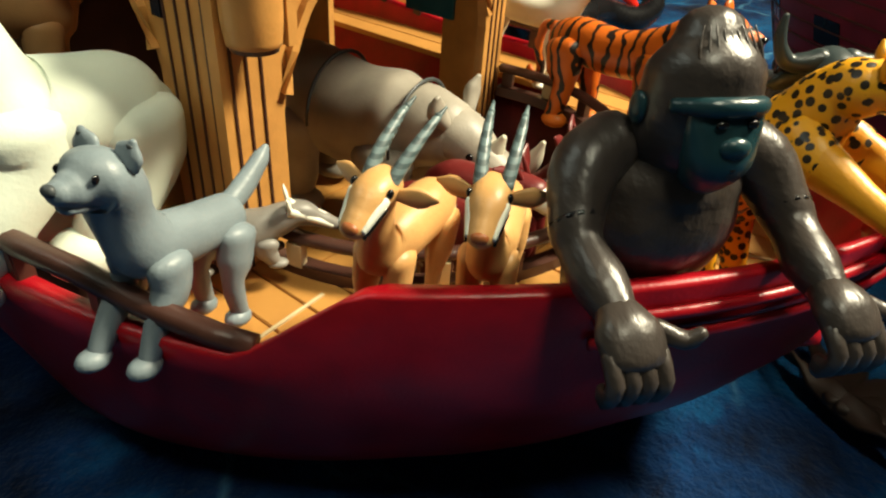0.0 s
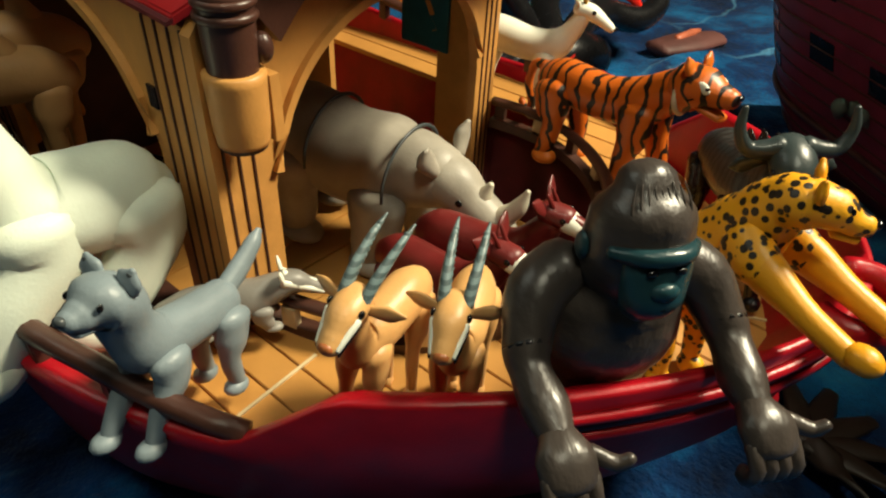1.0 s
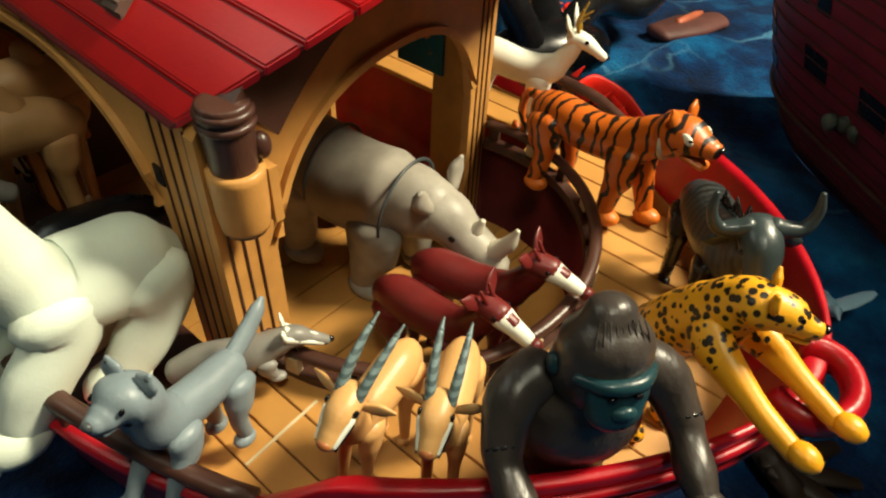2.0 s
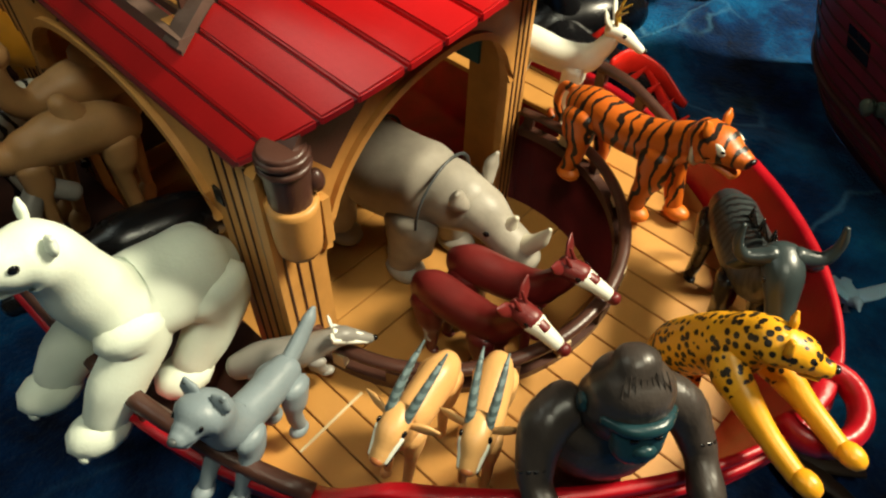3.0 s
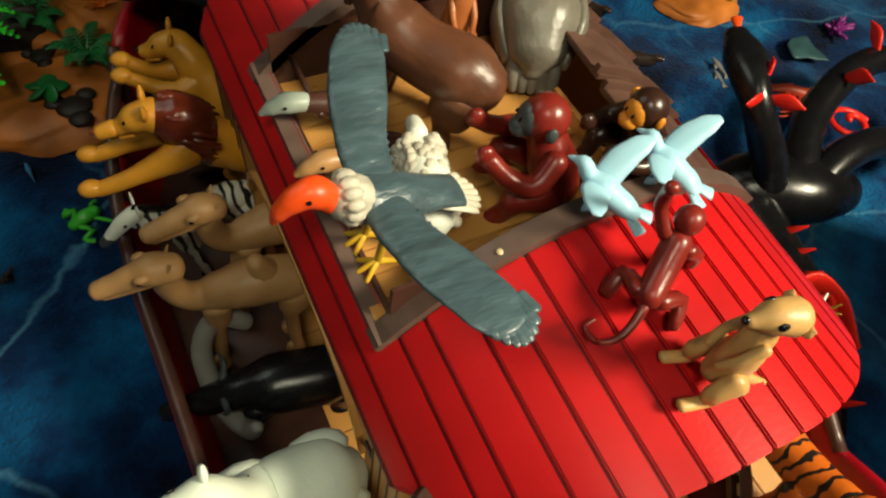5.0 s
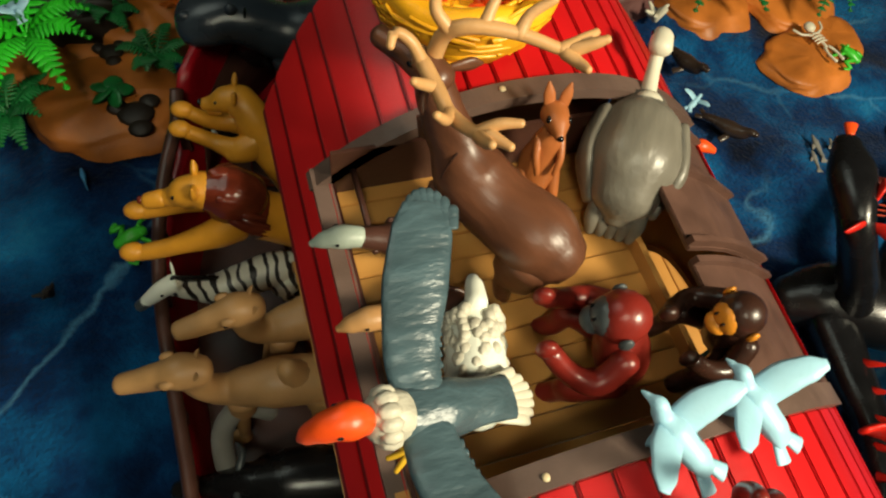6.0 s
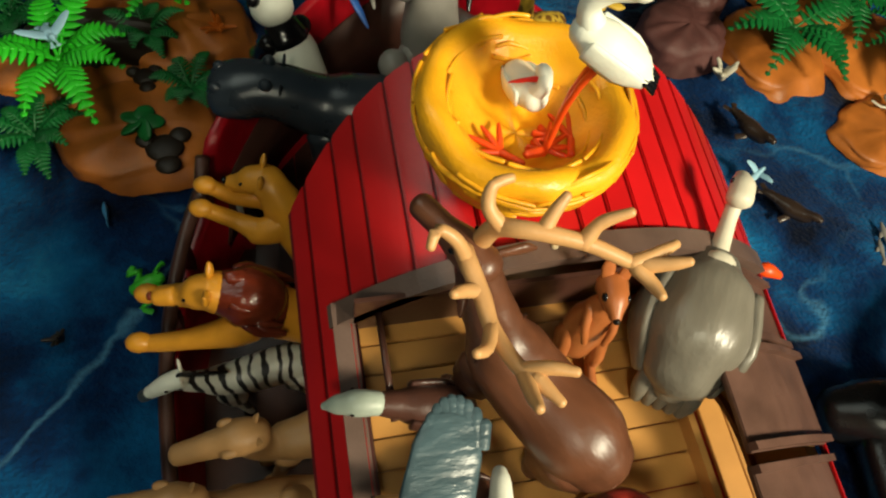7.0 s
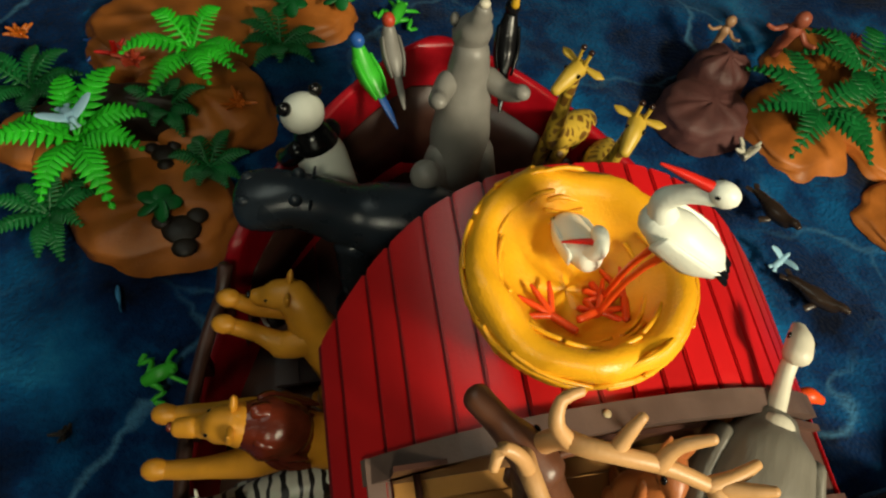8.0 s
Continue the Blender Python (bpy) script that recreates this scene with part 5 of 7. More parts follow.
def moose():
    b, m = Build(), MOOSE_BROWN
    b.tube([(-3.9, 0, 5.0, 1.5, 1.5), (-2.8, 0, 5.2, 1.9, 1.8), (-0.6, 0, 5.1, 1.75, 1.65), (1.2, 0, 5.5, 1.65, 1.75), (2.6, 0, 6.7, 1.0, 1.25), (3.7, 0, 8.0, 0.85, 1.0), (4.3, 0, 8.9, 0.8, 0.85)], m, 20, 5)
    b.tube([(4.1, 0, 9.2, 0.78, 0.72), (5.0, 0, 9.3, 0.72, 0.68), (6.2, 0, 9.1, 0.5, 0.5), (7.2, 0, 9.0, 0.5, 0.48)], m, 16, 4)
    eyes(b, 5.2, 0.66, 9.6, 0.14)
    for s in (-1, 1):
        b.tube([(4.1, s * 0.7, 9.4, 0.2, 0.15), (3.7, s * 1.5, 9.4, 0.4, 0.18), (3.4, s * 1.9, 9.4, 0.1, 0.08)], m, 8, 3, side=(0, 0, 1))
        leg(b, m, 1.4, s * 1.0, 4.5, 1.1, 1.6, 0.42, 0, 0, 0.45)
        leg(b, m, -3.2, s * 1.05, 4.6, 1.35, -3.4, 0.42, 0.4, 0, 0.45)
    # left antler lies along the neck, right antler spreads wide; each has a brow curl, tines and a forked end
    for path, tines in (
        (((4.9, 0.35, 9.7), (4.6, 0.75, 10.3), (3.4, 1.2, 10.2), (2.4, 1.75, 10.3), (1.1, 2.3, 11.1), (0.4, 2.3, 11.6)),
         (((4.6, 0.75, 10.3), (5.2, 0.9, 11.0), (5.75, 1.25, 11.3), (5.5, 1.75, 11.1)), ((3.6, 1.15, 10.2), (3.9, 1.8, 10.6), (3.95, 2.2, 11.0)),
          ((2.4, 1.75, 10.3), (2.1, 2.6, 11.0), (2.2, 3.2, 11.7)), ((0.9, 2.3, 11.2), (0.5, 1.9, 11.8), (-0.1, 1.5, 12.1)),
          ((0.8, 2.35, 11.2), (0.3, 2.9, 11.9), (0.0, 3.2, 12.4)), ((0.5, 2.3, 11.5), (-0.4, 2.4, 11.9)))),
        (((4.8, -0.35, 9.7), (4.7, -0.45, 10.9), (4.1, -0.6, 11.7), (3.3, -1.1, 12.0), (2.2, -1.9, 12.0), (0.9, -2.6, 11.9), (0.4, -2.9, 12.0)),
         (((4.5, -0.45, 11.3), (5.2, -0.3, 11.8), (5.6, -0.8, 12.1), (5.4, -1.4, 12.2)), ((3.5, -1.0, 11.9), (3.7, -1.5, 12.4), (3.8, -2.0, 12.8)),
          ((2.4, -1.75, 12.0), (2.5, -2.3, 12.6), (2.1, -2.95, 13.2)), ((0.9, -2.6, 11.9), (0.6, -3.3, 12.2), (0.4, -4.0, 12.3)),
          ((0.6, -2.8, 12.0), (0.1, -3.2, 12.5), (-0.2, -3.5, 12.8)), ((0.7, -2.6, 11.9), (0.0, -2.5, 12.0), (-0.4, -2.3, 12.2))))):
        b.tube([(*p, 0.36 - 0.025 * k) for k, p in enumerate(path)], ANTLER, 12, 5)
        for tine in tines:
            b.tube([(*p, 0.29 - 0.13 * k / (len(tine) - 1)) for k, p in enumerate(tine)], ANTLER, 10, 4)
    pts = [(1.9, 1.36 * math.cos(a), 5.9 + 1.5 * math.sin(a), 0.06) for a in np.linspace(0, math.pi, 14)]
    b.tube(pts, CHIMP, 6, 1, side=(1, 0, 0))
    b.tube([(4.2, 0, 6.4, 0.2, 0.4), (4.0, 0, 5.4, 0.12, 0.25)], m, 8, 2)
    return b


figure("moose_figure", moose(), "brown plastic moose figure with tan antlers standing in the loft", "animal figure", (-0.0243, 0.0342, 0.2175), 124, 0.922, pitch=6.2)


def ostrich():
    b, m = Build(), OSTRICH
    b.tube([(-3.4, 0, 3.2, 0.7, 0.5), (-2.6, 0, 3.9, 1.7, 1.4), (-0.8, 0, 4.6, 2.3, 2.0), (1.0, 0, 4.7, 2.1, 1.8), (2.3, 0, 4.6, 1.3, 1.2)], m, 20, 5)
    for s in (-1, 1):
        b.tube([(1.4, s * 1.9, 4.6, 0.5, 1.2), (-0.8, s * 2.25, 4.1, 0.5, 1.35), (-2.8, s * 1.6, 3.4, 0.3, 0.6)], m, 12, 4)
        b.tube([(-0.3, s * 0.9, 3.0, 0.6, 0.7), (0.1, s * 0.9, 1.6, 0.34, 0.36), (0.0, s * 0.9, 0.4, 0.26, 0.28)], OFFWHITE, 10, 3)
        b.tube([(0.0, s * 0.9, 0.25, 0.3, 0.22), (1.0, s * 1.0, 0.15, 0.24, 0.15)], OFFWHITE, 8, 2)
    for k in range(5):
        b.tube([(-2.4, (k - 2) * 0.5, 3.9, 0.45, 0.3), (-3.4, (k - 2) * 0.55, 3.0, 0.45, 0.3), (-3.9, (k - 2) * 0.5, 2.2, 0.25, 0.2)], m, 8, 3)
    b.tube([(1.6, 0, 5.6, 0.9, 0.5), (2.4, 0, 5.4, 0.7, 0.5)], OFFWHITE, 12, 3)
    b.tube([(2.3, 0, 4.9, 0.55, 0.6), (3.3, 0, 5.0, 0.42, 0.44), (4.6, 0, 5.2, 0.36, 0.36), (5.6, 0, 5.6, 0.36, 0.36)], OFFWHITE, 12, 4)
    b.tube([(5.4, 0, 5.9, 0.62, 0.55), (6.1, 0, 5.9, 0.58, 0.5), (6.9, 0, 5.6, 0.34, 0.2)], OFFWHITE, 12, 3)
    eyes(b, 6.1, 0.55, 6.05, 0.15)
    return b


figure("ostrich_figure", ostrich(), "glossy grey plastic ostrich figure with ivory neck in the loft", "bird figure", (0.0665, 0.0517, 0.2100), 58, 0.948, pitch=7, roll=-3)


def duck(body, head, scale_=1.0):
    b = Build()
    b.tube([(-2.0, 0, 1.0, 0.4, 0.2), (-1.0, 0, 1.2, 0.85, 0.75), (0.4, 0, 1.3, 0.85, 0.8), (1.2, 0, 1.5, 0.6, 0.6), (2.0, 0, 1.7, 0.48, 0.46)], body, 14, 4)
    b.tube([(2.0, 0, 1.75, 0.5, 0.48), (2.8, 0, 1.85, 0.56, 0.52), (3.5, 0, 1.7, 0.42, 0.36), (4.1, 0, 1.4, 0.16, 0.16)], head, 14, 4)
    eyes(b, 3.0, 0.52, 2.0, 0.1)
    for s in (-1, 1):
        b.tube([(0.6, s * 0.8, 1.4, 0.2, 0.5), (-0.8, s * 0.9, 1.2, 0.2, 0.5), (-1.9, s * 0.5, 1.0, 0.1, 0.2)], body, 10, 3)
        b.tube([(0, s * 0.4, 0.7, 0.15), (0.1, s * 0.4, 0.12, 0.15)], head, 6, 2)
    return b


figure("eagle_figure", duck(BROWN, plastic("pale_grey_head", (0.36, 0.42, 0.36), 0.42)), "brown plastic eagle figure with pale grey head by loft frame", "bird figure", (-0.055, 0.032, 0.226), 172, 0.95)
figure("eagle_figure", duck(BROWN, plastic("tan_head", (0.46, 0.24, 0.09), 0.42)), "brown plastic eagle figure with tan head by loft frame", "bird figure", (-0.052, -0.004, 0.226), 178, 0.95)


def sheep():
    b, m = Build(), FLEECE_WHITE
    b.tube([(-2.0, 0, 2.2, 1.0, 1.0), (-0.8, 0, 2.4, 1.3, 1.25), (1.0, 0, 2.4, 1.2, 1.15), (2.0, 0, 2.6, 0.8, 0.8)], WHITE, 16, 4)
    rng = random.Random(5)
    for _ in range(90):
        a, x = rng.uniform(-0.4, math.pi + 0.4), rng.uniform(-2.2, 1.9)
        b.ball((x, 1.08 * math.cos(a), 2.4 + 1.03 * math.sin(a)), (0.34, 0.3, 0.26), m, seg=8, rings=6)
    b.tube([(2.2, 0, 3.2, 0.5, 0.5), (3.0, 0, 3.0, 0.42, 0.42), (3.5, 0, 2.7, 0.3, 0.3)], WHITE, 12, 3)
    for s in (-1, 1):
        leg(b, WHITE, 1.2, s * 0.7, 1.8, 0.5, 1.2, 0.26, 0, 0, 0.3)
        leg(b, WHITE, -1.4, s * 0.7, 1.8, 0.55, -1.4, 0.26, 0, 0, 0.3)
    return b


figure("sheep_figure", sheep(), "white plastic sheep figure with curly fleece in the loft", "animal figure", (-0.043, -0.030, 0.222), 75, 0.95)


def make_nest(at):
    b = Build()
    n, seg = 48, 14
    v, f = [], []
    prof = [(0.5, 0.35), (3.0, 0.45), (3.6, 0.9), (4.1, 2.0), (4.4, 3.0), (4.35, 3.6), (4.0, 3.95), (3.55, 3.9), (3.1, 3.4), (2.6, 2.4), (1.9, 1.75), (0.9, 1.55), (0.02, 1.5)]
    for i in range(n):
        a = 2 * math.pi * i / n
        for r, z in prof:
            w = 1 + 0.035 * noise.noise((math.cos(a) * 2, math.sin(a) * 2, z * 1.2)) + 0.02 * math.sin(a * 9 + z * 3)
            v.append((r * w * math.cos(a), r * w * math.sin(a), z * (1 + 0.05 * math.sin(a * 5 + r))))
    k = len(prof)
    f = [(i * k + j, ((i + 1) % n) * k + j, ((i + 1) % n) * k + j + 1, i * k + j + 1) for i in range(n) for j in range(k - 1)]
    b.add(v, f, NEST)
    nest = thing("stork_nest", "round yellow plastic nest with woven straw relief on the roof", "nest")
    nest.location = at
    k = 0.0097
    b.v = [tuple(c * k for c in p) for p in b.v]
    part("bowl", b, nest)
    rng = random.Random(3)
    for _ in range(110):
        a, s, z = rng.uniform(0, 6.28), rng.uniform(0.3, 0.9), rng.uniform(0.9, 4.0)
        inner = rng.random() < 0.3
        r = np.interp(z, [0.9, 2, 3, 3.6, 3.95], [2.0, 2.45, 2.9, 3.25, 3.9] if inner else [3.6, 4.1, 4.42, 4.38, 4.0])
        w = Build()
        w.tube([(k * r * math.cos(a + q * s), k * r * math.sin(a + q * s), k * (z + 0.5 * (q - 0.5) * rng.uniform(-1, 1)), k * 0.10) for q in (0, 0.33, 0.66, 1)], NEST, 6, 2, side=(0, 0, 1))
        part("straw", w, nest)


NX, NY = -0.008, 0.124
make_nest((NX, NY, roof_z(NX, NY) - 0.001))


def stork(sitting):
    b, m = Build(), WHITE
    z = 1.4 if sitting else 4.2
    b.tube([(-2.2, 0, z - 0.3, 0.3, 0.2), (-1.2, 0, z + 0.1, 0.9, 0.8), (0.2, 0, z + 0.4, 1.05, 1.0), (1.2, 0, z + 0.7, 0.75, 0.75)], m, 16, 4)
    for k in range(4):
        b.tube([(-1.4, (k - 1.5) * 0.35, z + 0.3, 0.2, 0.12), (-2.5, (k - 1.5) * 0.3, z - 0.35, 0.18, 0.1)], EYE_BLACK, 6, 2)
    if sitting:
        b.tube([(1.0, 0, z + 1.0, 0.5), (1.3, 0.3, z + 1.7, 0.42), (0.8, 0.6, z + 1.9, 0.42)], m, 12, 4)
        b.ball((0.6, 0.6, z + 1.95), (0.6, 0.45, 0.45), m)
        b.tube([(0.9, 0.45, z + 1.9, 0.24, 0.2), (0.4, -0.35, z + 1.55, 0.16, 0.14), (0.0, -1.1, z + 1.2, 0.06, 0.06)], BRIGHT_RED, 8, 3)
    else:
        b.tube([(1.0, 0, z + 0.9, 0.62), (1.5, 0, z + 1.8, 0.46), (1.0, 0, z + 2.7, 0.38), (0.2, 0, z + 3.2, 0.38)], m, 12, 4)
        b.ball((0.1, 0, z + 3.4), (0.6, 0.48, 0.48), m)
        b.tube([(0.5, 0, z + 3.45, 0.24), (1.4, 0, z + 3.45, 0.18), (2.5, 0, z + 3.4, 0.06)], BRIGHT_RED, 8, 3)
        eyes(b, 0.35, 0.43, z + 3.55, 0.1)
        for s in (-1, 1):
            b.tube([(0, s * 0.4, z - 0.4, 0.2), (0.3, s * 0.45, 1.8, 0.16), (0.0, s * 0.5, 0.2, 0.16)], VULTURE_HEAD, 8, 3)
            for a in (-35, 0, 35):
                b.tube([(0, s * 0.5, 0.15, 0.16), (0.9 * math.cos(radians(a)), s * 0.5 + 0.9 * math.sin(radians(a)), 0.1, 0.12)], VULTURE_HEAD, 6, 2)
    for s in (-1, 1):
        b.tube([(0.8, s * 0.95, z + 0.6, 0.15, 0.55), (-0.8, s * 0.95, z + 0.2, 0.15, 0.6), (-2.0, s * 0.5, z - 0.2, 0.08, 0.25)], m, 10, 3)
    return b


NZ = roof_z(NX, NY) + 0.014
figure("stork_figure", stork(True), "white plastic stork figure with tucked red bill in the nest", "bird figure", (-0.002, 0.137, NZ), -80, 0.7, roll=8, group="storks at the nest")
figure("stork_figure", stork(False), "white plastic stork figure with red bill standing in the nest", "bird figure", (0.002, 0.1145, NZ), 147, 0.775, legs=3.0, pitch=4, group="storks at the nest")
for k, (x, y, a) in enumerate(((0.0, 0.112, 20), (0.012, 0.116, 70), (-0.018, 0.112, 130))):
    b = Build()
    for q in (-50, -20, 10, 45):
        b.tube([(0, 0, 0.2, 0.16), (0.9 * math.cos(radians(q)), 0.9 * math.sin(radians(q)), 0.22, 0.16), (1.7 * math.cos(radians(q)), 1.7 * math.sin(radians(q)), 0.15, 0.1)], VULTURE_HEAD, 8, 3)
    b.tube([(0, 0, 0.2, 0.2), (-1.2, 0, 0.5, 0.2)], VULTURE_HEAD, 8, 2)
    figure("stork_foot_base", b, "orange plastic bird foot lying in the nest", "figure foot", (x, y, NZ + 0.003), a, 0.8, group="orange feet in the nest")


# ---- the side deck's animals ----
def camel():
    b, m = Build(), CAMEL
    b.tube([(-6.5, 0, 5.6, 1.2, 1.3), (-5.0, 0, 6.1, 1.7, 1.7), (-2.5, 0, 6.3, 1.75, 1.8), (-0.5, 0, 6.0, 1.4, 1.5), (1.0, 0, 5.9, 1.05, 1.1), (2.0, 0, 6.6, 0.95, 1.0), (2.6, 0, 8.0, 0.85, 0.95), (2.7, 0, 9.3, 0.85, 0.9)], m, 18, 5)
    b.tube([(2.1, 0, 9.8, 1.0, 0.95), (3.2, 0, 10.0, 1.15, 1.1), (4.5, 0, 9.55, 0.85, 0.85), (5.8, 0, 9.05, 0.72, 0.68), (6.7, 0, 8.75, 0.66, 0.55)], m, 18, 4)
    b.tube([(3.6, 0, 9.1, 0.75, 0.4), (5.0, 0, 8.6, 0.6, 0.32), (6.4, 0, 8.25, 0.5, 0.25)], m, 12, 3)
    for s in (-1, 1):
        b.ball((6.9, s * 0.35, 8.95), (0.16, 0.12, 0.1), CHIMP, seg=8, rings=6)
        b.ball((3.9, s * 0.9, 10.35), (0.5, 0.3, 0.3), m, rot=(0, 15, 0), seg=10, rings=8)
    eyes(b, 4.05, 1.1, 10.2, 0.2)
    ears(b, m, 2.4, 0.55, 10.4, -0.35, 0.3, 0.75, 0.26)
    b.tube([(-3.4, 0, 7.4, 1.1, 1.2), (-3.0, 0, 8.6, 0.7, 0.7)], m, 12, 3)
    for s in (-1, 1):
        leg(b, m, 0.0, s * 0.9, 5.2, 1.0, 0.3, 0.45, 0, 0, 0.6)
        leg(b, m, -5.4, s * 1.0, 5.2, 1.2, -5.6, 0.45, 0.4, 0, 0.6)
    return b


SIDE = 0.066
figure("camel_figure", camel(), "tan plastic camel figure leaning out past the side rail", "animal figure", (-0.1261, 0.0440, 0.058), 185, 0.773, pitch=9, legs=5.2, group="camels at the side")
figure("camel_figure", camel(), "tan plastic camel figure leaning out past the side rail", "animal figure", (-0.1441, 0.0188, 0.056), 173, 0.797, pitch=3.7, legs=4.2, group="camels at the side")


def zebra():
    b, m = Build(), ZEBRA
    b.tube([(-4.0, 0, 4.6, 1.0, 1.1), (-2.6, 0, 4.9, 1.25, 1.3), (-0.4, 0, 4.8, 1.2, 1.25), (1.3, 0, 5.2, 0.95, 1.15), (2.4, 0, 6.2, 0.65, 0.85), (3.2, 0, 7.2, 0.55, 0.65)], m, 16, 5)
    b.tube([(3.0, 0, 7.7, 0.6, 0.6), (3.9, 0, 7.4, 0.58, 0.55), (5.2, 0, 6.6, 0.42, 0.4)], WHITE, 14, 4)
    b.tube([(5.1, 0, 6.65, 0.44, 0.4), (5.7, 0, 6.3, 0.4, 0.36)], DARK_GREY, 12, 3)
    ears(b, WHITE, 2.8, 0.4, 8.0, -0.2, 0.3, 0.95, 0.3)
    b.tube([(2.9, 0, 8.3, 0.12, 0.35), (1.8, 0, 7.3, 0.12, 0.4), (0.6, 0, 6.4, 0.1, 0.2)], BLACK, 8, 4)
    for s in (-1, 1):
        leg(b, m, 1.1, s * 0.8, 4.3, 0.9, 1.2, 0.32, 0, 0, 0.36, BLACK)
        leg(b, m, -3.2, s * 0.85, 4.4, 1.05, -3.4, 0.32, 0.35, 0, 0.36, BLACK)
    eyes(b, 3.9, 0.56, 7.6, 0.13)
    return b


figure("zebra_figure", zebra(), "black and white striped plastic zebra figure at the side rail", "animal figure", (-0.1280, 0.0912, 0.058), 186, 0.89, pitch=-8, legs=1.6)

lion = cat(LION, LION, back=1.6)
lion.tube([(0.1, 0, 8.3, 1.4, 1.5), (0.9, 0, 8.9, 1.5, 1.5), (1.5, 0, 9.2, 1.15, 1.1)], MANE, 20, 4)
lion.tube([(-0.4, 0, 6.4, 1.3, 1.4), (0.3, 0, 7.5, 1.4, 1.5), (0.9, 0, 8.7, 1.35, 1.4)], MANE, 18, 4)
lion.tube([(4.0, 0, 9.05, 0.5, 0.46), (4.7, 0, 8.95, 0.44, 0.4)], LION, 14, 3)
lion.ball((5.05, 0, 9.1), (0.16, 0.24, 0.16), MANE, seg=8, rings=6)
rng = random.Random(3)
for k in range(54):
    a, u = rng.uniform(0, 2 * math.pi), rng.uniform(0, 1)
    lion.tube([(1.3 - u * 1.2, 1.25 * math.cos(a), 9.1 - u * 1.2 + 1.25 * math.sin(a), 0.26, 0.16), (0.8 - u * 1.2, 1.5 * math.cos(a), 8.8 - u * 1.2 + 1.5 * math.sin(a), 0.28, 0.2), (0.0 - u * 1.2, 1.5 * math.cos(a), 8.3 - u * 1.2 + 1.5 * math.sin(a), 0.08, 0.06)], MANE, 6, 2)
figure("lion_figure", lion, "ochre plastic lion figure with dark brown mane at rail", "animal figure", (-0.1080, 0.1100, 0.060), 172, 1.06, pitch=-5, legs=2.3)
figure("lioness_figure", cat(LION, LION, 0.7, True, 0.8), "ochre plastic lioness figure with raised forepaws at the rail", "animal figure", (-0.0990, 0.1670, 0.070), 130, 1.0, legs=0.8)

for pts, mat, nm, lab in (
    (((-0.128, 0.010, 0.108, 0.0055), (-0.142, 0.014, 0.116, 0.0058), (-0.155, 0.006, 0.104, 0.006), (-0.157, -0.010, 0.084, 0.0065), (-0.152, -0.028, 0.074, 0.0068), (-0.145, -0.043, 0.080, 0.006), (-0.141, -0.050, 0.098, 0.0035)), MID_GREY, "snake_figure", "grey plastic snake figure raised in an S curve"),
):
    b = Build()
    b.tube([tuple(c * 100 for c in p) for p in pts], mat, 14, 5)
    figure(nm, b, lab, "animal figure", (0, 0, 0))


def buffalo():
    b, m = Build(), BLACK
    b.tube([(-4.5, 0, 2.6, 1.3, 1.4), (-2.5, 0, 3.0, 1.9, 1.8), (0.5, 0, 3.1, 1.9, 1.8), (2.6, 0, 3.0, 1.3, 1.3), (4.2, 0, 2.6, 1.0, 1.0), (5.6, 0, 2.2, 0.75, 0.75)], m, 18, 4)
    b.tube([(5.6, 0, 2.2, 0.75, 0.75), (6.6, 0, 2.0, 0.7, 0.7), (7.2, 0, 1.9, 0.62, 0.6)], m, 14, 3)
    for s in (-1, 1):
        leg(b, m, 1.8, s * 1.2, 2.6, 1.0, 2.0, 0.5, 0, 0, 0.55)
        leg(b, m, -3.2, s * 1.2, 2.6, 1.1, -3.4, 0.5, 0, 0, 0.55)
        b.tube([(3.6, s * 0.7, 3.6, 0.25), (3.4, s * 1.6, 4.0, 0.2), (3.6, s * 1.9, 4.7, 0.08)], DARK_GREY, 8, 3)
    return b


figure("buffalo_figure", buffalo(), "glossy black plastic buffalo figure in the shaded side deck", "animal figure", (-0.118, -0.028, 0.062), 168, 0.95)


# ---- the stern's animals ----
def hippo():
    b, m = Build(), HIPPO
    b.tube([(-5.0, 0, 3.4, 1.6, 1.6), (-3.0, 0, 3.7, 2.3, 2.2), (0.0, 0, 3.8, 2.3, 2.2), (2.0, 0, 4.2, 1.9, 1.9), (3.4, 0, 5.0, 1.75, 1.7), (4.8, 0, 5.5, 1.7, 1.55), (6.2, 0, 5.5, 1.95, 1.5), (7.3, 0, 5.4, 1.9, 1.35)], m, 20, 4)
    for s in (-1, 1):
        b.ball((7.5, s * 0.8, 6.5), (0.4, 0.35, 0.3), m, seg=10, rings=8)
        b.ball((4.6, s * 0.9, 6.9), (0.4, 0.35, 0.4), m, seg=10, rings=8)
        ears(b, m, 3.8, 1.0, 6.6, -0.1, 0.3, 0.5, 0.3)
        leg(b, m, 1.6, s * 1.5, 3.0, 1.2, 1.8, 0.8, 0, 0, 0.9)
        leg(b, m, -3.4, s * 1.5, 3.0, 1.3, -3.5, 0.8, 0, 0, 0.9)
    return b


figure("hippopotamus_figure", hippo(), "dark blue-grey plastic hippopotamus figure looking over stern edge", "animal figure", (-0.0500, 0.2200, 0.072), 170, 0.95, pitch=-5, legs=7.6)


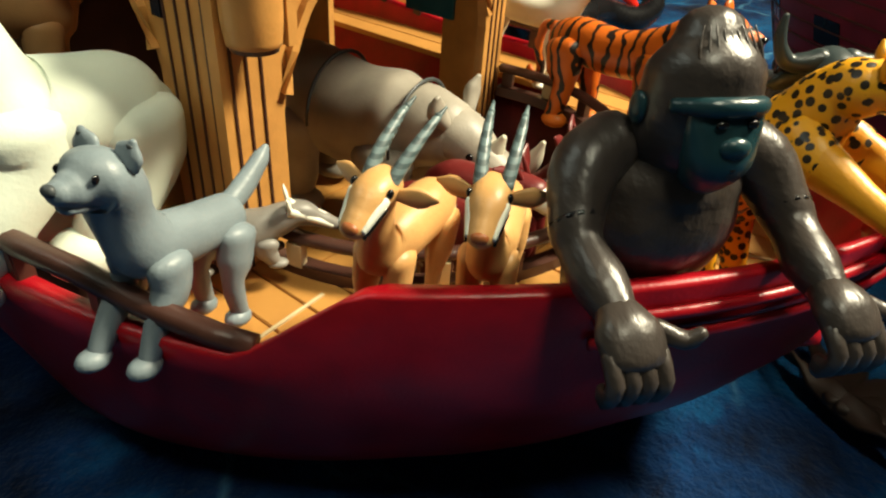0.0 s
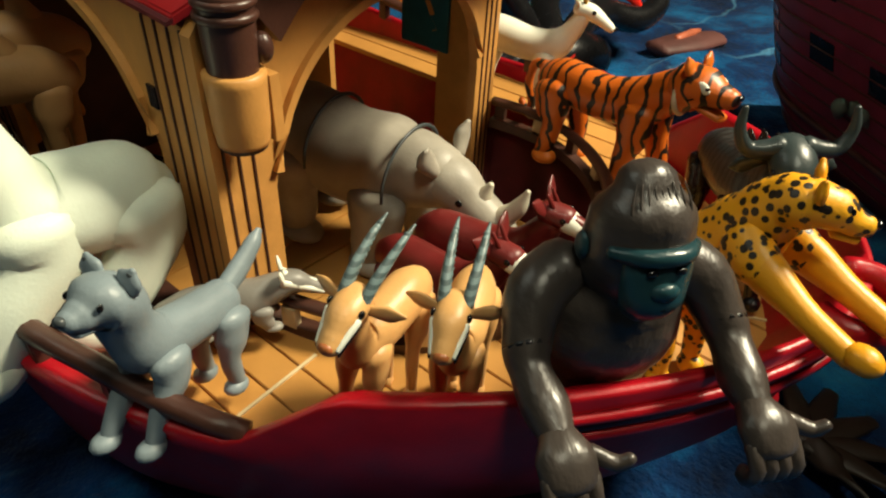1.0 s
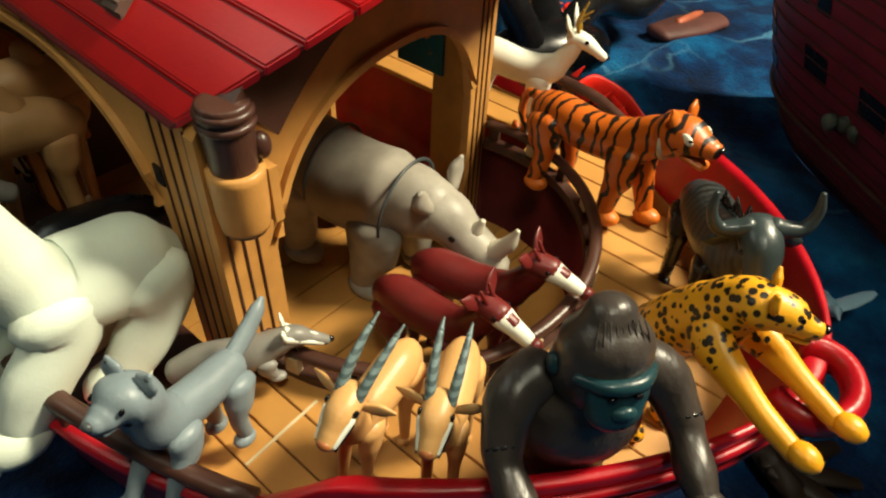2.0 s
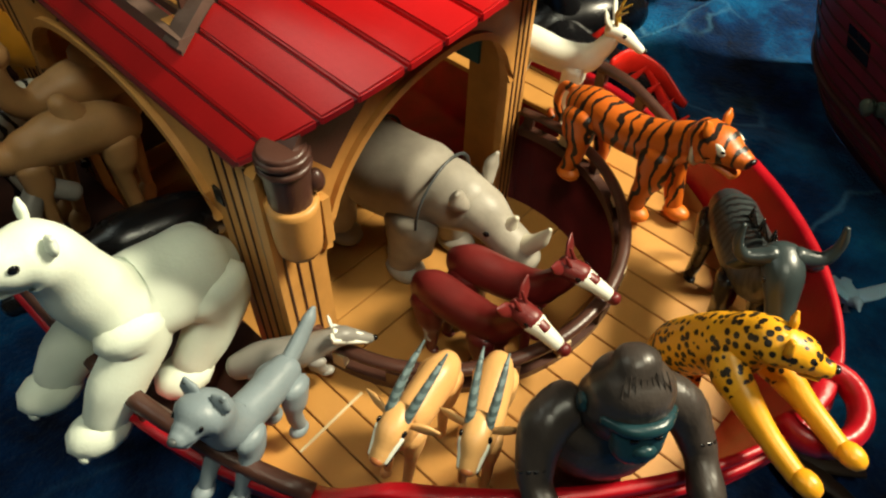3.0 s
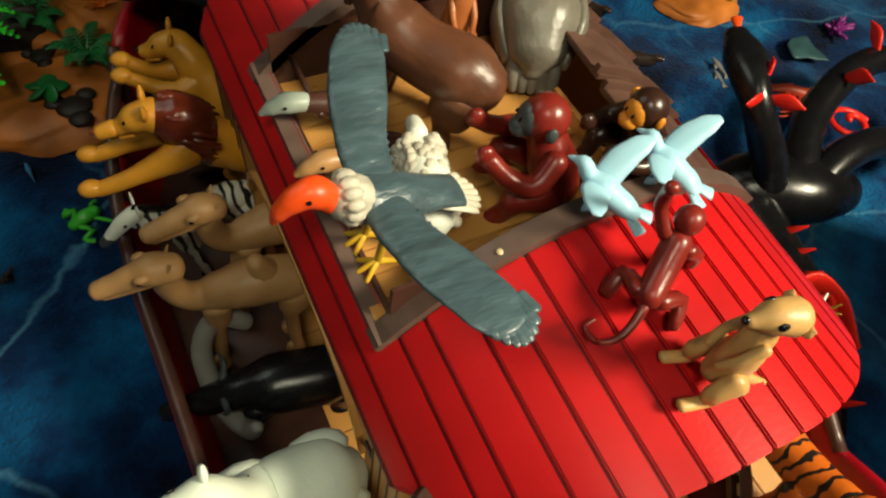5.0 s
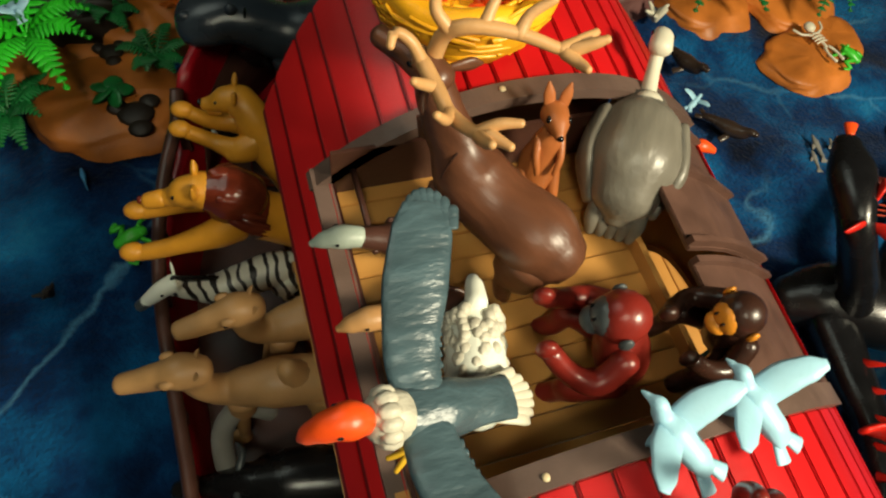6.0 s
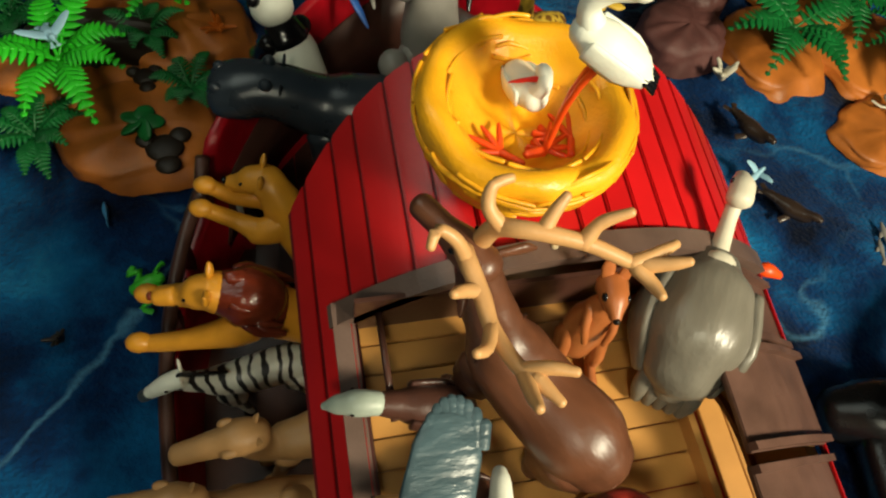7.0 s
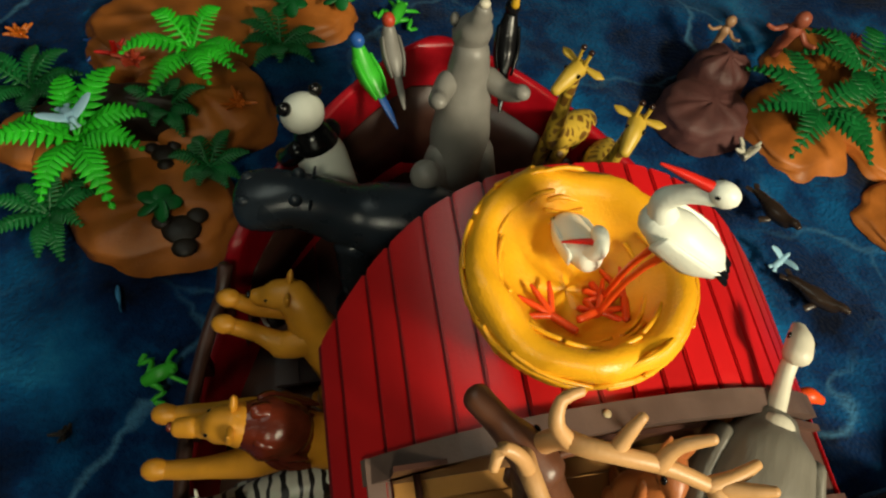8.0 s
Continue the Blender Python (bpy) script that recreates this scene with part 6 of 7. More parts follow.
def panda():
    b = Build()
    b.tube([(-0.4, 0, 1.0, 1.5, 1.4), (0, 0, 2.8, 1.65, 1.5), (0.2, 0, 4.4, 1.2, 1.1)], WHITE, 18, 4)
    b.tube([(0.1, 0, 3.9, 1.5, 1.35), (0.2, 0, 4.5, 1.25, 1.15)], EYE_BLACK, 18, 2)
    b.ball((0.5, 0, 6.0), (1.35, 1.4, 1.25), WHITE)
    b.ball((1.6, 0, 5.6), (0.7, 0.7, 0.55), WHITE)
    b.ball((2.2, 0, 5.8), (0.2, 0.3, 0.2), EYE_BLACK)
    for s in (-1, 1):
        b.ball((1.4, s * 0.75, 6.35), (0.35, 0.36, 0.42), EYE_BLACK, seg=10, rings=8)
        b.ball((0.2, s * 1.2, 7.05), (0.35, 0.45, 0.45), EYE_BLACK, seg=10, rings=8)
        b.tube([(0.2, s * 1.3, 4.1, 0.7), (1.2, s * 1.7, 3.4, 0.6), (2.2, s * 1.4, 3.0, 0.55)], EYE_BLACK, 12, 3)
        b.tube([(-0.2, s * 1.2, 1.0, 0.9), (1.4, s * 1.5, 0.9, 0.75), (2.2, s * 1.5, 1.0, 0.7)], EYE_BLACK, 12, 3)
    return b


figure("panda_figure", panda(), "black and white plastic panda figure sitting in the stern", "animal figure", (-0.0751, 0.2500, 0.130), 128, 0.93, pitch=-24, legs=3.0)


def grey_bear():
    b, m = Build(), MID_GREY
    b.tube([(-0.6, 0, 1.0, 1.7, 1.6), (-0.3, 0, 3.0, 1.9, 1.7), (0.0, 0, 5.5, 1.6, 1.4), (0.2, 0, 7.4, 1.25, 1.15), (0.4, 0, 8.8, 1.05, 1.05)], m, 20, 4)
    b.tube([(0.1, 0, 9.6, 1.1, 1.1), (0.7, 0, 10.2, 1.0, 0.95), (1.3, 0, 11.0, 0.6, 0.55), (1.6, 0, 11.6, 0.45, 0.42)], m, 16, 4)
    b.ball((1.75, 0, 11.95), (0.3, 0.32, 0.25), OFFWHITE)
    for s in (-1, 1):
        b.tube([(0.3, s * 1.2, 7.0, 0.7), (1.3, s * 2.0, 6.6, 0.6), (2.2, s * 2.4, 6.9, 0.5)], m, 12, 3)
        b.ball((2.5, s * 2.45, 7.1), (0.6, 0.5, 0.45), m, seg=10, rings=8)
        b.tube([(-0.2, s * 1.4, 1.6, 1.0, 1.2), (0.6, s * 1.7, 0.9, 0.9, 0.9), (1.6, s * 1.7, 0.4, 0.75, 0.4)], m, 12, 3)
        b.ball((0.0, s * 0.95, 10.5), (0.3, 0.28, 0.4), m, seg=10, rings=8)
    return b


figure("standing_bear_figure", grey_bear(), "grey plastic bear figure standing upright in the stern", "animal figure", (0.0025, 0.2600, 0.110), 275, 1.03, pitch=20, legs=3.6)
b = Build()
b.tube([(0, 0, 0.8, 1.0), (0.2, 0, 3.0, 1.1), (0.3, 0, 5.0, 0.7)], MID_GREY, 14, 4)
b.ball((0.5, 0, 6.0), (0.9, 0.85, 0.9), MID_GREY)
figure("cub_figure", b, "small grey plastic bear cub figure in the stern", "animal figure", (-0.030, 0.240, 0.140), 220, 1.0)


def giraffe():
    b = Build()
    b.tube([(-3.2, 0, 6.2, 0.9, 1.0), (-1.5, 0, 6.8, 1.2, 1.2), (0.4, 0, 7.4, 0.95, 1.1), (1.3, 0, 8.6, 0.6, 0.8), (1.9, 0, 11.5, 0.42, 0.5), (2.3, 0, 14.2, 0.4, 0.42)], GIRAFFE, 14, 4)
    b.tube([(2.0, 0, 14.8, 0.55, 0.5), (2.8, 0, 14.7, 0.5, 0.48), (3.9, 0, 14.1, 0.32, 0.3)], GIRAFFE_PLAIN, 12, 3)
    for s in (-1, 1):
        b.tube([(2.0, s * 0.4, 15.0, 0.18, 0.14), (1.9, s * 1.1, 15.0, 0.34, 0.14), (1.8, s * 1.5, 15.0, 0.08, 0.05)], GIRAFFE_PLAIN, 8, 3, side=(1, 0, 0))
        b.tube([(2.1, s * 0.25, 15.2, 0.12), (2.0, s * 0.28, 16.0, 0.12)], GIRAFFE_PLAIN, 8, 2)
        b.ball((2.0, s * 0.28, 16.1), 0.18, CHIMP, seg=8, rings=6)
        b.ball((2.8, s * 0.48, 14.95), (0.14, 0.1, 0.14), EYE_BLACK, seg=8, rings=6)
        leg(b, GIRAFFE, 0.2, s * 0.6, 6.2, 0.75, 0.3, 0.28, 0, 0, 0.32)
        leg(b, GIRAFFE, -2.6, s * 0.6, 6.0, 0.85, -2.8, 0.28, 0.2, 0, 0.32)
    return b


figure("giraffe_figure", giraffe(), "yellow plastic giraffe figure with brown patches in the stern", "animal figure", (0.070, 0.284, 0.100), 215, 0.98, group="giraffes in the stern")
figure("giraffe_figure", giraffe(), "yellow plastic giraffe figure with brown patches in the stern", "animal figure", (0.088, 0.252, 0.098), 238, 0.98, group="giraffes in the stern")


def parrot(body, head, wing, tail):
    b = Build()
    b.tube([(-1.8, 0, 0.8, 0.3, 0.2), (-0.6, 0, 1.6, 0.75, 0.7), (0.4, 0, 2.6, 0.7, 0.7), (0.8, 0, 3.5, 0.5, 0.5)], body, 14, 4)
    b.ball((0.9, 0, 4.1), (0.6, 0.52, 0.6), head)
    b.tube([(1.4, 0, 4.2, 0.22), (1.7, 0, 3.8, 0.08)], EYE_BLACK, 8, 2)
    b.tube([(-1.6, 0, 0.9, 0.35, 0.14), (-2.6, 0, 0.0, 0.3, 0.12), (-3.6, 0, -1.0, 0.12, 0.08)], tail, 10, 3)
    for s in (-1, 1):
        b.tube([(0.5, s * 0.65, 2.8, 0.15, 0.5), (-0.6, s * 0.75, 1.8, 0.15, 0.55), (-1.8, s * 0.5, 0.8, 0.1, 0.25)], wing, 10, 3)
    return b


BLUE = plastic("blue_plastic", (0.02, 0.10, 0.38), 0.35)
figure("parrot_figure", parrot(GREEN, BLUE, GREEN, BLUE), "green and blue plastic parrot figure on the stern rim", "bird figure", (-0.056, 0.318, 0.178), 120, 0.85, pitch=-10)
figure("parrot_figure", parrot(MID_GREY, CORAL, MID_GREY, MID_GREY), "grey and pink plastic parrot figure on the stern rim", "bird figure", (-0.040, 0.330, 0.184), 100, 0.8, pitch=-10)
b = parrot(BLACK, BLACK, BLACK, BLACK)
b.tube([(0.4, 0, 4.6, 0.3), (0.7, 0, 5.6, 0.16)], CLAW_YELLOW, 8, 2)
figure("hornbill_figure", b, "black plastic bird figure with yellow bill on stern rim", "bird figure", (0.033, 0.330, 0.188), 80, 0.95, pitch=-5)


def ground_at(x, y):
    return 0.002


# ---- around the ark ----
def seal():
    b, m = Build(), SEAL
    b.tube([(-3.2, 0, 0.4, 0.5, 0.2), (-2.0, 0, 0.7, 0.6, 0.5), (0.0, 0, 1.0, 1.0, 0.9), (1.6, 0, 1.5, 0.75, 0.8), (2.4, 0, 2.3, 0.5, 0.5), (3.1, 0, 2.5, 0.35, 0.32)], m, 14, 4)
    for s in (-1, 1):
        b.tube([(0.6, s * 0.7, 0.6, 0.35, 0.2), (0.2, s * 1.7, 0.25, 0.4, 0.12)], m, 8, 2, side=(1, 0, 0))
        b.tube([(-3.0, s * 0.2, 0.35, 0.3, 0.12), (-3.9, s * 0.7, 0.3, 0.35, 0.1)], m, 8, 2)
    return b


figure("seal_figure", seal(), "dark brown plastic seal figure lying on the blanket", "animal figure", (0.352, 0.208, 0.006), -60, 0.85, group="seals on the blanket")
figure("seal_figure", seal(), "dark brown plastic seal figure lying on the blanket", "animal figure", (0.350, 0.300, 0.006), -80, 0.9, group="seals on the blanket")
figure("dove_figure", gull(), "pale blue plastic bird figure on the blanket", "bird figure", (0.336, 0.248, 0.004), 30, 0.6)


def fish_set():
    for x, y, a, s in ((0.436, 0.158, 75, 0.8), (0.448, 0.172, 80, 1.0), (0.452, 0.148, 70, 0.7), (0.466, 0.168, 75, 0.8), (0.462, 0.142, 72, 0.6)):
        b = Build()
        b.tube([(-1.4, 0, 0.3, 0.12, 0.2), (-0.8, 0, 0.3, 0.2, 0.16), (0.4, 0, 0.3, 0.34, 0.22), (1.4, 0, 0.3, 0.1, 0.12)], MID_GREY, 10, 3)
        b.tube([(-1.4, 0, 0.3, 0.15, 0.08), (-2.0, 0, 0.3, 0.5, 0.06)], MID_GREY, 8, 2)
        b.tube([(0.2, 0.3, 0.3, 0.3, 0.06), (-0.3, 0.7, 0.3, 0.1, 0.05)], MID_GREY, 6, 2)
        figure("fish_figure", b, "small grey plastic fish figure lying on the blanket", "fish figure", (x, y, 0.003), a, s, group="grey fish")


fish_set()
b = Build()
b.tube([(-2.5, 0, 0.3, 0.1, 0.08), (-1.0, 0, 0.3, 1.0, 0.2), (0.6, 0, 0.35, 2.4, 0.3), (1.8, 0, 0.35, 0.9, 0.2)], plastic("ray_teal", (0.03, 0.08, 0.09), 0.4), 16, 4)
figure("ray_figure", b, "dark teal plastic ray figure flat on the blanket", "fish figure", (0.572, 0.158, 0.004), 120, 1.1)


def dragon():
    """A black sea dragon with curling necks and red fins."""
    b, m = Build(), BLACK
    b.tube([(30, 2, 2, 2.2, 1.8), (33, 1, 3.2, 3.2, 2.8), (37, -1.5, 3.6, 3.4, 3.0), (41, -2.5, 2.8, 2.6, 2.4)], m, 18, 4)
    b.tube([(34, -0.5, 3, 2.0, 1.8), (32.4, 0.6, 7, 1.7, 1.5), (30.2, 2.4, 11, 1.4, 1.3), (29.6, 4.2, 13, 1.4, 1.2), (30.6, 7.0, 13.8, 1.7, 1.3), (31.8, 9.4, 13.9, 1.1, 0.8)], m, 16, 5)
    b.tube([(37, -2, 4, 1.8), (41, -1, 6, 1.6), (46, -1, 6, 1.5), (50, -3, 5, 1.5), (54, -3.4, 6, 1.3), (57, -1, 7, 1.1)], m, 16, 5, side=(0, 0, 1))
    b.tube([(36, -1, 4.5, 1.8), (40, 3, 6.5, 1.6), (44, 5, 8, 1.5), (49, 6, 9, 1.4), (54, 5, 9, 1.1)], m, 16, 5, side=(0, 0, 1))
    b.tube([(31.9, 9.8, 14.4, 0.3, 0.25), (32.4, 10.6, 14.6, 0.5, 0.2)], VULTURE_HEAD, 8, 3)
    for x, y, z, dx, dy, dz in ((29.2, 3.0, 13.2, -2.3, -0.4, 0.6), (30.0, 2.8, 13.2, 1.0, -2.4, 0.7), (30.4, 4.2, 13.8, 1.2, 1.2, 1.0), (44.5, 5, 9.2, -0.6, -2.6, 2.0), (49.5, 6, 10, 0.6, 2.6, 1.6), (50, -3, 6.4, -1.5, 2.4, 1.8), (54, -3.2, 7, 1.6, 2.4, 1.6)):
        b.tube([(x, y, z, 0.35, 0.2), (x + dx * 0.5, y + dy * 0.5, z + dz * 0.7, 0.75, 0.2), (x + dx, y + dy, z + dz, 0.12, 0.08)], BRIGHT_RED, 10, 4, side=(0, 0, 1))
    b.tube([(26.5, -9.5, 6.2, 0.5, 0.25), (28.5, -9.8, 5.4, 1.4, 0.35), (30, -12, 4.5, 1.2, 0.3), (29.5, -15.5, 3.5, 0.4, 0.2)], BRIGHT_RED, 12, 4, side=(0, 0, 1))
    b.tube([(30, -11, 4.5, 0.6, 0.3), (27, -15, 4.2, 0.7, 0.3), (23.5, -18.5, 4, 0.3, 0.2)], BRIGHT_RED, 10, 4, side=(0, 0, 1))
    b.tube([(32, -1, 3, 2.2, 1.8), (30.5, -6, 3.4, 1.8, 1.6), (29.5, -10, 3.6, 1.4, 1.3), (27.5, -15, 3.0, 1.1, 1.0), (24, -20, 2.0, 0.5, 0.5)], m, 14, 5)
    for k in range(8):
        b.tube([(31 - k * 0.9, -5 - k * 1.9, 4.8 - 0.2 * k, 0.4, 0.15), (31.6 - k * 0.9, -5.8 - k * 1.9, 6.2 - 0.2 * k, 0.08, 0.05)], BRIGHT_RED, 6, 2)
    return b


figure("sea_dragon_figure", dragon(), "glossy black plastic sea dragon figure with curling necks and red fins", "dragon figure", (0, 0, 0), 0, 1.0)


def spiral(x, y, z, r, mat, nm, lab):
    b = Build()
    b.tube([(r * (1 - k * 0.045) * math.cos(k * 0.5), r * (1 - k * 0.045) * math.sin(k * 0.5), 0.4 + 0.05 * k, 0.3) for k in range(19)], mat, 8, 2, side=(0, 0, 1))
    figure(nm, b, lab, "tentacle", (x, y, z))


spiral(0.50, 0.035, 0.02, 2.6, BRIGHT_RED, "tentacle_figure", "bright red plastic curled tentacle on the blanket")


def lobster():
    b, m = Build(), CORAL
    b.tube([(-2.4, 0, 0.4, 0.5, 0.3), (-1.0, 0, 0.7, 0.6, 0.6), (1.0, 0, 0.7, 0.6, 0.6), (1.8, 0, 0.6, 0.3, 0.3)], m, 12, 4)
    for s in (-1, 1):
        b.tube([(1.2, s * 0.5, 0.6, 0.25), (2.2, s * 1.3, 0.6, 0.25), (3.2, s * 1.3, 0.6, 0.6, 0.3), (4.2, s * 1.0, 0.6, 0.1)], m, 10, 3)
        for k in range(3):
            b.tube([(0.6 - k * 0.6, s * 0.5, 0.5, 0.12), (0.5 - k * 0.7, s * 1.5, 0.15, 0.08)], m, 6, 2)
    return b


figure("lobster_figure", lobster(), "dark red plastic lobster figure on the blanket", "animal figure", (0.478, 0.078, 0.004), 40, 1.1)
figure("lobster_figure", lobster(), "dark red plastic lobster figure on the blanket", "animal figure", (0.50, 0.105, 0.004), -40, 1.0)


def coral(mat, seed, n=26):
    b, rng = Build(), random.Random(seed)
    for _ in range(n):
        a, t, l = rng.uniform(0, 6.28), rng.uniform(0.1, 1.2), rng.uniform(1.0, 2.4)
        p = (math.cos(a) * math.sin(t) * l, math.sin(a) * math.sin(t) * l, math.cos(t) * l)
        b.tube([(0, 0, 0.2, 0.3), (p[0] * 0.6, p[1] * 0.6, p[2] * 0.7 + 0.1, 0.24), (*p, 0.16)], mat, 8, 3)
    return b


figure("coral_figure", coral(PURPLE, 4), "purple plastic branching coral on the blanket", "coral", (0.637, 0.173, 0.002), 0, 1.1)


def frog():
    b, m = Build(), GREEN
    b.tube([(-1.2, 0, 0.5, 0.5, 0.4), (0, 0, 0.8, 0.65, 0.55), (1.0, 0, 0.8, 0.5, 0.4)], m, 12, 3)
    for s in (-1, 1):
        b.ball((0.9, s * 0.4, 1.15), 0.22, m, seg=8, rings=6)
        b.tube([(-0.8, s * 0.5, 0.5, 0.25), (-0.2, s * 1.4, 0.5, 0.22), (-1.2, s * 1.6, 0.2, 0.2), (-0.6, s * 2.2, 0.12, 0.25, 0.1)], m, 8, 3)
        b.tube([(0.6, s * 0.5, 0.6, 0.2), (1.2, s * 1.2, 0.4, 0.18), (1.6, s * 1.5, 0.12, 0.22, 0.1)], m, 8, 3)
    return b


figure("frog_figure", frog(), "bright green plastic frog figure on the blanket", "animal figure", (-0.213, 0.203, 0.004), 20, 0.95, group="green frogs")
figure("frog_figure", frog(), "bright green plastic frog figure on the blanket", "animal figure", (0.015, 0.580, 0.002), 60, 1.1, group="green frogs")
b = coral(DARK_HOLE, 9, 14)
figure("crab_figure", b, "black plastic crab figure on the blanket", "animal figure", (-0.274, 0.169, 0.001), 0, 0.7)
b = Build()
b.tube([(-0.8, 0, 0.4, 0.1, 0.3), (0, 0, 0.5, 0.25, 0.35), (0.8, 0, 0.4, 0.12, 0.15)], plastic("fish_blue", (0.05, 0.25, 0.5), 0.4), 10, 3)
b.tube([(-0.8, 0, 0.4, 0.08, 0.1), (-1.4, 0, 0.6, 0.08, 0.4)], plastic("fish_blue_tail", (0.05, 0.25, 0.5), 0.4), 8, 2)
figure("fish_figure", b, "small blue plastic fish figure on the blanket", "fish figure", (-0.246, 0.271, 0.004), 100, 0.95)
b = Build()
for k in range(5):
    a = radians(72 * k)
    b.tube([(0, 0, 0.4, 0.6, 0.35), (1.2 * math.cos(a), 1.2 * math.sin(a), 0.35, 0.45, 0.3), (2.4 * math.cos(a), 2.4 * math.sin(a), 0.2, 0.12, 0.12)], BLUE, 10, 3, side=(0, 0, 1))
figure("starfish_figure", b, "dark blue plastic starfish figure on the blanket", "animal figure", (-0.272, 0.536, 0.003), 10, 1.0)


# ---- islands with plants ----
def island(name, at, blobs, heading=0.0, mat=None):
    """A moulded rock of several mounds, each a part."""
    rock = thing(name, "", "")
    rock.matrix_basis = pose(*at, 0, 0, heading)
    n, k = 64, 12
    for cx, cy, rx, ry, h in blobs:
        b, v = Build(), []
        for i in range(k):
            u = i / (k - 1)
            r = 1.0 - 0.22 * u if u < 0.6 else 0.868 * max(0.02, 1 - ((u - 0.6) / 0.4) ** 2) ** 0.5
            for j in range(n):
                a = 2 * math.pi * j / n
                w = 1 + 0.2 * noise.noise((cx + math.cos(a) * 1.4, cy + math.sin(a) * 1.4, u * 0.7)) + 0.05 * noise.noise((math.cos(a) * 5 + cx, math.sin(a) * 5 + cy, u * 4))
                z = h * (u ** 0.8) * (1 + 0.14 * noise.noise((math.cos(a) * 2 + cx, math.sin(a) * 2, 5)) + 0.06 * noise.noise((math.cos(a) * 6 * r, math.sin(a) * 6 * r, cx)))
                v.append((0.01 * (cx + rx * r * w * math.cos(a)), 0.01 * (cy + ry * r * w * math.sin(a)), 0.01 * z))
        f = [(i * n + j, i * n + (j + 1) % n, (i + 1) * n + (j + 1) % n, (i + 1) * n + j) for i in range(k - 1) for j in range(n)]
        f.append(tuple((k - 1) * n + j for j in range(n)))
        b.add(v, f, mat or ORANGE_ROCK)
        part("rock_mound", b, rock)
    return rock


def frond(b, a, length, lift, droop, mat, width, teeth=11):
    """A fern frond: a curved rib with a row of leaflets on both sides."""
    c, s = math.cos(a), math.sin(a)

    def at(u):
        r = length * u
        return Vector((r * c, r * s, lift * math.sin(u * 2.1) - droop * u * u))
    b.tube([(*at(u), 0.16 * (1 - 0.6 * u)) for u in (0, 0.25, 0.5, 0.75, 1.0)], mat, 6, 2, side=(0, 0, 1))
    for k in range(teeth):
        u = 0.16 + 0.82 * k / (teeth - 1)
        w = width * math.sin(math.pi * (0.12 + 0.86 * u) ** 0.8) + 0.12
        p = at(u)
        for sg in (-1, 1):
            tip = p + Vector((c * w * 0.45 - s * sg * w, s * w * 0.45 + c * sg * w, -0.12 * w))
            b.tube([(*p, length * 0.052, 0.08), (*((p + tip) / 2), length * 0.048, 0.07), (*tip, 0.06, 0.04)], mat, 6, 1, side=(c, s, 0))


def fern(name, label, at, n, length, lift, droop, mat, width, seed, z=0.0):
    plant, rng = thing(name, label, "plastic plant"), random.Random(seed)
    plant.matrix_basis = pose(*at, 0, 0, seed * 37 % 360)
    for k in range(n):
        b = Build()
        frond(b, 6.283 * k / n + rng.uniform(-0.25, 0.25), length * rng.uniform(0.75, 1.1), lift * rng.uniform(0.7, 1.3), droop * rng.uniform(0.6, 1.2), mat, width)
        b.v = [tuple(c * 0.01 for c in p) for p in b.v]
        part("frond", b, plant)
    b = Build()
    b.tube([(0, 0, -0.01 * z, 0.004), (0, 0, 0.002, 0.0035)], mat, 8, 2)
    part("stem", b, plant)


tagged(island("rock_island", (-0.215, 0.345, -0.002), [(0, 0, 7.2, 5.6, 2.6), (-4.5, 7.5, 6.5, 6.5, 2.2), (3.0, 11.0, 7.0, 6.0, 3.4), (-10.5, 8.5, 4.2, 3.6, 1.6)]), "orange-brown plastic rock island with a dark hollow", "island")
tagged(island("rock_island", (-0.200, 0.560, -0.002), [(0, 0, 9.0, 5.5, 2.8), (9.0, 2.0, 8.0, 5.0, 2.4), (-5.0, -3.0, 4.0, 3.5, 2.0)]), "orange-brown plastic rock island with green plants", "island")
tagged(island("rock_island", (0.435, 0.405, -0.002), [(0, 0, 6.5, 6.5, 2.0), (8.5, 8.0, 8.0, 7.0, 2.4), (11.5, -1.0, 7.0, 7.5, 1.8)]), "orange plastic rock island with dark green palm", "island")
tagged(island("rock_island", (0.515, 0.285, -0.002), [(0, 0, 6.0, 4.6, 1.6), (4, 3, 5, 5, 1.5)]), "orange plastic rock island beside the seals", "island")
tagged(island("rock", (0.325, 0.425, -0.002), [(0, 0, 5.5, 4.5, 3.6), (2.5, 4.5, 3.6, 3.2, 5.2)], mat=ROCK), "pinkish brown moulded rock on the blanket", "rock")
tagged(island("log", (-0.245, 0.435, 0.012), [(0, 0, 7.0, 2.6, 3.6)], mat=DARK_HOLE), "dark brown plastic log on the island", "log")
# no recess is cut: flat dark lobes imitate the shade in the hollows
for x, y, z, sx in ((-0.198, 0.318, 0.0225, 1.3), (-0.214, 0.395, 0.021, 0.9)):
    hollow = thing("hollow_shade_patch", "dark brown patch for the shade of a hollow in orange rock", "hollow")
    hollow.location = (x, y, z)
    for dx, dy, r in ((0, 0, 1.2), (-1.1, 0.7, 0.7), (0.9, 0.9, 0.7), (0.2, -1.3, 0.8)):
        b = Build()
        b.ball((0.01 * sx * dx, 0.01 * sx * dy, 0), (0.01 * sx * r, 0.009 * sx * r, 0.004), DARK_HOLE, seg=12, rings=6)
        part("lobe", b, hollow)

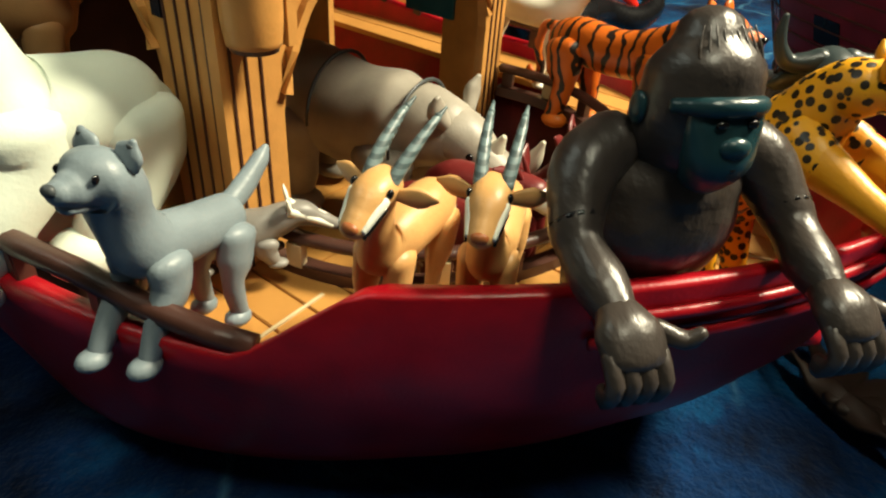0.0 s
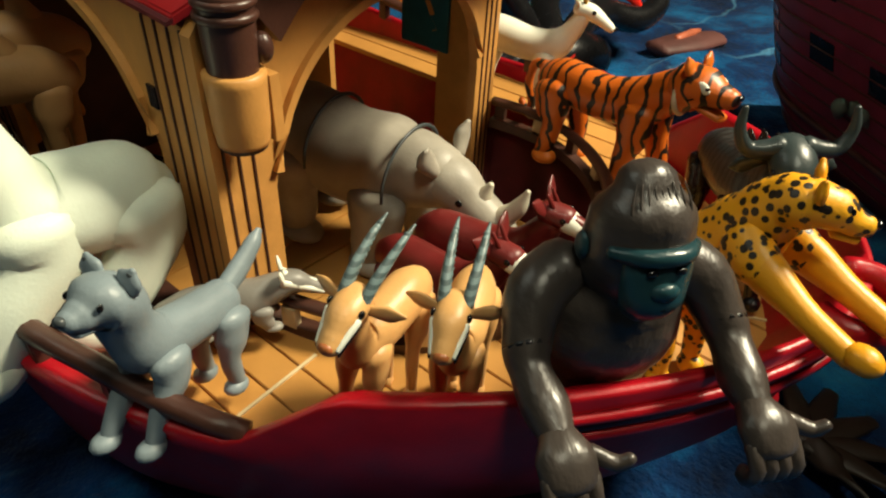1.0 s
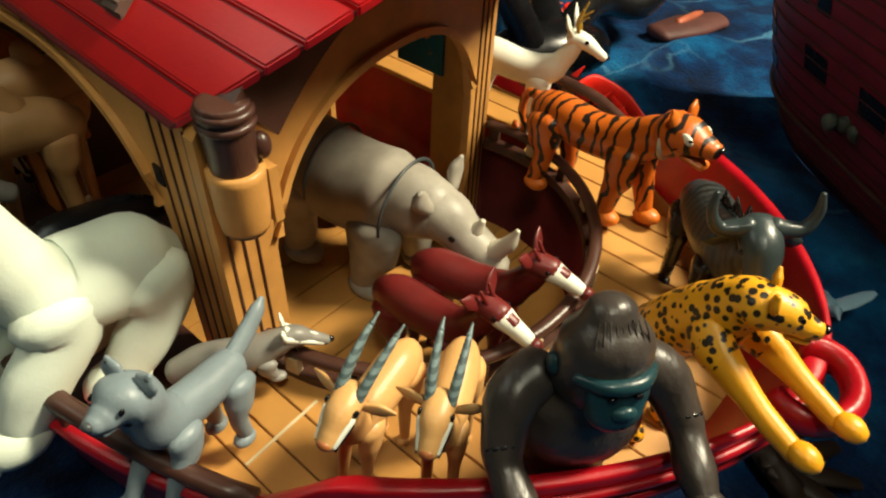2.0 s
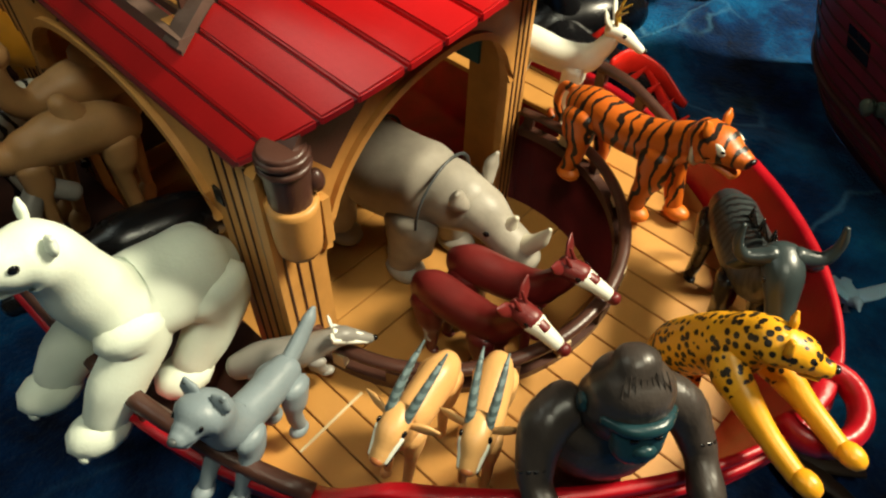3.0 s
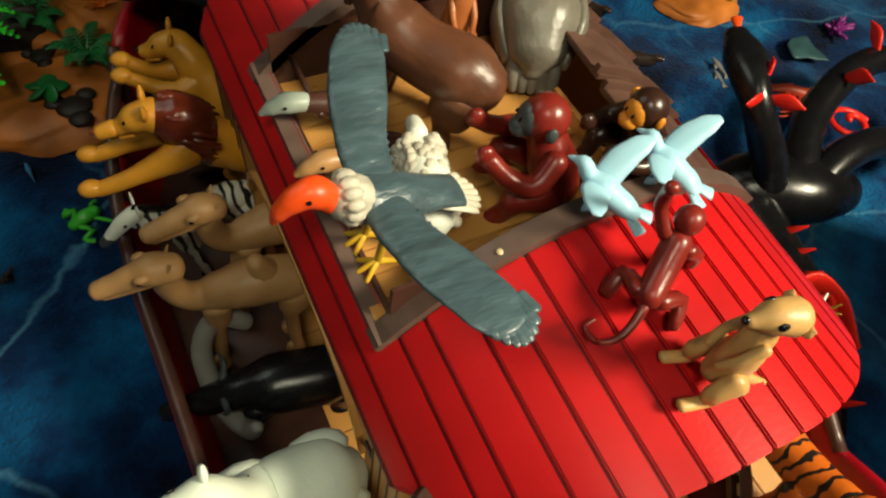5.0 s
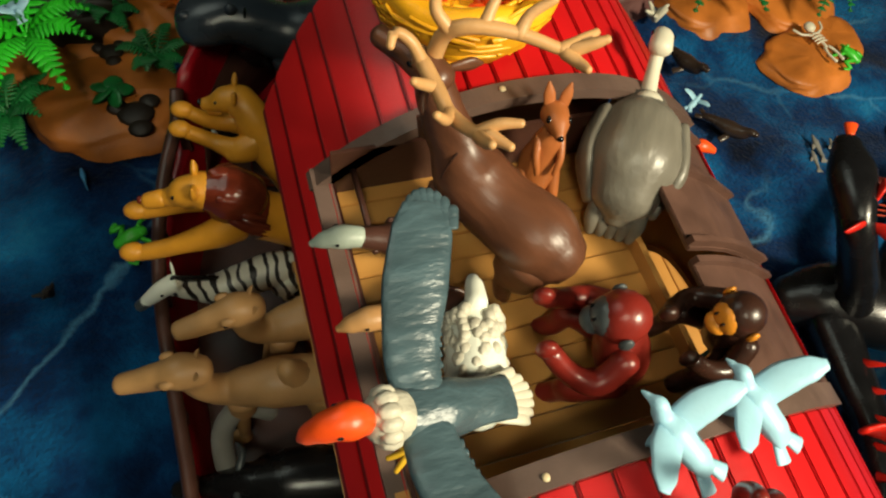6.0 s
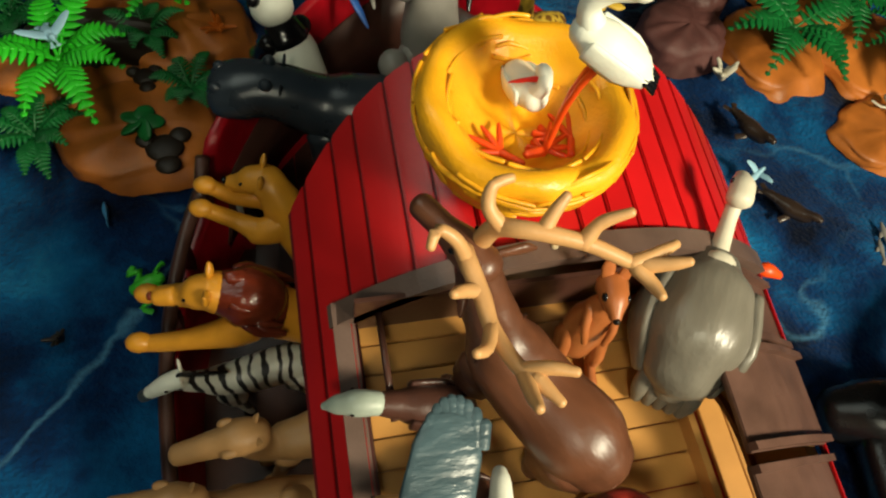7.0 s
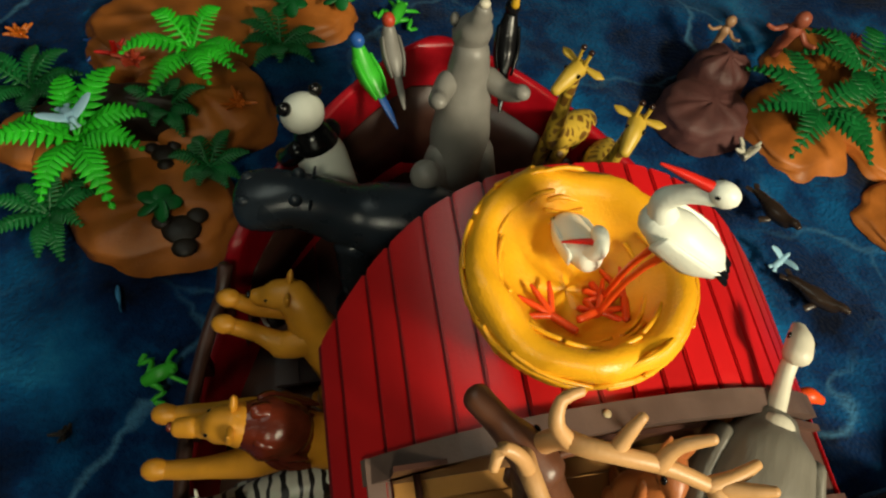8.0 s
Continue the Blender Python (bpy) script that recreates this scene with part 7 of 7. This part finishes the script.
fern("fern_plant", "bright green plastic fern with toothed fronds", (-0.270, 0.385, 0.055), 8, 7.0, 2.4, 1.6, LEAF, 1.1, 3, 4.0)
fern("fern_plant", "bright green plastic fern with toothed fronds", (-0.185, 0.475, 0.060), 8, 5.6, 2.2, 1.4, LEAF, 0.9, 5, 4.0)
fern("dark_plant", "dark green plastic bush on the island", (-0.175, 0.372, 0.030), 9, 3.2, 1.6, 0.6, LEAF_DARK, 0.6, 7, 1.0)
fern("dark_plant", "dark green plastic bush at the island's edge", (-0.300, 0.345, 0.012), 9, 4.4, 1.8, 0.6, LEAF_DARK, 0.7, 8, 1.0)
fern("dark_plant", "dark green plastic bush at the island's edge", (-0.330, 0.48, 0.012), 9, 4.6, 1.8, 0.6, LEAF_DARK, 0.8, 11, 1.0)
fern("palm_plant", "dark green plastic palm with broad drooping fronds", (0.420, 0.395, 0.050), 7, 8.0, 2.2, 2.6, LEAF_DARK, 1.5, 2, 4.0)
fern("palm_plant", "dark green plastic palm with broad drooping fronds", (0.505, 0.445, 0.050), 7, 7.5, 2.2, 2.6, LEAF_DARK, 1.4, 6, 4.0)
fern("palm_plant", "dark green plastic palm with broad drooping fronds", (0.56, 0.37, 0.045), 7, 6.5, 2.2, 2.2, LEAF_DARK, 1.3, 9, 4.0)
for x, y, z, mt in ((-0.215, 0.340, 0.026, LEAF_DARK), (-0.100, 0.565, 0.03, LEAF_DARK), (-0.05, 0.575, 0.03, LEAF_DARK)):
    b = Build()
    for k in range(5):
        a = 6.28 * k / 5
        b.ball((0.8 * math.cos(a), 0.8 * math.sin(a), 0.4), (1.1, 0.8, 0.25), mt, rot=(10 * k, 8, 72 * k), seg=12, rings=8)
    figure("leaf_clump", b, "small dark green plastic leaf clump on rock", "plastic plant", (x, y, z), 0, 1.0)
figure("bird_figure", gull(), "blue plastic bird figure perched on the fern", "bird figure", (-0.268, 0.388, 0.070), -60, 0.8)
for x, y, z, mt, nm in ((-0.235, 0.475, 0.045, CORAL, "red coral piece"), (-0.255, 0.50, 0.03, BRIGHT_RED, "red coral piece"), (-0.345, 0.545, 0.01, ORANGE, "orange coral piece"), (0.53, 0.50, 0.03, CORAL, "red coral piece"), (0.56, 0.455, 0.04, BRIGHT_RED, "red coral piece")):
    figure("coral_figure", coral(mt, int(x * -100) + 7, 16), nm + " of plastic on the island", "coral", (x, y, z), 0, 0.8)


def plain_doll(mat, arms=True):
    b = Build()
    b.tube([(0, 0, 0, 0.5), (0, 0, 2.2, 0.55), (0, 0, 3.6, 0.7), (0, 0, 4.2, 0.3)], mat, 10, 3)
    b.ball((0, 0, 5.0), (0.7, 0.7, 0.8), mat)
    for s in (-1, 1):
        b.tube([(0, s * 0.7, 3.6, 0.28), (0.5, s * 1.5, 3.2, 0.24), (0.8, s * 2.2, 3.6, 0.2)], mat, 8, 3)
    return b


def bones():
    b, m = Build(), OFFWHITE
    b.ball((2.6, 0, 0.6), (0.8, 0.7, 0.55), m)
    b.tube([(1.9, 0, 0.4, 0.16), (-0.8, 0, 0.4, 0.16)], m, 8, 2)
    for k in range(4):
        b.tube([(1.4 - k * 0.45, -0.8, 0.4, 0.12), (1.4 - k * 0.45, 0, 0.65, 0.14), (1.4 - k * 0.45, 0.8, 0.4, 0.12)], m, 6, 3, side=(1, 0, 0))
    for s in (-1, 1):
        b.tube([(1.6, s * 0.8, 0.4, 0.16), (2.0, s * 1.8, 0.4, 0.14), (3.0, s * 2.3, 0.4, 0.16)], m, 8, 2)
        b.tube([(-0.9, s * 0.4, 0.4, 0.18), (-2.0, s * 0.7, 0.4, 0.14), (-3.2, s * 0.6, 0.4, 0.2)], m, 8, 2)
    return b


figure("skeleton_figure", bones(), "ivory plastic toy skeleton lying on the orange rock", "toy skeleton", (0.525, 0.295, 0.018), 100, 0.9)
figure("plain_figure", plain_doll(plastic("coral_pink", (0.38, 0.10, 0.055), 0.4)), "plain coral pink plastic figure on the far rock", "toy figure", (0.435, 0.500, 0.025), 230, 1.2, pitch=-15)
figure("plain_figure", plain_doll(plastic("skin_tan", (0.45, 0.25, 0.13), 0.4)), "plain tan plastic figure standing by the rock", "toy figure", (0.352, 0.50, 0.03), 230, 0.8)
b = bones()
figure("white_coral_figure", coral(OFFWHITE, 12, 12), "white plastic branching piece beside the ark", "coral", (0.345, 0.365, 0.012), 0, 1.1)
b = Build()
b.tube([(0, 0, -1.6, 0.22), (0, 0, 0, 0.3), (0.3, 0, 1.2, 0.3), (0.9, 0, 1.6, 0.5, 0.45), (1.9, 0, 1.3, 0.3, 0.25)], VULTURE_HEAD, 10, 4)
figure("goose_head_figure", b, "orange plastic bird head showing beside the hull", "bird figure", (0.158, 0.095, 0.16), -20, 0.95)

# ---- the second ship ----


def second_ship():
    ship = thing("toy_ship", "weathered dark maroon plastic toy ship with square gun ports", "toy ship")
    n, k = 44, 9
    ss, zs = np.linspace(0.0, 0.50, n), np.linspace(-0.004, 0.21, k)

    def side(s, z, out=0.0):
        """A point of the flared side, s along it from the bow and z up."""
        o = out + 0.062 * (max(0.0, z) / 0.12) ** 0.75 - 0.05 * max(0.0, 0.12 - s) ** 2 / 0.0144
        return (0.486 - 0.67 * s - 0.74 * o, -0.177 - 0.74 * s + 0.67 * o, z)
    b = Build()
    v = [side(s, z) for z in zs for s in ss] + [side(s, z, -0.008) for z in zs for s in ss]
    m = n * k
    f = [(i * n + j, i * n + j + 1, (i + 1) * n + j + 1, (i + 1) * n + j) for i in range(k - 1) for j in range(n - 1)]
    f += [tuple(m + c for c in q[::-1]) for q in f]
    f += [(j, j + 1, m + j + 1, m + j) for j in range(n - 1)] + [(m - n + j, m - n + j + 1, 2 * m - n + j + 1, 2 * m - n + j) for j in range(n - 1)]
    f += [(i * n, i * n + n, m + i * n + n, m + i * n) for i in range(k - 1)]
    b.add(v, f, PINK_HULL)
    part("hull_side", b, ship, "dark maroon moulded plank side")
    part("top_rail", bar([side(s, 0.212, 0.001) for s in ss], 0.010, 0.007, OFFWHITE, True), ship, "pale rail")
    part("wale", bar([side(s, 0.045, 0.002) for s in ss], 0.006, 0.006, BROWN, True), ship)
    part("stem", bar([side(0.0, z, 0.001) for z in np.linspace(0, 0.21, 12)], 0.008, 0.008, BROWN, True), ship)
    for z in np.arange(0.015, 0.2, 0.0135):
        part("plank_line", bar([side(s, z, 0.0003) for s in ss], 0.0014, 0.0012, BROWN), ship)
    for s0, s1, z0, z1 in ((0.045, 0.072, 0.098, 0.118), (0.055, 0.075, 0.070, 0.086), (0.13, 0.16, 0.098, 0.118), (0.20, 0.23, 0.098, 0.118), (0.03, 0.046, 0.148, 0.165), (0.058, 0.074, 0.148, 0.165), (0.086, 0.102, 0.148, 0.165), (0.114, 0.13, 0.148, 0.165), (0.142, 0.158, 0.148, 0.165)):
        p = Build()
        c = [Vector(side(a, z, 0.0006)) for a, z in ((s0, z0), (s1, z0), (s0, z1), (s1, z1))]
        p.strip(c[:2], c[2:], (0.74 * 0.006, -0.67 * 0.006, 0), BLACK)
        part("gun_port", p, ship)


second_ship()
b = Build()
rng = random.Random(8)
for _ in range(26):
    b.ball((rng.uniform(-2, 2), rng.uniform(-1.4, 1.4), rng.uniform(0, 1.6)), (0.9, 0.8, 0.5), plastic("pale_moss", (0.10, 0.17, 0.12), 0.6) if _ == 0 else b.mats[0], rot=(rng.uniform(0, 90), rng.uniform(0, 90), 0), seg=8, rings=6)
figure("moss_clump", b, "pale green plastic foliage clump by the maroon ship", "plastic plant", (0.335, -0.285, 0.075), 0, 0.8)
b = Build()
b.tube([(-5, 0, 0.8, 2.0, 0.8), (0, 0, 0.9, 2.6, 0.9), (5, 0, 0.8, 1.8, 0.8)], ROCK, 14, 4)
b.tube([(-2, 0, 1.6, 0.5), (0.5, 0.3, 1.9, 0.5), (2.5, 0.8, 1.8, 0.3)], plastic("figure_coral", (0.45, 0.12, 0.06), 0.4), 10, 3)
figure("raft", b, "grey-brown plastic raft with small coloured pieces aboard", "raft", (0.597, -0.06, 0.0), -20, 1.0)
b = Build()
for k in range(7):
    b.tube([(0, 0, 0.5, 0.7, 0.3), (2.2 * math.cos(k * 0.5 - 1.5), 2.2 * math.sin(k * 0.5 - 1.5), 0.6, 0.7, 0.22), (4.6 * math.cos(k * 0.5 - 1.5), 4.6 * math.sin(k * 0.5 - 1.5), 0.3, 0.4, 0.15)], DARK_HOLE, 8, 3)
figure("wing_figure", b, "black plastic feathered wing lying below the bow", "wing", (0.070, -0.350, 0.002), -30, 1.0)

# ---- last small figures ----
b = Build()
b.tube([(0, 0, 0.5, 0.8), (0.1, 0, 2.0, 0.85), (0.2, 0, 3.2, 0.55)], EYE_BLACK, 12, 3)
b.tube([(0.5, 0, 0.7, 0.6, 0.4), (0.6, 0, 2.0, 0.6, 0.4), (0.55, 0, 2.9, 0.4, 0.3)], WHITE, 10, 3)
b.ball((0.3, 0, 3.8), (0.6, 0.55, 0.6), EYE_BLACK)
b.tube([(0.7, 0, 3.8, 0.2), (1.3, 0, 3.7, 0.08)], CLAW_YELLOW, 8, 2)
figure("penguin_figure", b, "small black and white plastic penguin figure by lioness", "bird figure", (-0.124, 0.196, 0.108), 200, 0.95)
figure("dove_figure", gull(), "pale blue plastic bird figure beside the bow", "bird figure", (0.205, -0.335, 0.004), 210, 1.0)
figure("frog_figure", frog(), "bright green plastic frog figure beside toy skeleton", "animal figure", (0.548, 0.272, 0.016), 120, 0.9, group="green frogs")
figure("frog_figure", frog(), "bright green plastic frog figure beside the hull", "animal figure", (0.190, 0.085, 0.004), 20, 0.9, group="green frogs")
figure("coral_figure", coral(ORANGE, 31, 18), "orange plastic coral piece on the island", "coral", (-0.150, 0.44, 0.028), 0, 0.8)
figure("coral_figure", coral(PURPLE, 33, 14), "purple plastic coral piece behind the stern", "coral", (0.115, 0.47, 0.002), 0, 0.8)
fern("dark_plant", "dark green plastic bush at the island's edge", (-0.110, 0.52, 0.02), 9, 4.2, 1.8, 0.6, LEAF_DARK, 0.7, 14, 1.0)
fern("dark_plant", "dark green plastic bush beside the log", (-0.21, 0.43, 0.035), 8, 3.4, 1.6, 0.6, LEAF_DARK, 0.6, 15, 1.0)
